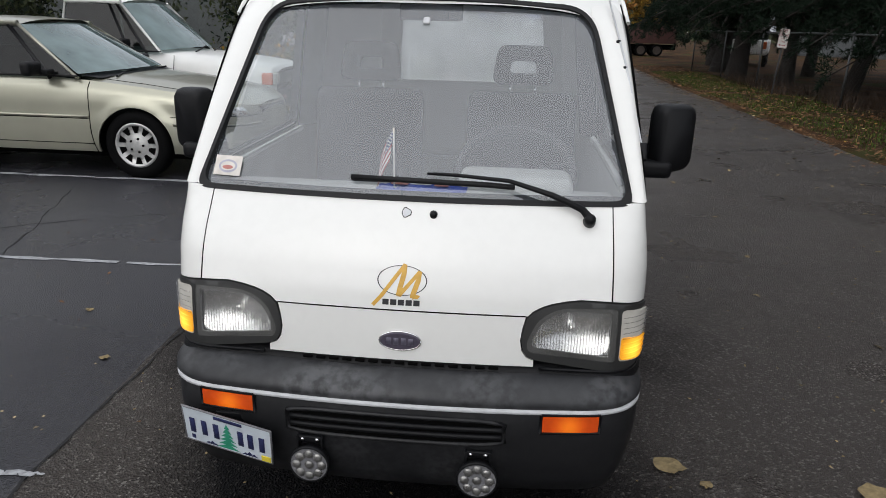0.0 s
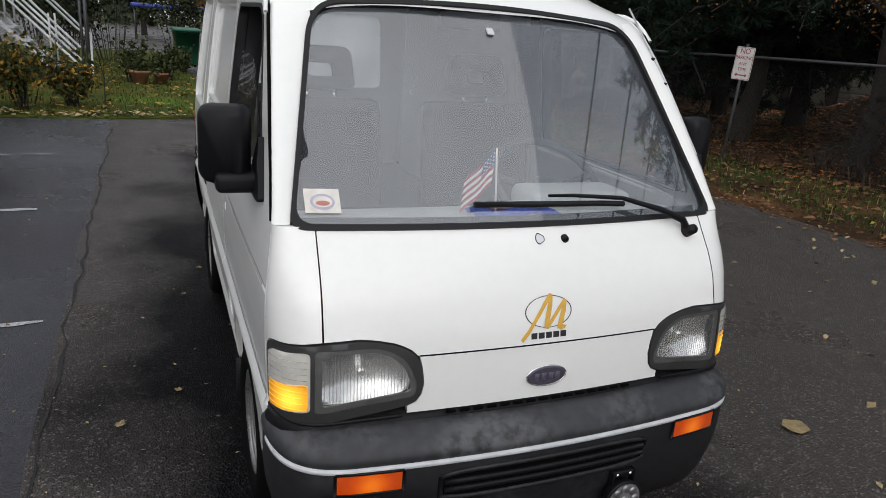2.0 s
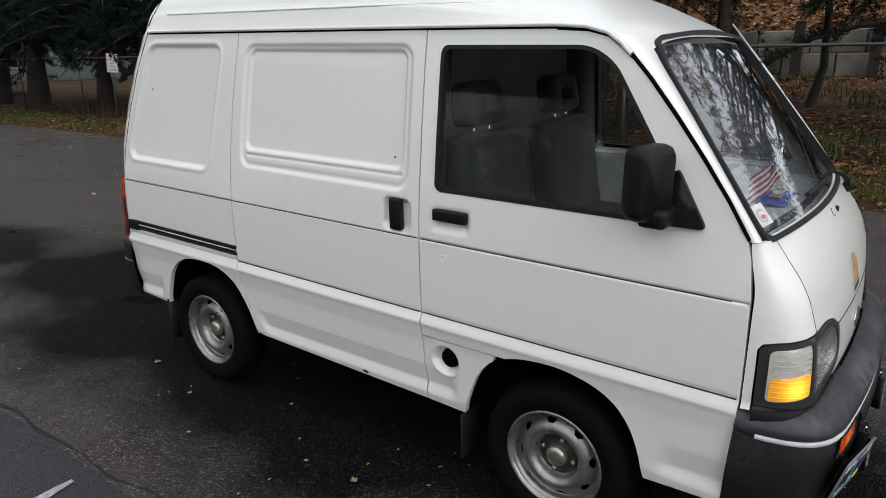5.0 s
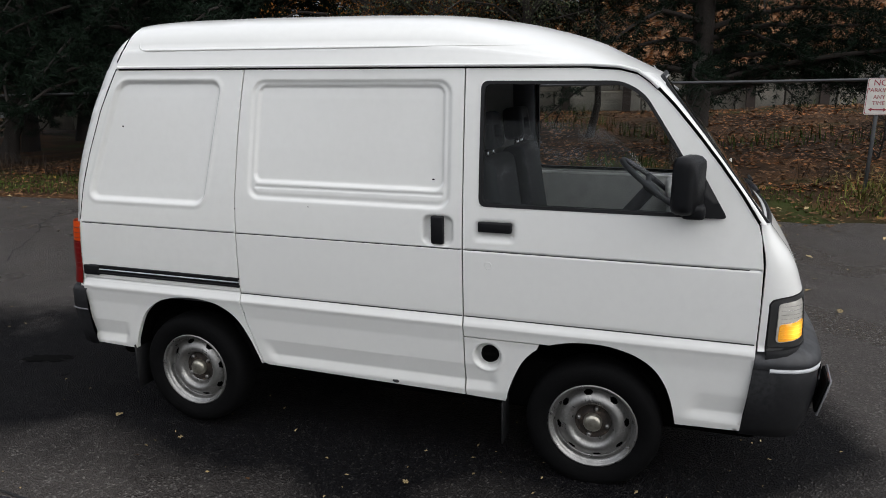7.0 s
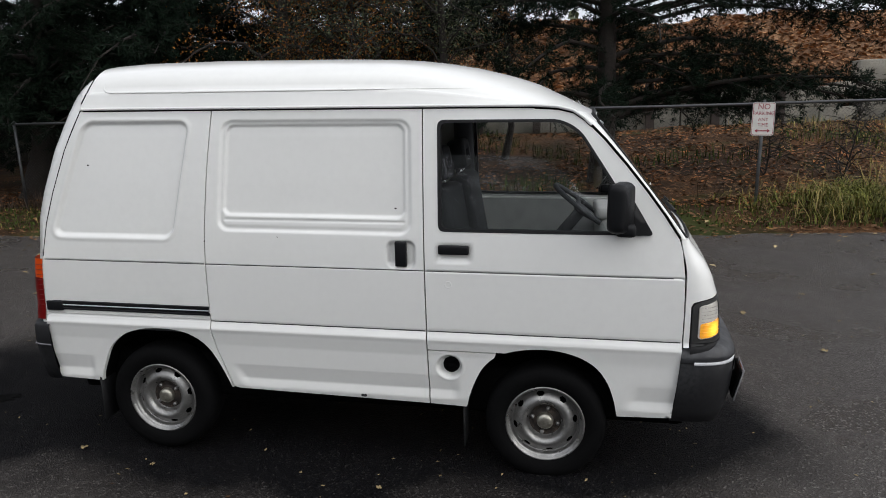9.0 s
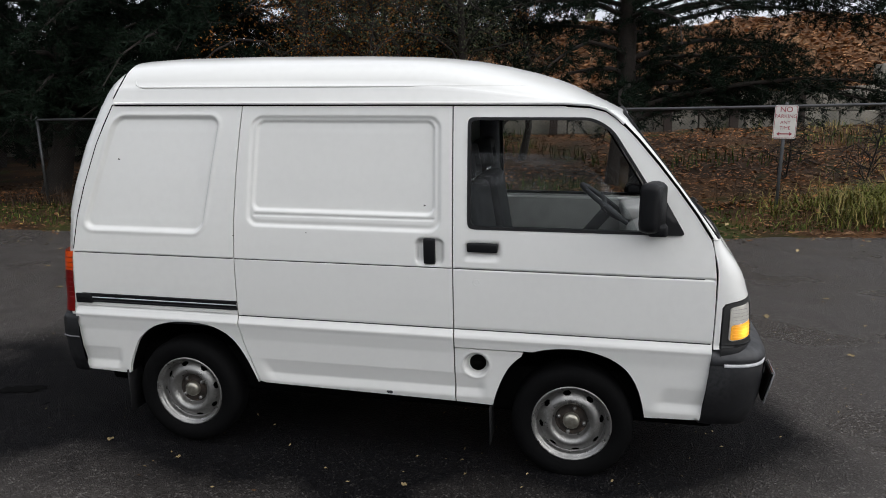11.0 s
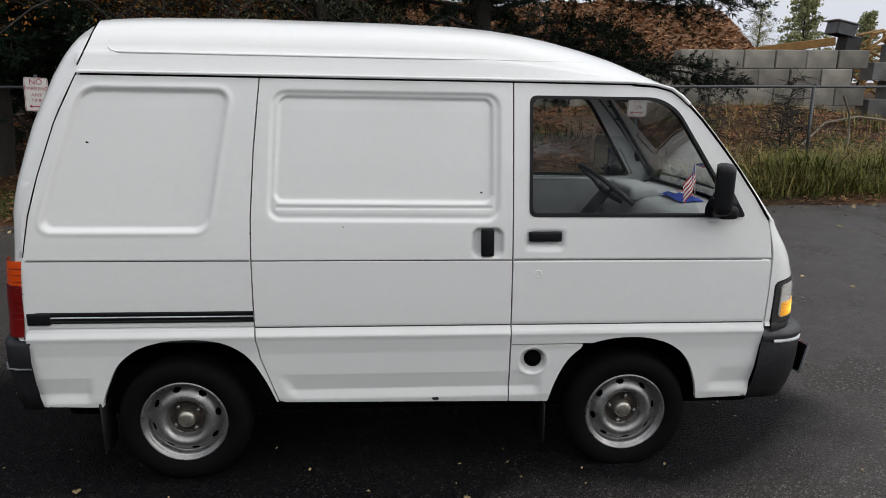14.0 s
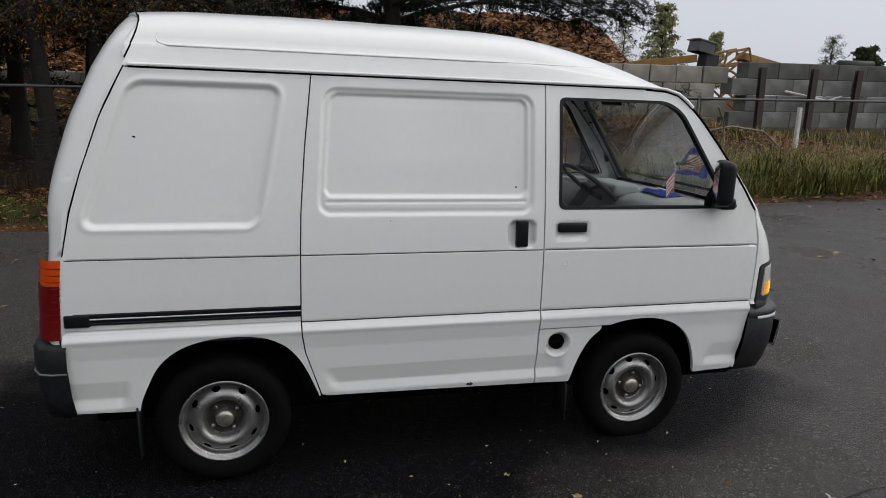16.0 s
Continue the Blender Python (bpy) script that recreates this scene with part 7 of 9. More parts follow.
def tree(name, x, y, height, r0, low, reach, seed, label, kind="pine", lean=(0, 0), limbs=46, tufts=5, droop=0.25, bias=(0, 0), mat=None, leaf=0.05, bark=None, group="trees by the road", needle=0.0065, long_limbs=()):
    """A tapered trunk, limbs that fork, and a crown of needle tufts or leaves."""
    rd = random.Random(seed)
    z0 = bank(x, y) - 0.1
    root = thing(name, label, "tree", pose(x, y, z0), group=group)
    path = []
    for k in range(9):
        t = k / 8
        path.append(Vector((lean[0] * t + 0.12 * math.sin(3 * t + seed), lean[1] * t + 0.10 * math.cos(2.3 * t + seed) - 0.1, height * t)))
    path[0] = Vector((0, 0, 0))
    rad = [r0 * 1.25] + [r0 * (1 - 0.86 * k / 8) for k in range(1, 9)]
    part("trunk", sweep(bmesh.new(), path, rad, 9), bark or M_BARK, root)

    def on_trunk(h):
        u = max(0, min(0.999, h / height)) * 8
        k = int(u)
        return path[k].lerp(path[k + 1], u - k), rad[k] + (rad[k + 1] - rad[k]) * (u - k)

    bm = bmesh.new()
    pos, dirs = [], []
    for i in range(limbs + len(long_limbs)):
        t = (i + rd.random()) / limbs
        h = low + (height * 0.98 - low) * (t ** 1.6 if kind == "pine" else t)
        o, rr = on_trunk(h)
        a = i * 2.4 + rd.uniform(-0.5, 0.5)
        out = Vector((math.cos(a), math.sin(a), 0)) + Vector((*bias, 0)) * 0.6
        ln = reach * (1 - 0.75 * t ** 1.3) * rd.uniform(0.55, 1.1) * (0.6 + 0.5 * min(1.5, out.length))
        sag = droop
        if i >= limbs:
            # single limbs that reach far out
            h, a, ln, sag = long_limbs[i - limbs]
            o, rr = on_trunk(h)
            out = Vector((math.cos(a), math.sin(a), 0))
        out.normalize()
        pts = [o]
        up = 0.35 if kind == "pine" else 0.9
        for k in range(1, 6):
            q = k / 5
            pts.append(o + out * ln * q + Vector((rd.uniform(-0.12, 0.12), rd.uniform(-0.12, 0.12), ln * (up * q - (up + sag) * q * q + (0.25 if kind != "pine" else 0.05) * q) + rd.uniform(-0.05, 0.05))))
        r1 = max(0.012, rr * 0.32)
        sweep(bm, pts, [r1 * (1 - 0.8 * k / 5) for k in range(6)], 5)
        for k in range(1, 6):
            for _ in range(tufts * (3 if i >= limbs else 1)):
                if i >= limbs and k < 3 and rd.random() < 0.6:
                    continue
                q = pts[k - 1].lerp(pts[k], rd.random())
                sd = Vector((rd.uniform(-1, 1), rd.uniform(-1, 1), rd.uniform(-0.7, 0.6)))
                sd = (sd + out * 0.5).normalized()
                tl = rd.uniform(0.15, 0.55) * (0.5 + 0.5 * ln / reach)
                e = q + sd * tl
                sweep(bm, [q, e], [0.006, 0.003], 3)
                for g in range(4):
                    pos.append(q.lerp(e, 0.35 + 0.22 * g))
                    dirs.append(sd)
    ob = part("branchwork", bm, bark or M_BARK, root)
    if kind == "pine":
        part("needles", needles_mesh("needles", pos, dirs, 0.085 if long_limbs else 0.13, mat or M_NEEDLE, width=needle), None, root)
    elif leaf:
        pts = np.repeat(np.array([tuple(p) for p in pos]), 3, 0) + rng.normal(0, 0.13, (len(pos) * 3, 3))
        part("leaves", leaf_cloud("leaves", pts, leaf, mat or M_LEAVES_AUTUMN), None, root)
    return root


# limbs of the pine beside the sign: height, heading, length, droop
REACHING = [(1.25, -1.50, 5.0, 0.0), (1.35, -1.58, 4.2, 0.03), (1.2, -1.44, 3.2, 0.05), (1.4, -1.62, 4.7, 0.02), (1.5, -1.40, 2.4, 0.1), (1.7, -1.52, 2.3, 0.06), (1.9, -1.42, 2.6, 0.06), (2.1, -1.60, 2.7, 0.08), (2.3, -1.48, 2.9, 0.06),
            (2.7, -1.52, 4.0, 0.05), (2.85, -1.62, 4.7, 0.06), (2.9, -1.40, 4.4, 0.05), (3.05, -1.55, 5.0, 0.07), (3.2, -1.47, 4.6, 0.08), (3.3, -1.66, 4.8, 0.08), (3.5, -1.50, 5.0, 0.08), (3.7, -1.58, 4.4, 0.1), (3.9, -1.40, 4.6, 0.1)]
REACHING += [(2.7, 1.3, 2.6, 0.05), (3.0, 1.9, 2.8, 0.06), (3.2, 1.5, 3.2, 0.06), (3.5, 1.1, 3.0, 0.08), (3.7, 1.8, 3.3, 0.08)]
REACHING += [(4.3 + 0.16 * k, 2.4 * k, 3.6 - 0.05 * k, 0.05) for k in range(30)]
PINE = "dark green pine with a brown trunk behind the fence"
for k, (x, y, h, r, low, reach, lean, bias, limbs, tufts, mt) in enumerate((
        (9.6, 0.42, 11.0, 0.20, 1.5, 2.7, (0.1, -0.2), (0.1, 0.0), 40, 7, M_NEEDLE),
        (11.6, 3.9, 8.5, 0.15, 2.4, 2.9, (0.1, 0.2), (0, 0.1), 54, 8, M_NEEDLE),
        (10.9, 6.9, 8.5, 0.15, 2.3, 2.9, (0.1, 0.2), (0, 0.1), 54, 8, M_NEEDLE),
        (8.6, 8.4, 8.5, 0.17, 1.9, 3.0, (0.2, 0.1), (0, 0.1), 60, 8, M_NEEDLE),
        (8.7, 11.6, 9.0, 0.23, 1.7, 3.2, (0.6, -0.8), (0, 0), 60, 8, M_NEEDLE),
        (9.0, 15.3, 9.0, 0.26, 1.9, 3.4, (1.6, -1.4), (0, 0), 60, 8, M_NEEDLE),
        (9.2, 18.3, 9.0, 0.20, 2.0, 3.2, (2.2, -1.6), (0, 0), 56, 8, M_NEEDLE),
        (8.3, 20.2, 9.5, 0.20, 2.1, 3.2, (0.3, -0.2), (-0.2, 0), 56, 8, M_NEEDLE),
        (7.9, 23.6, 10.0, 0.30, 2.2, 3.6, (0.2, 0), (-0.3, 0), 60, 8, M_NEEDLE),
        (8.4, 27.5, 10.0, 0.28, 2.2, 3.6, (0, 0), (-0.3, 0), 56, 8, M_NEEDLE),
        (9.4, 32.0, 10.0, 0.28, 2.2, 3.8, (0, 0), (-0.3, 0), 50, 8, M_NEEDLE),
        (11.5, 40.0, 11.0, 0.28, 2.4, 4.0, (0, 0), (0, 0), 46, 8, M_NEEDLE),
        (13.0, 13.5, 9.0, 0.2, 2.0, 3.4, (0, 0), (0, 0), 50, 8, M_NEEDLE),
        (12.5, 22.0, 10.0, 0.22, 2.4, 3.6, (0, 0), (0, 0), 50, 8, M_NEEDLE),
        (11.8, 10.0, 8.5, 0.2, 1.3, 3.4, (0, 0), (0, 0.2), 64, 8, M_NEEDLE),
        (11.2, 17.0, 9.0, 0.2, 2.0, 3.4, (0, 0), (0, 0), 60, 8, M_NEEDLE),
        (15.0, 19.0, 9.0, 0.2, 1.2, 3.8, (0, 0), (0, 0), 64, 8, M_NEEDLE),
        (11.0, 25.5, 9.5, 0.2, 2.2, 3.8, (0, 0), (0, 0), 60, 8, M_NEEDLE),
        (16.0, 27.0, 10.0, 0.2, 1.4, 4.2, (0, 0), (0, 0), 64, 8, M_NEEDLE))):
    tree("pine_tree", x, y, h, r, low, reach, 11 + k, PINE, "pine", lean, limbs, tufts, 0.32, bias, mt, group="pines by the road", needle=0.0085 if k == 0 else 0.0065 if y < 8 else 0.0115, long_limbs=REACHING if k == 0 else ())
BARE = "thin bare tree with a few brown leaves behind the fence"
for k, (x, y, h, r, lean) in enumerate(((8.25, 3.15, 7.5, 0.09, (0.2, 0.3)), (8.5, 5.95, 8.0, 0.15, (0.1, 0.35)), (8.75, 5.25, 8.0, 0.13, (0.2, -0.15)), (9.0, 4.8, 7.0, 0.07, (0.1, -0.4)), (8.2, 4.45, 7.0, 0.06, (0.3, 0.5)), (9.7, 5.6, 7.5, 0.10, (0.2, -0.5)), (11.5, 7.2, 7.0, 0.09, (0, 0.3)), (12.0, 2.4, 6.5, 0.08, (0, 0.2)))):
    tree("bare_tree", x, y, h, r, 2.0, 1.9, 71 + k, BARE, "leafy", lean, 46, 5, 0.25, (0, 0), M_LEAVES_AUTUMN if k % 2 else M_NEEDLE_OLIVE, 0.022, group="bare trees")
for k, (x, y, s) in enumerate(((8.6, -3.3, 0.9), (9.3, -2.2, 0.8), (8.1, -4.6, 0.8), (9.6, 5.6, 1.0), (8.0, 9.6, 0.9), (9.0, -5.2, 1.0), (7.75, 4.3, 0.9), (7.9, 3.7, 0.75), (8.2, 4.9, 1.0), (7.8, 5.4, 0.8))):
    tree("bare_shrub", x, y, 1.5 * s, 0.02, 0.1, 0.7 * s, 171 + k, "thin leafless brown shrub on the bank", "leafy", (0, 0), 16, 2, -0.1, (0, 0), M_LEAVES_AUTUMN, 0.0, group="bare shrubs")
# far trees beyond the machine
for k, (x, y, h, reach, mt, lf) in enumerate(((55, -33.5, 9.2, 2.6, M_LEAVES_POPLAR, 0.13), (57, -30.6, 8.0, 2.0, M_LEAVES_POPLAR, 0.05), (60, -42.5, 7.6, 1.8, M_LEAVES_POPLAR, 0.11), (58, -55, 7.6, 2.2, M_LEAVES_GREEN, 0.05), (64, -66, 7.0, 3.0, M_LEAVES_GREEN, 0.2), (70, -78, 7.5, 3.2, M_NEEDLE_OLIVE, 0.2))):
    tree("distant_tree", x, y, h, 0.16, 1.5, reach, 131 + k, "distant autumn tree with thin yellow-green leaves", "leafy", (0, 0), 34, 4, 0.0, (0, 0), mt, lf, group="distant trees")

# ---- parked cars ----
M_SEDAN = material("champagne_paint", (0.38, 0.375, 0.30), 0.28, metal=0.6, vary=0.08, scale=3, coat=0.5)
M_PICKUP = material("pickup_white", (0.72, 0.72, 0.70), 0.4, vary=0.08, scale=3, coat=0.3)
M_CAR_GLASS = glass("tinted_car_glass", (0.10, 0.125, 0.125), film=0.01, film_color=(0.4, 0.45, 0.45), mirror=0.5)
# teal film paints the sky's reflection into the parked cars' windscreens
M_CAR_SCREEN = glass("sky_sheen_car_screen", (0.35, 0.42, 0.42), film=0.30, film_color=(0.48, 0.66, 0.66), mirror=1.3)
M_COVER = material("wheel_cover", (0.50, 0.50, 0.49), 0.35, metal=0.5, vary=0.15, scale=20)
M_LAMP_ORANGE = material("orange_lamp", (0.6, 0.12, 0.03), 0.25, coat=0.5)


def car_section(w, zb, zs, zt, crown=0.03, tuck=0.06):
    """Half section points of a car body from sill to the middle of the top."""
    return [(w - tuck, zb), (w - 0.02, zb + 0.04), (w, (zb + zs) / 2), (w, zs), (w - 0.02, zs + (zt - zs) * 0.55), (w - 0.09, zt - 0.01), (w * 0.55, zt + crown * 0.7), (0, zt + crown)]


def car_body(stations, wells):
    """Loft of stations (s, half width, bottom, shoulder, top); lower points near the wheels are lifted into arches."""
    rows = []
    for s, w, zb, zs, zt in stations:
        half = car_section(w, zb, zs, zt)
        fix = []
        for u, v in half:
            for c, r in wells:
                d = abs(s - c)
                if d < r:
                    v = max(v, math.sqrt(r * r - d * d) + 0.30)
            fix.append((u, v))
        rows.append([Vector((s, -u, v)) for u, v in fix] + [Vector((s, u, v)) for u, v in reversed(fix[:-1])])
    return rows


def car_wheel(parent, x, y, side, r, cover, spokes):
    t = part("wheel", lathe(bmesh.new(), [(-0.09, r * 0.66), (-0.10, r * 0.85), (-0.07, r * 0.98), (0, r), (0.06, r * 0.98), (0.09, r * 0.86), (0.085, r * 0.70), (0.07, r * 0.64)], Matrix(), 40), M_TYRE, parent)
    t.matrix_basis = Matrix.Translation((x, y, r)) @ pose(0, 0, 0, 0, 0, 90 * side)
    bm = lathe(bmesh.new(), [(0.072, r * 0.67), (0.084, r * 0.65), (0.084, r * 0.60), (0.066, r * 0.57), (0.060, r * 0.40), (0.075, r * 0.24), (0.082, r * 0.12), (0.083, 0)], Matrix(), 40)
    part("wheel_cover", bm, cover, t)
    if spokes:
        for k in range(spokes):
            a = 2 * math.pi * (k + 0.5) / spokes
            bm = bmesh.new()
            bm.faces.new([bm.verts.new((0.069, rr * r * math.cos(a + da), rr * r * math.sin(a + da))) for rr, da in ((0.57, -0.2), (0.57, 0.2), (0.36, 0.13), (0.36, -0.13))])
            part("cover_slot", bm, M_SEAM, t, smooth=False)
        for k in range(5):
            a = 2 * math.pi * k / 5
            bm = tube(bmesh.new(), (0.07, 0.2 * r * math.cos(a), 0.2 * r * math.sin(a)), (0.086, 0.2 * r * math.cos(a), 0.2 * r * math.sin(a)), 0.012, seg=6)
            part("wheel_nut", bm, M_SEAM, t)


def greenhouse(root, pts_low, pts_high, w_low, w_high, paint, roof_z):
    """Windows and roof: pts along the car, low (belt) and high (roof edge)."""
    # pts_low: s positions of screen foot, front pillar foot, door split, rear foot; pts_high likewise
    a, d = pts_low[0], pts_low[-1]
    b, c = pts_high[0], pts_high[-1]
    zl, zh = roof_z
    bm = bmesh.new()
    grid_loft(bm, [[Vector((a + 0.24 * (1 - u * u), u * w_low * 0.99, zl + 0.02 + 0.03 * (1 - u * u))) for u in np.linspace(-1, 1, 9)], [Vector((b + 0.10 * (1 - u * u), u * w_high * 0.98, zh + 0.02 * (1 - u * u))) for u in np.linspace(-1, 1, 9)]])
    part("windscreen", bm, M_CAR_SCREEN, root)
    bm = bmesh.new()
    grid_loft(bm, [[Vector((d, u * w_low * 0.94, zl)) for u in np.linspace(-1, 1, 5)], [Vector((c, u * w_high * 0.92, zh - 0.01)) for u in np.linspace(-1, 1, 5)]])
    part("rear_window", bm, M_CAR_GLASS, root)
    bm = bmesh.new()
    rows = []
    for t in np.linspace(0, 1, 9):
        s = b + (c - b) * t
        rows.append([Vector((s + 0.10 * (1 - u * u) * (1 - t), u * w_high * (1.0 - 0.03 * abs(2 * t - 1)), zh + 0.05 * (1 - u ** 4) + 0.03 * math.sin(math.pi * t))) for u in np.linspace(-1, 1, 11)])
    grid_loft(bm, rows)
    part("roof", bm, paint, root)
    for side in (-1, 1):
        foot = lambda s, z=zl: Vector((s, side * w_low, z))
        top = lambda s: Vector((s, side * w_high, zh))
        bm = bmesh.new()
        n = len(pts_low)
        for k in range(n - 1):
            bm.faces.new([bm.verts.new(p) for p in (foot(pts_low[k]), foot(pts_low[k + 1]), top(pts_high[min(k + 1, len(pts_high) - 1)]), top(pts_high[min(k, len(pts_high) - 1)]))])
        part("side_glass", bm, M_CAR_GLASS, root, smooth=False)
        for k in range(n):
            bm = sweep(bmesh.new(), [foot(pts_low[k]) + Vector((0, 0, -0.02)), top(pts_high[min(k, len(pts_high) - 1)])], 0.017 if k in (0, n - 1) else 0.02, 6)
            part("pillar", bm, paint if k in (0, n - 1) else M_PLASTIC, root)
        bm = sweep(bmesh.new(), [top(pts_high[0]) + Vector((0, 0, 0.01)), top((pts_high[0] + pts_high[-1]) / 2) + Vector((0, 0, 0.02)), top(pts_high[-1]) + Vector((0, 0, 0.01))], 0.03, 6)
        part("roof_rail", bm, paint, root)
        bm = sweep(bmesh.new(), [foot(pts_low[0]), foot(pts_low[-1])], 0.012, 6)
        part("window_seal", bm, M_RUBBER, root)


# champagne sedan; local x runs from tail to nose
sedan = thing("sedan", "champagne four-door sedan parked on the wet lot", "car", pose(-2.16, 5.82, 0, 0, 0, 0))
PLAN = eased([(0.0, 0.0), (-0.005, 0.25), (-0.03, 0.45), (-0.085, 0.60), (-0.18, 0.70), (-0.33, 0.78), (-0.6, 0.838), (-1.0, 0.868), (-1.5, 0.882), (-2.5, 0.888), (-3.85, 0.868), (-4.4, 0.82), (-4.6, 0.73), (-4.68, 0.5), (-4.7, 0.0)], 8)
PLAN_A = [0.0]
for p, q in zip(PLAN, PLAN[1:]):
    PLAN_A.append(PLAN_A[-1] + math.hypot(q[0] - p[0], q[1] - p[1]))


def along(s_):
    """Length round the plan at which the car's skin is at station s_."""
    return float(np.interp(-s_, [-p[0] for p in PLAN], PLAN_A))


def skin(a, z, out, side):
    """A point of the sedan's flank, out metres outside the sheet."""
    x, y = float(np.interp(a, PLAN_A, [p[0] for p in PLAN])), float(np.interp(a, PLAN_A, [p[1] for p in PLAN]))
    inset = curve([(0.19, 0.050), (0.24, 0.022), (0.30, 0.006), (0.42, 0.0), (0.55, 0.0), (0.60, 0.008), (0.72, 0.014), (0.80, 0.026), (0.88, 0.045), (0.95, 0.064), (1.0, 0.08)], z)
    for c in (-1.09, -3.85):
        r = math.hypot(x - c, z - 0.315)
        inset -= 0.014 * smooth((0.47 - r) / 0.08) * smooth((z - 0.25) / 0.1)
    inset += 0.035 * smooth((z - belt(x) + 0.07) / 0.07)
    nose = smooth((-0.35 - x) / -0.35)
    ux, uy = 0.9 * nose, 1 - 0.55 * nose
    return Vector((x + ux * (out - inset), side * max(0.0, y + uy * (out - inset)), z))


def belt(s_):
    return curve([(-4.7, 0.86), (-4.5, 0.94), (-3.85, 0.975), (-2.0, 0.945), (-1.5, 0.912), (-1.0, 0.865), (-0.6, 0.815), (-0.3, 0.762), (-0.1, 0.715), (0.0, 0.69)], s_)


arch = lambda c, r: [(along(c + r * math.cos(t)), 0.315 + r * math.sin(t)) for t in np.linspace(-0.17, math.pi + 0.17, 26)]
flank = [(0.0, 0.26), (along(-0.45), 0.245)] + arch(-1.09, 0.365) + arch(-3.85, 0.365) + [(along(-4.5), 0.24), (PLAN_A[-1], 0.28), (PLAN_A[-1], 0.86)] + [(along(s_), belt(s_)) for s_ in np.linspace(-4.6, -0.02, 48)] + [(0.0, belt(0.0))]
for sd in (-1, 1):
    part("side_panel", patch(flank, lambda u, v, d, q=sd: skin(u, v, -d, q), 0.035, depth=0.02, flip=sd > 0), M_SEDAN, sedan)
for name_, s0, s1, n_ in (("bonnet", -0.004, -1.52, 26), ("boot_lid", -3.80, -4.69, 18)):
    bm = bmesh.new()
    rows = []
    for s_ in np.linspace(s0, s1, n_):
        e = skin(along(s_), belt(s_), 0, 1)
        w_ = e.y if s_ < -0.05 else max(e.y, 0.30)
        rows.append([Vector((e.x, u * w_, belt(s_) + 0.065 * (1 - abs(u) ** 2.6) * min(1.0, 0.25 + abs(s_ - s0) * 3))) for u in (-1, -0.97, -0.92, -0.85, -0.75, -0.6, -0.3, 0, 0.3, 0.6, 0.75, 0.85, 0.92, 0.97, 1)])
    grid_loft(bm, rows)
    part(name_, bm, M_SEDAN, sedan)
part("underbody", box(bmesh.new(), (-2.35, 0, 0.36), (4.2, 1.50, 0.36), bevel=0.05), M_SEAM, sedan)
greenhouse(sedan, (-1.62, -1.90, -2.70, -3.85), (-2.30, -2.40, -2.72, -3.35), 0.82, 0.60, M_SEDAN, (0.95, 1.40))
for xx in (-1.09, -3.85):
    for sd in (-1, 1):
        car_wheel(sedan, xx, sd * 0.785, sd, 0.325, M_COVER, 10)
for sd in (-1, 1):
    on_skin = lambda pts, out, q=sd: [skin(along(s_), z, out, q) for s_, z in pts]
    lens = rounded([(along(-0.075), 0.612), (along(-0.50), 0.632), (along(-0.545), 0.668), (along(-0.47), 0.712), (along(-0.085), 0.690)], 0.03)
    hl = part("headlamp", patch(lens, lambda u, v, d, q=sd: skin(u, v, 0.007 - d, q), 0.03, depth=0.012, flip=sd > 0), M_REFLECTOR, sedan, "clear headlamp with an orange corner")
    amber = rounded([(along(-0.39), 0.630), (along(-0.50), 0.636), (along(-0.54), 0.668), (along(-0.47), 0.708), (along(-0.40), 0.703)], 0.025)
    part("corner_lamp", patch(amber, lambda u, v, d, q=sd: skin(u, v, 0.011 - d, q), 0.03, depth=0.006, flip=sd > 0), M_LAMP_ORANGE, hl)
    part("lamp_gap", sweep(bmesh.new(), on_skin([(s_, 0.604 + 0.025 * min(1, -s_ / 0.5)) for s_ in np.linspace(-0.03, -0.56, 12)] + [(-0.575, 0.668), (-0.49, 0.722), (-0.3, 0.712), (-0.09, 0.700)], 0.003), 0.0045, 5), M_SEAM, sedan)
    part("bumper_gap", sweep(bmesh.new(), on_skin([(s_, 0.628 - 0.03 * smooth((-0.55 - s_) / 0.18)) for s_ in np.linspace(-0.55, -0.74, 6)], 0.002), 0.004, 5), M_SEAM, sedan)
    part("bonnet_gap", sweep(bmesh.new(), [Vector((p.x, p.y - q_, p.z)) for p, q_ in ((skin(along(s_), belt(s_) + 0.020, 0, sd), sd * 0.09) for s_ in np.linspace(-0.25, -1.45, 16))], 0.0022, 5), M_SEAM, sedan)
    part("lower_chin", sweep(bmesh.new(), on_skin([(s_, 0.30) for s_ in np.linspace(-0.01, -0.62, 14)], 0.002), 0.005, 6), M_SEAM, sedan)
    m = part("mirror", box(bmesh.new(), (-1.95, sd * 1.0, 1.02), (0.10, 0.20, 0.13), bevel=0.04, seg=3), M_PLASTIC, sedan)
    part("mirror_foot", box(bmesh.new(), (-1.90, sd * 0.88, 0.985), (0.12, 0.12, 0.05), bevel=0.015), M_PLASTIC, m)
    part("side_moulding", sweep(bmesh.new(), on_skin([(s_, 0.585) for s_ in np.linspace(-1.53, -3.42, 14)], 0.004), 0.013, 6), M_SEDAN, sedan)
    part("moulding_shadow", sweep(bmesh.new(), on_skin([(s_, 0.567) for s_ in np.linspace(-1.53, -3.42, 14)], 0.002), 0.004, 6), M_SEAM, sedan)
    part("sill_gap", sweep(bmesh.new(), on_skin([(s_, 0.33) for s_ in np.linspace(-1.50, -3.40, 14)], 0.001), 0.004, 6), M_SEAM, sedan)
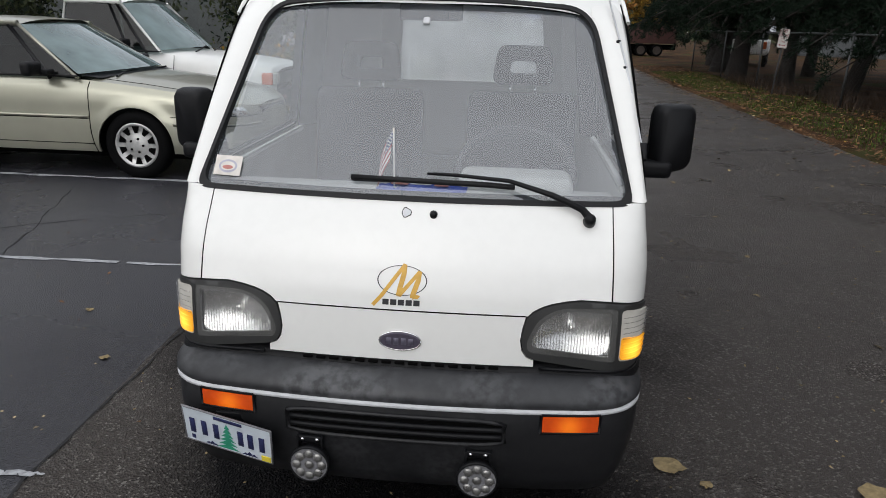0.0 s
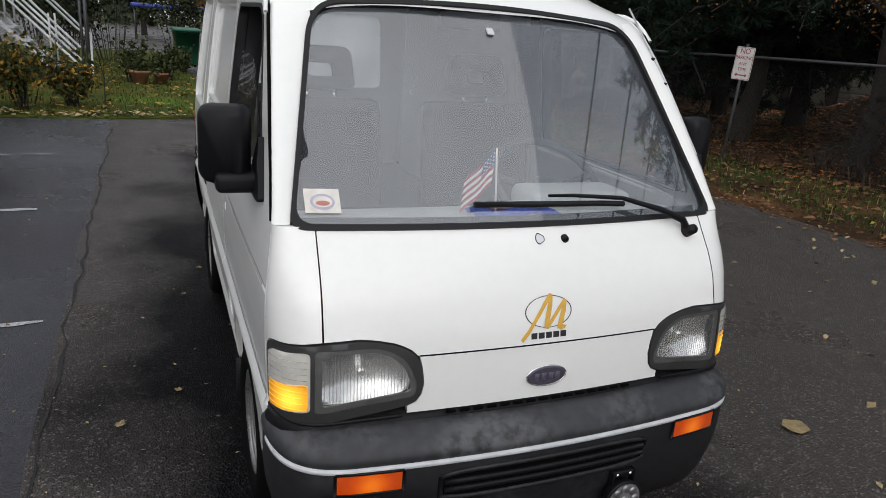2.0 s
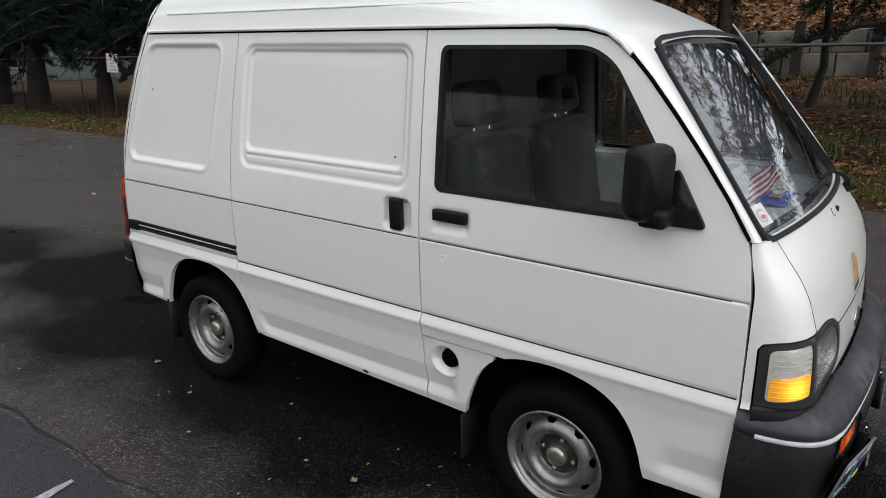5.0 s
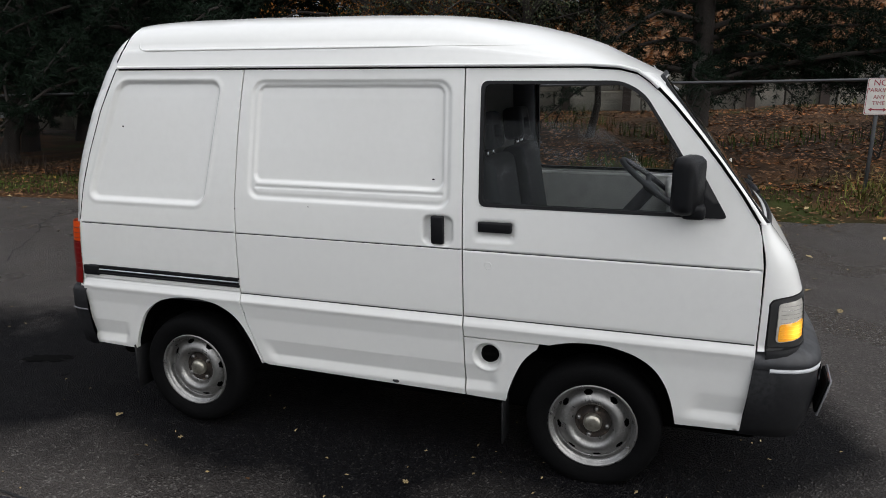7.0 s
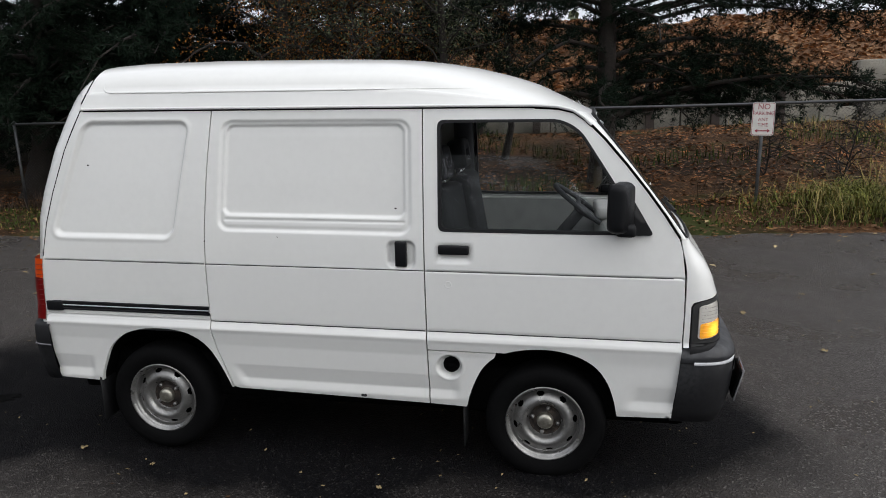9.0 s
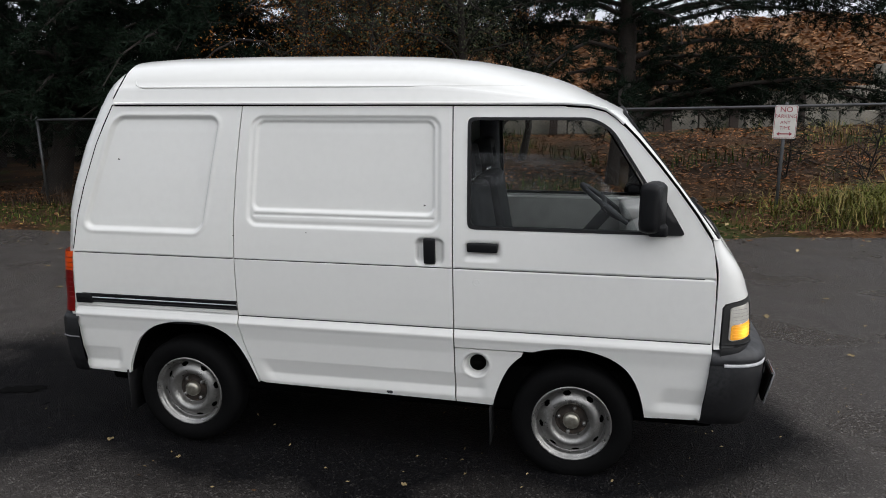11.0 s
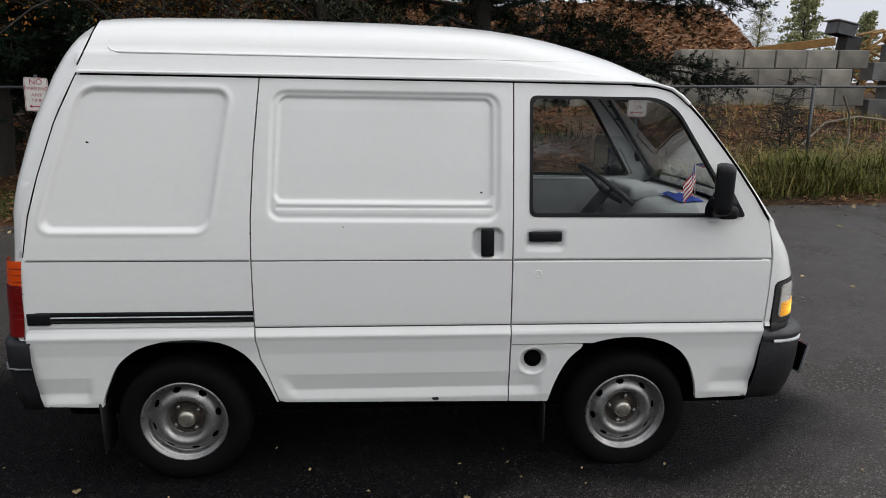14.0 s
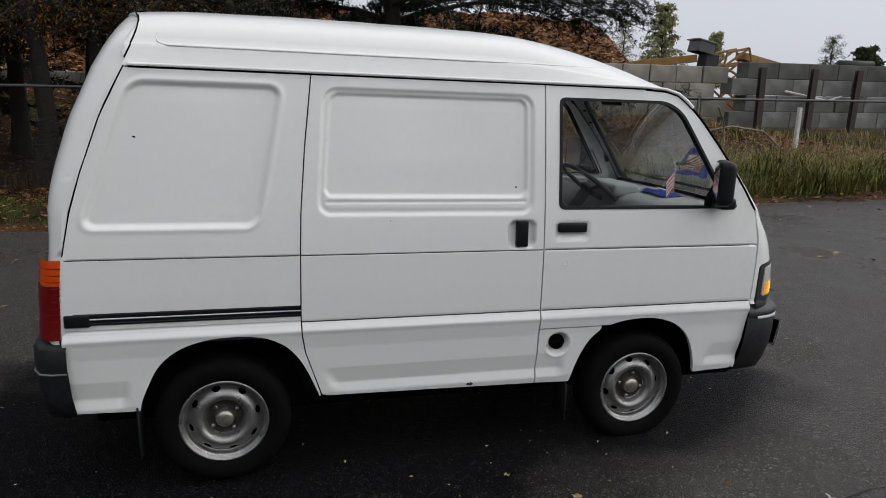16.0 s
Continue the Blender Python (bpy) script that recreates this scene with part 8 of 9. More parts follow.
    for s0 in (-1.52, -2.66):
        part("door_gap", sweep(bmesh.new(), on_skin([(s0 + 0.04 * smooth((0.5 - z) / 0.3), z) for z in np.linspace(0.22, belt(s0) - 0.01, 14)], 0.001), 0.0042, 5), M_SEAM, sedan)
    part("bumper_rib", sweep(bmesh.new(), on_skin([(s_, 0.535) for s_ in np.linspace(-0.02, -0.71, 14)], 0.003), 0.009, 6), M_SEDAN, sedan)
    part("rib_shadow", sweep(bmesh.new(), on_skin([(s_, 0.522) for s_ in np.linspace(-0.02, -0.71, 14)], 0.001), 0.004, 6), M_SEAM, sedan)
bm = box(bmesh.new(), (-0.055, 0, 0.615), (0.07, 0.72, 0.12), bevel=0.03, seg=3)
part("grille", bm, M_PLASTIC, sedan)
for k in range(5):
    part("grille_bar", box(bmesh.new(), (-0.018, 0, 0.575 + 0.02 * k), (0.012, 0.60, 0.005)), M_COVER, sedan, smooth=False)
part("lower_grille", box(bmesh.new(), (-0.05, 0, 0.38), (0.08, 0.86, 0.07), bevel=0.02), M_SEAM, sedan)
for y0 in (-0.35, 0.25):
    bm = sweep(bmesh.new(), [(-1.36, y0 - 0.25, 0.945), (-1.42, y0, 0.965), (-1.46, y0 + 0.35, 0.97)], 0.010, 6)
    part("wiper", bm, M_PLASTIC, sedan)
bm = bmesh.new()
grid_loft(bm, [[Vector((-1.34 - 0.10 * (1 - u * u) * -1 - 0.10, u * 0.74, 0.935 + 0.03 * (1 - u * u))) for u in np.linspace(-1, 1, 9)], [Vector((-1.60, u * 0.78, 0.955 + 0.03 * (1 - u * u))) for u in np.linspace(-1, 1, 9)]])
part("cowl", bm, M_PLASTIC, sedan)
part("front_seats", box(bmesh.new(), (-2.6, 0, 0.95), (0.25, 1.2, 0.5), bevel=0.08, seg=3), M_SEAT, sedan)

# white pickup
pickup = thing("pickup_truck", "white compact pickup truck with black grille on the lot", "truck", pose(-2.80, 8.40, 0, 0, 0, 0))
st = [(0.0, 0.62, 0.42, 0.62, 0.86), (-0.04, 0.74, 0.40, 0.66, 0.90), (-0.2, 0.80, 0.40, 0.70, 0.94), (-0.6, 0.83, 0.38, 0.74, 0.985), (-1.0, 0.84, 0.36, 0.76, 1.02), (-1.35, 0.84, 0.34, 0.78, 1.05), (-1.6, 0.84, 0.34, 0.78, 1.06), (-2.7, 0.84, 0.34, 0.78, 1.06), (-2.75, 0.84, 0.36, 0.78, 1.04), (-4.7, 0.84, 0.42, 0.80, 1.04), (-4.75, 0.80, 0.45, 0.80, 1.0)]
fine = []
for a, b in zip(st, st[1:]):
    for k in range(5):
        fine.append(tuple(a[i] + (b[i] - a[i]) * k / 5 for i in range(5)))
bm = bmesh.new()
grid_loft(bm, car_body(fine + [st[-1]], [(-0.72, 0.36), (-3.5, 0.36)]))
bmesh.ops.recalc_face_normals(bm, faces=bm.faces)
part("body", bm, M_PICKUP, pickup)
part("underbody", box(bmesh.new(), (-2.35, 0, 0.48), (4.2, 1.4, 0.3), bevel=0.05), M_SEAM, pickup)
greenhouse(pickup, (-1.46, -1.66, -1.90, -2.85), (-2.02, -2.08, -2.18, -2.78), 0.80, 0.66, M_PICKUP, (1.07, 1.66))
for xx in (-0.72, -3.5):
    for sd in (-1, 1):
        car_wheel(pickup, xx, sd * 0.74, sd, 0.32, M_RIM, 6)
part("grille", box(bmesh.new(), (-0.01, 0, 0.765), (0.07, 1.12, 0.17), bevel=0.02), M_PLASTIC, pickup)
part("front_bumper", box(bmesh.new(), (-0.02, 0, 0.50), (0.18, 1.62, 0.24), bevel=0.05, seg=3), M_PLASTIC, pickup)
for sd in (-1, 1):
    hl = part("headlamp", box(bmesh.new(), (-0.02, sd * 0.63, 0.765), (0.09, 0.22, 0.15), bevel=0.02), M_LENS_CLEAR, pickup)
    part("corner_lamp", box(bmesh.new(), (-0.07, sd * 0.765, 0.765), (0.14, 0.06, 0.15), bevel=0.015), M_LAMP_ORANGE, hl)
    part("bumper_lamp", box(bmesh.new(), (0.07, sd * 0.55, 0.52), (0.02, 0.16, 0.06), bevel=0.01), M_TAIL_RED, pickup)
    m = part("mirror", box(bmesh.new(), (-1.86, sd * 0.96, 1.16), (0.08, 0.18, 0.13), bevel=0.03, seg=3), M_PLASTIC, pickup)
    part("mirror_foot", box(bmesh.new(), (-1.84, sd * 0.86, 1.09), (0.06, 0.08, 0.06), bevel=0.015), M_PLASTIC, m)
    bm = sweep(bmesh.new(), [(-1.30, sd * 0.845, 0.45), (-1.30, sd * 0.852, 0.78), (-1.28, sd * 0.82, 1.03)], 0.004, 5)
    part("door_gap", bm, M_SEAM, pickup)
for y0 in (-0.35, 0.25):
    bm = sweep(bmesh.new(), [(-1.08, y0 - 0.25, 1.075), (-1.13, y0, 1.095), (-1.20, y0 + 0.35, 1.13)], 0.010, 6)
    part("wiper", bm, M_PLASTIC, pickup)

# ---- lawn corner with fence, stairs and planting ----
M_LAWN = land_material("mossy_lawn", (0.068, 0.088, 0.014), (0.12, 0.095, 0.018), (0.062, 0.105, 0.012))
lawn_edge = [(-16, 10.05), (-8, 10.12), (-3.4, 10.2), (-0.86, 10.32), (-0.1, 10.75), (0.28, 11.5), (0.36, 12.5), (0.25, 14.2), (0.05, 17), (-0.2, 20), (-0.1, 24), (-0.6, 30), (-16, 30)]
lawn_edge = rounded(lawn_edge, 0.4, 4)
lawn_lift = lambda u, v, d: Vector((u, v, 0.015 - d + 0.10 * smooth((v - 10.3) / 4.0) + 0.03 * wobble(u, v, 0.8)))
solo("lawn", patch(lawn_edge, lawn_lift, 0.55, depth=0.05), M_LAWN, "mossy lawn corner strewn with yellow leaves", "lawn", kind="structure")
on_lawn = lambda x, y: inside(lawn_edge, x, y)


def strewn_lawn(n, x0, x1, y0, y1, lift=0.012):
    out = []
    while len(out) < n:
        x, y = rng.uniform(x0, x1), rng.uniform(y0, y1)
        if on_lawn(x, y):
            out.append((x, y, lawn_lift(x, y, 0).z + lift))
    return out


blades("lawn_grass", strewn_lawn(9000, -6, 0.5, 10, 24), 0.06, 0.007, M_GRASS, "short green lawn grass")
leaves("lawn_leaves", strewn_lawn(1600, -6, 0.5, 10, 24, 0.04), 0.05, M_LEAF_YELLOW, "yellow fallen leaves on the lawn")
leaves("lawn_edge_leaves", strewn_lawn(500, -7, 0.4, 10, 10.8, 0.03), 0.055, M_LEAF_PALE, "pale fallen leaves along the lawn's edge")
chain_fence("yard_fence", (-2.1, 14.1), (-16.1, 14.1), 2.3, "tall chain-link fence round the yard")
part("gate_post", tube(bmesh.new(), (-0.09, 0.02, 0), (-0.09, 0.02, 2.6), 0.035, seg=12), M_GALV, bpy.data.objects["yard_fence"])
M_SIDING = material("grey_siding", (0.11, 0.12, 0.125), 0.8, vary=0.2, scale=1.5, fine=0.2, fine_scale=20, bump=0.2, bump_scale=10)
house = thing("house", "grey weatherboard building behind the yard fence", "building", pose(-14, 19.2, 0))
part("wall", box(bmesh.new(), (0, 0.1, 2.6), (15, 0.2, 5.2)), M_SIDING, house, smooth=False)
for k in range(26):
    part("board", box(bmesh.new(), (0, -0.012, 0.1 + k * 0.2), (15, 0.02, 0.19), pose(0, 0, 0, 0, 0, 0)), M_SIDING, house, smooth=False)
part("roof", box(bmesh.new(), (0, 0.6, 5.4), (15.8, 4, 0.2), pose(0, 0, 0, 0, 0, 0)), M_PILE, house, smooth=False)
for xx in (-4.0, 0.5, 4.5):
    w_ = part("window", box(bmesh.new(), (xx, -0.03, 3.4), (1.3, 0.06, 1.2)), M_SIGN, house, smooth=False)
    part("pane", box(bmesh.new(), (xx, -0.05, 3.4), (1.1, 0.04, 1.0)), M_CAR_GLASS, w_, smooth=False)
# outside stairs with pipe rails
M_STAIR = material("white_painted_steel", (0.55, 0.56, 0.57), 0.55, vary=0.2, scale=6)
stairs = thing("outside_stairs", "white painted steel stairs with pipe handrails", "stairs", pose(-2.05, 15.6, 0.1))
slope = Vector((-1.0, 0, 1.02))
for yy in (-0.02, 1.0):
    d = slope * 3.0
    part("stringer", box(bmesh.new(), (0, 0, 0), (0.05, 0.24, d.length), Matrix.Translation(Vector((-0.75, yy, 0.2)) + d / 2) @ d.to_track_quat("Z", "Y").to_matrix().to_4x4() @ pose(0, 0, 0, 0, 0, 90), 0.004, 1), M_STAIR, stairs, smooth=False)
    for hh in (0.35, 0.62, 0.92):
        pts = [Vector((-0.10, yy, 0.02)), Vector((-0.08, yy, hh)), Vector((-0.25, yy, hh + 0.12)), Vector((-0.25, yy, hh + 0.12)) + slope * 3.0] if hh > 0.9 else [Vector((-0.3, yy, hh)), Vector((-0.3, yy, hh)) + slope * 3.0]
        part("handrail", sweep(bmesh.new(), pts, 0.024, 8), M_STAIR, stairs)
    for k in range(4):
        p = Vector((-0.55, yy, 0.1)) + slope * (0.2 + 0.75 * k)
        part("baluster", tube(bmesh.new(), p, p + Vector((0, 0, 1.0)), 0.02), M_STAIR, stairs)
for k in range(12):
    p = Vector((-0.75, 0.5, 0.22)) + slope * 0.25 * k
    part("tread", box(bmesh.new(), p, (0.26, 1.0, 0.03), bevel=0.004, seg=1), M_STAIR, stairs, smooth=False)


def shrub(name, x, y, w, d, h, n, mats, label, size=0.04, seed=1, z=0.03, group="shrubs"):
    """A shrub: stems that fork from the ground and an uneven cloud of leaves."""
    rd = random.Random(seed)
    root = thing(name, label, "shrub", pose(x, y, z), group=group)
    bm = bmesh.new()
    tips = []
    for k in range(14):
        a = rd.uniform(0, 6.28)
        rr = rd.uniform(0.2, 1.0)
        tip = Vector((w / 2 * rr * math.cos(a), d / 2 * rr * math.sin(a), h * rd.uniform(0.55, 1.0)))
        sweep(bm, [Vector((tip.x * 0.25, tip.y * 0.25, 0)), tip * 0.6 + Vector((0, 0, 0.05)), tip], [0.012, 0.008, 0.004], 4)
        tips += [tip, tip * 0.75, tip * 0.5 + Vector((0, 0, h * 0.1))]
    part("stem", bm, M_BARK, root)
    pts = np.array([tuple(rd.choice(tips)) for _ in range(n)]) + rng.normal(0, 1, (n, 3)) * np.array([w * 0.11, d * 0.11, h * 0.12])
    pts[:, 2] = np.abs(pts[:, 2])
    k = n // len(mats)
    for i, m in enumerate(mats):
        part("leaves", leaf_cloud("leaves", pts[i * k:(i + 1) * k], size, m), None, root)


for k, (x, y, w, h) in enumerate(((-3.7, 11.0, 1.3, 1.0), (-2.7, 11.2, 1.2, 0.95), (-4.9, 11.1, 1.4, 1.0), (-2.1, 11.5, 0.8, 0.7), (-6.3, 11.2, 1.6, 1.1))):
    shrub("yellowing_shrub", x, y, w, 0.9, h, 1500, [M_LEAVES_GOLD, M_LEAVES_GREEN, M_LEAVES_GREEN], "yellowing leafy shrub on the lawn's edge", 0.045, 5 + k)
for k, (x, y, w, d, h) in enumerate(((-5.6, 14.9, 2.4, 1.2, 2.6), (-8.5, 14.9, 3.0, 1.2, 2.8), (-3.3, 18.0, 2.6, 1.6, 3.4), (-2.9, 20.4, 2.6, 1.6, 3.4), (-2.0, 23, 4, 2.5, 5.5), (-5.5, 23, 4, 2.5, 6), (0.0, 27, 3.0, 2.5, 3.8), (-11.5, 15, 3, 1.2, 2.8))):
    shrub("dark_shrub", x, y, w, d, h, 3200, [M_LEAVES_GREEN, M_NEEDLE_OLIVE, M_NEEDLE], "dense dark green shrub behind the lawn", 0.065, 25 + k, 0.08, "dark shrubs")
for k, (x, y, w, h) in enumerate(((-1.35, 15.6, 0.7, 0.8), (-0.6, 16.6, 0.8, 0.7), (-0.2, 18.6, 0.6, 0.6))):
    shrub("garden_plant", x, y, w, 0.7, h, 420, [M_LEAVES_GREEN], "leafy garden plant beside the flower pots", 0.06, 45 + k, 0.1, "garden plants")
M_TERRA = material("terracotta", (0.30, 0.13, 0.075), 0.8, vary=0.25, scale=12)
for x, y, s in ((-1.15, 15.0, 1.0), (-0.75, 15.3, 0.8)):
    root = thing("flower_pot", "terracotta flower pot standing on the lawn", "flower pot", pose(x, y, 0.12), group="flower pots")
    part("pot", lathe(bmesh.new(), [(0, 0.0), (0, 0.13 * s), (0.22 * s, 0.18 * s), (0.22 * s, 0.20 * s), (0.27 * s, 0.205 * s), (0.27 * s, 0.17 * s), (0.24 * s, 0.0)], pose(0, 0, 0, 0, -90, 0), 24), M_TERRA, root)
    part("foliage", leaf_cloud("foliage", np.array([0, 0, 0.40]) + rng.normal(0, 0.10, (260, 3)), 0.05, M_LEAVES_GREEN), None, root)
bm = sweep(bmesh.new(), [(-1.62, 11.3, 0.0), (-1.60, 11.3, 0.5), (-1.68, 11.32, 0.9)], [0.012, 0.01, 0.005], 6)
for k in range(5):
    sweep(bm, [(-1.61, 11.3, 0.4 + 0.1 * k), (-1.61 + 0.18 * math.cos(k * 2.1), 11.3 + 0.18 * math.sin(k * 2.1), 0.55 + 0.1 * k)], [0.006, 0.003], 4)
solo("sapling", bm, M_BARK, "thin leafless sapling on the lawn", "sapling")

# green wheelie bin
M_BIN = material("green_bin_plastic", (0.012, 0.11, 0.06), 0.45, vary=0.25, scale=6)
bin_ = thing("wheelie_bin", "green plastic wheelie bin with closed lid", "bin", pose(0.02, 21.3, 0.12, 0, 0, 6))
bm = bmesh.new()
grid_loft(bm, [[Vector((sx * a, sy * b, z)) for sx, sy in ((-1, -1), (1, -1), (1, 1), (-1, 1))] for a, b, z in ((0.26, 0.30, 0.08), (0.33, 0.38, 0.98), (0.36, 0.41, 0.98), (0.36, 0.41, 1.02))], close=True)
bmesh.ops.bevel(bm, geom=bm.edges[:], offset=0.02, segments=2, affect="EDGES")
part("bin_body", bm, M_BIN, bin_)
part("lid", box(bmesh.new(), (0, -0.02, 1.06), (0.76, 0.88, 0.07), pose(0, 0, 0, 3, 0, 0), 0.03, 3), M_BIN, bin_)
for sd in (-1, 1):
    w_ = part("wheel", lathe(bmesh.new(), [(-0.03, 0.0), (-0.03, 0.12), (0.03, 0.12), (0.03, 0.0)], pose(sd * 0.27, 0.28, 0.10, 0, 0, 0), 18), M_TYRE, bin_)
part("handle", sweep(bmesh.new(), [(-0.28, 0.42, 1.0), (-0.28, 0.48, 1.02), (0.28, 0.48, 1.02), (0.28, 0.42, 1.0)], 0.016, 8), M_BIN, bin_)

# ---- far end of the road ----
M_TRUCK_RED = material("dump_body_red", (0.06, 0.02, 0.016), 0.7, vary=0.3, scale=3)
dump = thing("dump_truck", "white-cab dump truck with dark red body", "truck", pose(5.4, 42, 0) @ Matrix.Scale(0.70, 4))
part("cab", box(bmesh.new(), (0.9, 0, 1.55), (1.8, 2.2, 1.3), bevel=0.15, seg=3), M_PICKUP, dump)
part("bonnet", box(bmesh.new(), (-0.35, 0, 1.15), (1.1, 1.8, 0.9), bevel=0.15, seg=3), M_PICKUP, dump)
part("screen", box(bmesh.new(), (0.1, 0, 1.85), (0.25, 1.9, 0.6), bevel=0.05), M_CAR_GLASS, dump)
part("dump_body", box(bmesh.new(), (4.0, 0, 1.75), (4.4, 2.3, 1.4), bevel=0.05), M_TRUCK_RED, dump)
part("chassis", box(bmesh.new(), (2.8, 0, 0.75), (7, 1.2, 0.4), bevel=0.05), M_SEAM, dump)
for xx in (-0.2, 3.4, 4.7):
    for sd in (-1, 1):
        car_wheel(dump, xx, sd * 0.95, sd, 0.5, M_PILE, 0)
part("exhaust", tube(bmesh.new(), (1.95, -0.9, 1.0), (1.95, -0.9, 3.2), 0.08), M_CHROME, dump)
bm = tube(bmesh.new(), (2.9, 36, 0), (2.95, 36, 9), 0.14, 0.10, 12)
solo("utility_pole", bm, M_BARK, "tall wooden utility pole beside the road", "pole")
M_TARP = material("blue_tarp", (0.03, 0.06, 0.30), 0.5, vary=0.3, scale=3)
canopy = thing("blue_canopy", "blue tarp canopy on posts by the far road", "canopy", pose(0.4, 50, 0))
part("cover", box(bmesh.new(), (0, 0, 2.1), (5, 3, 0.25), bevel=0.08, seg=2), M_TARP, canopy)
for sx in (-2.3, 2.3):
    for sy in (-1.3, 1.3):
        part("post", tube(bmesh.new(), (sx, sy, 0), (sx, sy, 2.0), 0.05), M_GALV, canopy)
for k, (x, y, h, reach, mt, lf) in enumerate(((7.5, 62, 9, 3.6, M_LEAVES_AUTUMN, 0.16), (3.6, 64, 8, 3.0, M_LEAVES_AUTUMN, 0.16), (-1.5, 60, 10, 3.4, M_LEAVES_GREEN, 0.16), (-6, 56, 9, 3.8, M_LEAVES_GREEN, 0.16), (12, 66, 10, 4, M_LEAVES_GOLD, 0.16), (18, 60, 11, 4.5, M_LEAVES_GREEN, 0.16), (-12, 40, 9, 3.5, M_LEAVES_GREEN, 0.14), (-7, 34, 8, 3.0, M_LEAVES_GREEN, 0.12))):
    tree("roadside_tree", x, y, h, 0.2, 1.6, reach, 211 + k, "leafy autumn tree at the far end of the road", "leafy", (0, 0), 40, 4, 0.05, (0, 0), mt, lf, group="far roadside trees")
shed = thing("long_shed", "long grey shed with one white panel beyond the trees", "building", pose(26, 47, 0.0, 0, 0, 50))
part("wall", box(bmesh.new(), (0, 0, 1.2), (0.2, 16, 2.4), bevel=0.01, seg=1), M_SIDING, shed, smooth=False)
part("roof", box(bmesh.new(), (0.8, 0, 2.5), (2.4, 16.6, 0.15), bevel=0.02, seg=1), M_PILE, shed, smooth=False)
for k in range(6):
    part("panel", box(bmesh.new(), (-0.12, -6.6 + 2.6 * k, 1.1), (0.05, 2.3, 2.0), bevel=0.01, seg=1), M_PICKUP if k == 1 else M_SIDING, shed, smooth=False)
car = thing("far_pickup", "white pickup truck with red tail lamp far off", "truck", pose(11.5, 34, 0, 0, 0, 70))
part("bed", box(bmesh.new(), (0, 0, 0.85), (4.6, 1.8, 0.65), bevel=0.12, seg=3), M_PICKUP, car)
part("cab", box(bmesh.new(), (-0.4, 0, 1.4), (1.9, 1.6, 0.6), bevel=0.15, seg=3), M_CAR_GLASS, car)
for xx in (-1.4, 1.4):
    for sd in (-1, 1):
        car_wheel(car, xx, sd * 0.8, sd, 0.36, M_RIM, 0)
part("tail_lamp", box(bmesh.new(), (-2.28, -0.75, 0.95), (0.08, 0.16, 0.3), bevel=0.02), M_LAMP_ORANGE, car)

# tall trees on the far side of the lot
for k, (x, y, h, reach) in enumerate(((-24, -12, 11, 4.2), (-23, -5.5, 10, 4.0), (-25, 1.0, 12, 4.4), (-23.5, 7.0, 10.5, 4.0), (-25, 13.0, 11.5, 4.2), (-22, -18.5, 10, 4.0))):
    tree("lot_tree", x, y, h, 0.22, 1.0, reach, 311 + k, "dark leafy tree on the far side of the lot", "leafy", (0, 0), 44, 4, 0.1, (0, 0), M_LEAVES_GREEN, 0.17, group="trees beyond the lot")

# woods all round, far off
pts = []
for k in range(520):
    a = rng.uniform(0, 2 * np.pi)
    r = rng.uniform(95, 150)
    x, y = r * math.cos(a), r * math.sin(a) + 10
    if x > 30 and y < 0:
        continue
    h = rng.uniform(6, 15)
    for _ in range(110):
        t = rng.uniform(0, 1)
        w = 3.2 * (1 - 0.8 * t)
        pts.append((x + rng.normal(0, w * 0.6), y + rng.normal(0, w * 0.6), h * t))
solo("far_woods", leaf_cloud("far_woods", np.array(pts), 0.85, M_NEEDLE_OLIVE), None, "dark belt of far woods under the grey sky", "woods", kind="stuff")

# ---- small things on the dashboard ----
M_FLAG_RED = material("flag_red", (0.40, 0.03, 0.04), 0.8, vary=0.15, scale=60)
M_FLAG_WHITE = material("flag_white", (0.70, 0.68, 0.66), 0.8, vary=0.1, scale=60)
M_FLAG_BLUE = material("flag_blue", (0.02, 0.03, 0.14), 0.8, vary=0.2, scale=60)
M_CLOTH_BLUE = material("blue_cloth", (0.03, 0.07, 0.42), 0.85, vary=0.3, scale=20)
M_PAPER = material("faded_paper", (0.70, 0.66, 0.61), 0.7, vary=0.2, scale=30)
M_PAPER_BLUE = material("faded_blue_print", (0.42, 0.42, 0.50), 0.7, vary=0.2, scale=40)
M_PAPER_RED = material("faded_red_print", (0.50, 0.20, 0.17), 0.7, vary=0.3, scale=40)
flag = thing("small_flag", "small striped hand flag on a stick on the dashboard", "flag", pose(-0.040, 0.600, 1.040, 0, 0, 0))
part("stick", tube(bmesh.new(), (0.0, 0.0, 0), (-0.006, 0.016, 0.185), 0.0025), M_PAPER, flag)
fm = lambda u, v: Vector((-0.006 - 0.050 * u - 0.010 * v, 0.016 - 0.006 * v + 0.014 * math.sin(6 * u + 2) * u + 0.060 * u, 0.182 - 0.090 * v - 0.075 * u - 0.02 * u * u))
for k in range(9):
    v0, v1 = k / 9, (k + 1) / 9
    bm = bmesh.new()
    u0 = 0.48 if k < 4 else 0.0
    grid_loft(bm, [[fm(u, v) for u in np.linspace(u0, 1, 10)] for v in (v0, v1)])
    part("stripe", bm, M_FLAG_WHITE if k % 2 else M_FLAG_RED, flag)
bm = bmesh.new()
grid_loft(bm, [[fm(u, v) for u in np.linspace(0, 0.48, 6)] for v in (0, 4 / 9)])
canton = part("canton", bm, M_FLAG_BLUE, flag)
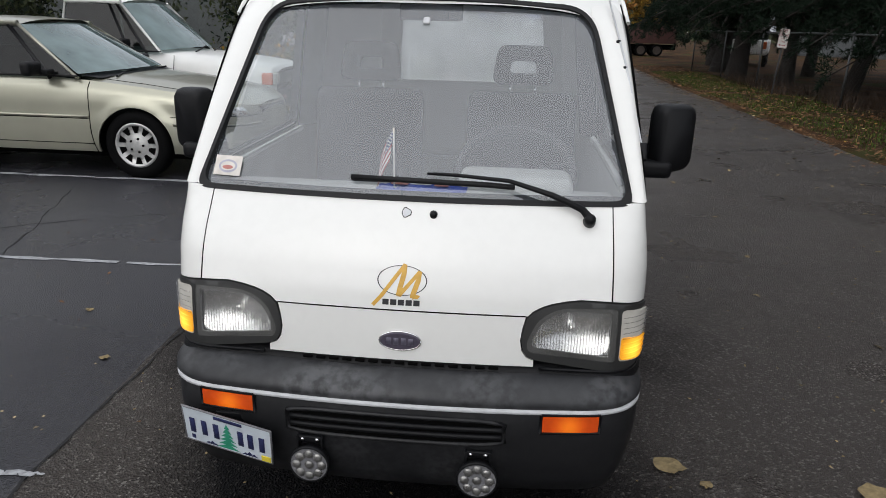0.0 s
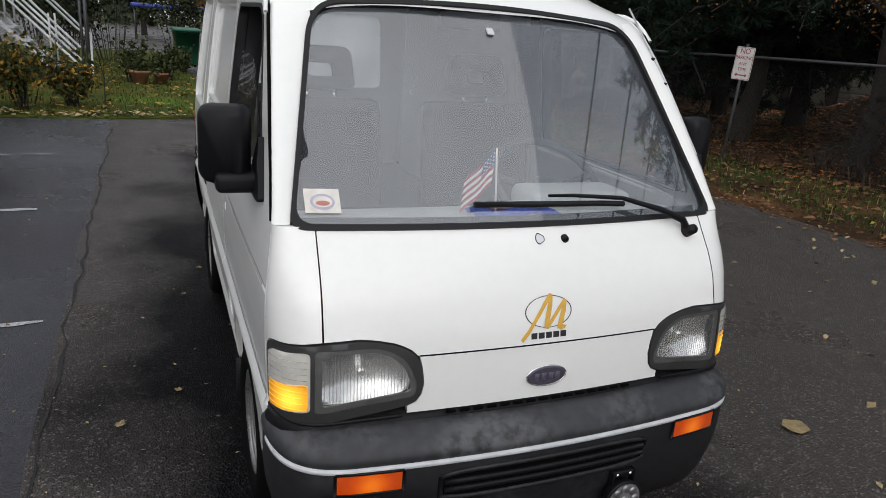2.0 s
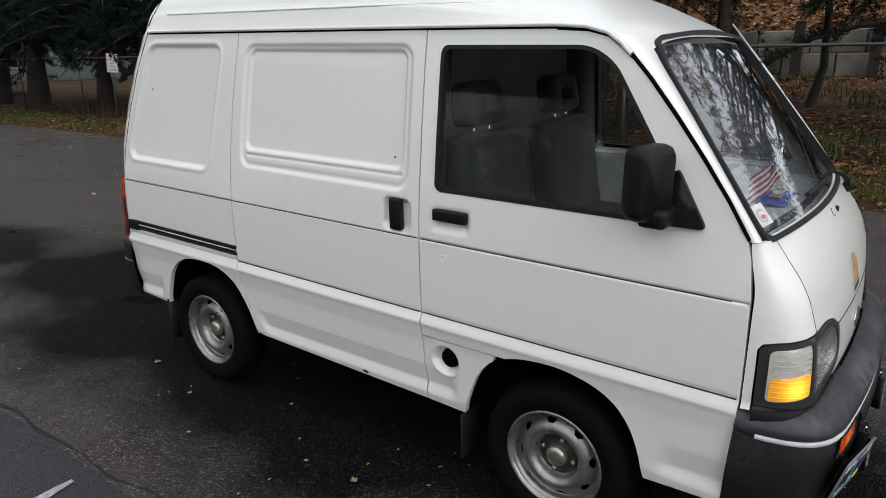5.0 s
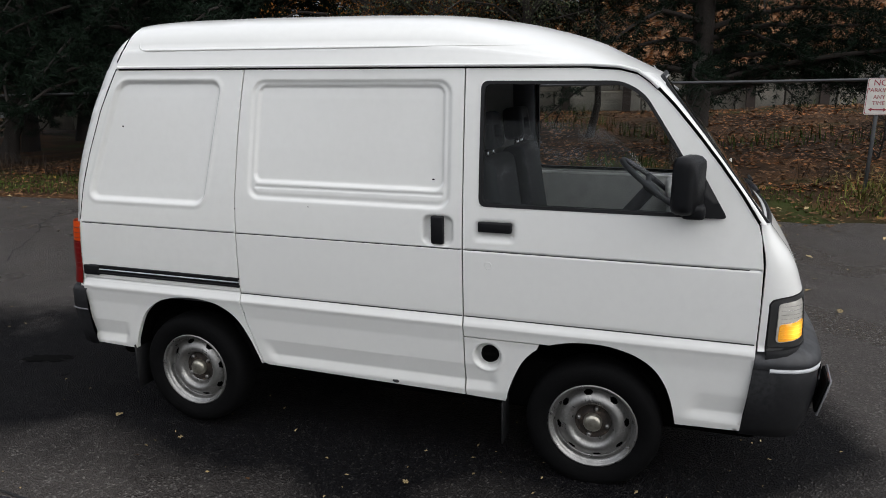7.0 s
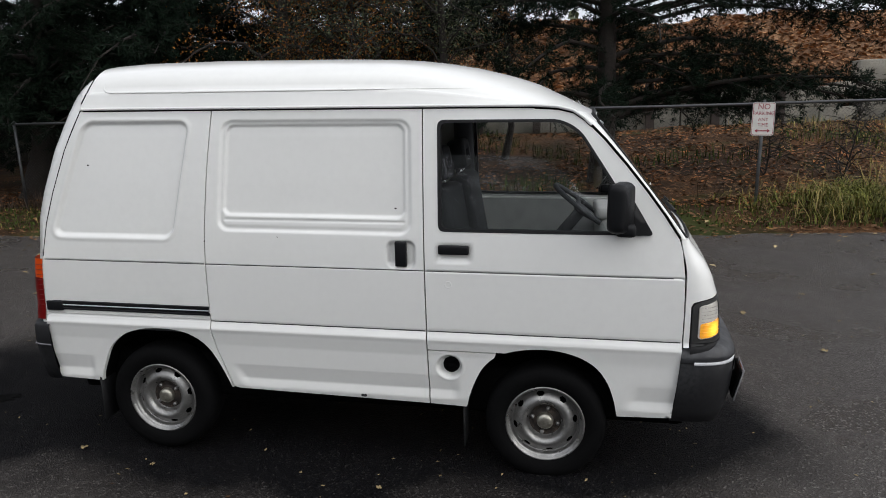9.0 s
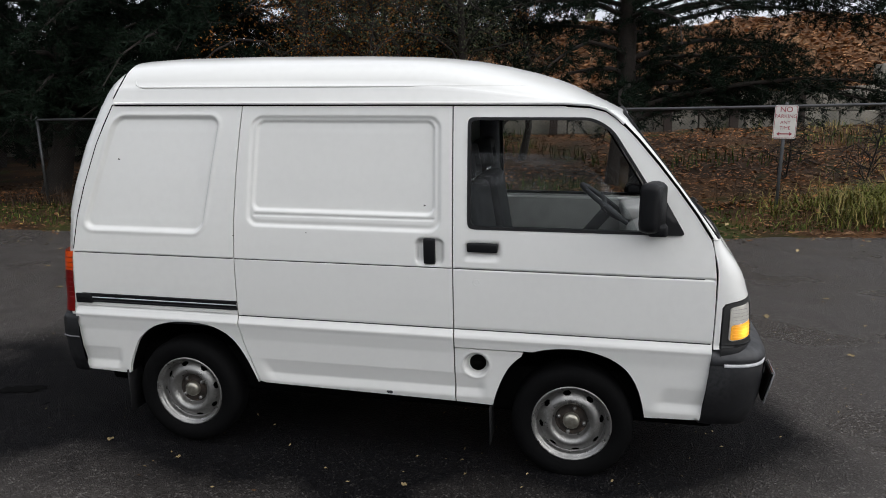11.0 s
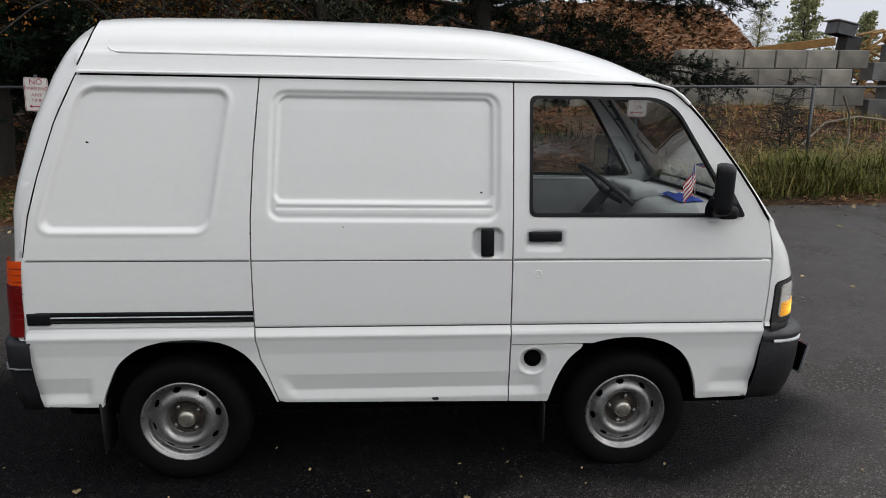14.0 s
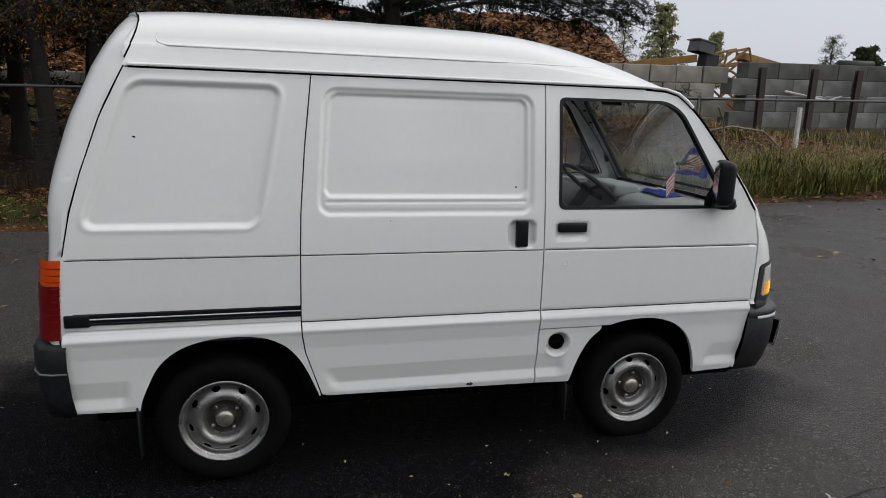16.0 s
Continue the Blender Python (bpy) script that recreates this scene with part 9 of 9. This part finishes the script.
for i in range(4):
    for j in range(4):
        c = fm(0.07 + 0.11 * i, 0.06 + 0.105 * j) + Vector((0, -0.002, 0))
        part("star", box(bmesh.new(), c, (0.003, 0.001, 0.004)), M_FLAG_WHITE, canton, smooth=False)
bm = bmesh.new()
rows = [[Vector((0.02 + x, 0.60 + y + 0.01 * noise.noise((x * 20, y * 20, 1)), 1.082 + 0.022 * max(0, 1 - (x / 0.14) ** 2) * max(0, 1 - ((y - 0.04) / 0.07) ** 2) + 0.010 * noise.noise((x * 30, y * 30, 5)))) for x in np.linspace(-0.13, 0.13, 18)] for y in np.linspace(-0.02, 0.10, 10)]
grid_loft(bm, rows)
bmesh.ops.recalc_face_normals(bm, faces=bm.faces)
cloth = solo("dash_cloth", bm, M_CLOTH_BLUE, "crumpled blue printed cloth lying on the dashboard", "cloth", pose(0.013, 0, -0.035))
for x, y, w, d, m in ((-0.06, 0.62, 0.05, 0.035, M_PAPER_RED), (0.0, 0.63, 0.06, 0.04, M_FLAG_WHITE), (0.06, 0.615, 0.04, 0.03, M_PAPER_RED), (0.03, 0.66, 0.07, 0.03, M_PAPER)):
    part("print", box(bmesh.new(), (0.02 + x, y, 1.1035), (w, d, 0.003), pose(0, 0, 0, 0, 0, 0), 0.001, 1), m, cloth, smooth=False)
# sticker inside the screen's lower corner
st_ = bmesh.new()
grid_loft(st_, [[lift_screen(x, z, -0.001) for x in np.linspace(-0.563, -0.482, 5)] for z in (1.118, 1.166)])
sticker = part("screen_sticker", st_, M_PAPER, VAN, "faded white sticker with a pale oval print")
for k, (rx, rz, mt) in enumerate(((0.028, 0.016, M_PAPER_BLUE), (0.022, 0.011, M_PAPER), (0.016, 0.005, M_PAPER_RED))):
    bm = bmesh.new()
    bm.faces.new([bm.verts.new(lift_screen(-0.522 + rx * math.cos(a), 1.140 - 0.003 * (k == 2) + rz * math.sin(a), -0.0018 - 0.0006 * k)) for a in np.linspace(0, 2 * math.pi, 25)[:-1]])
    part("sticker_oval", bm, mt, sticker, smooth=False)

# lean the tilted van's sheets back to fit the camera's view, less towards the screen
leaned = set()


def lean(ob):
    if ob.matrix_basis == Matrix():
        if ob.data and ob.data.name not in leaned:
            leaned.add(ob.data.name)
            for v in ob.data.vertices:
                v.co.y += 0.018 * v.co.z * smooth((v.co.y - 0.70) / 0.75)
            ob.data.update()
        for c in ob.children:
            lean(c)


for child in VAN.children:
    lean(child)
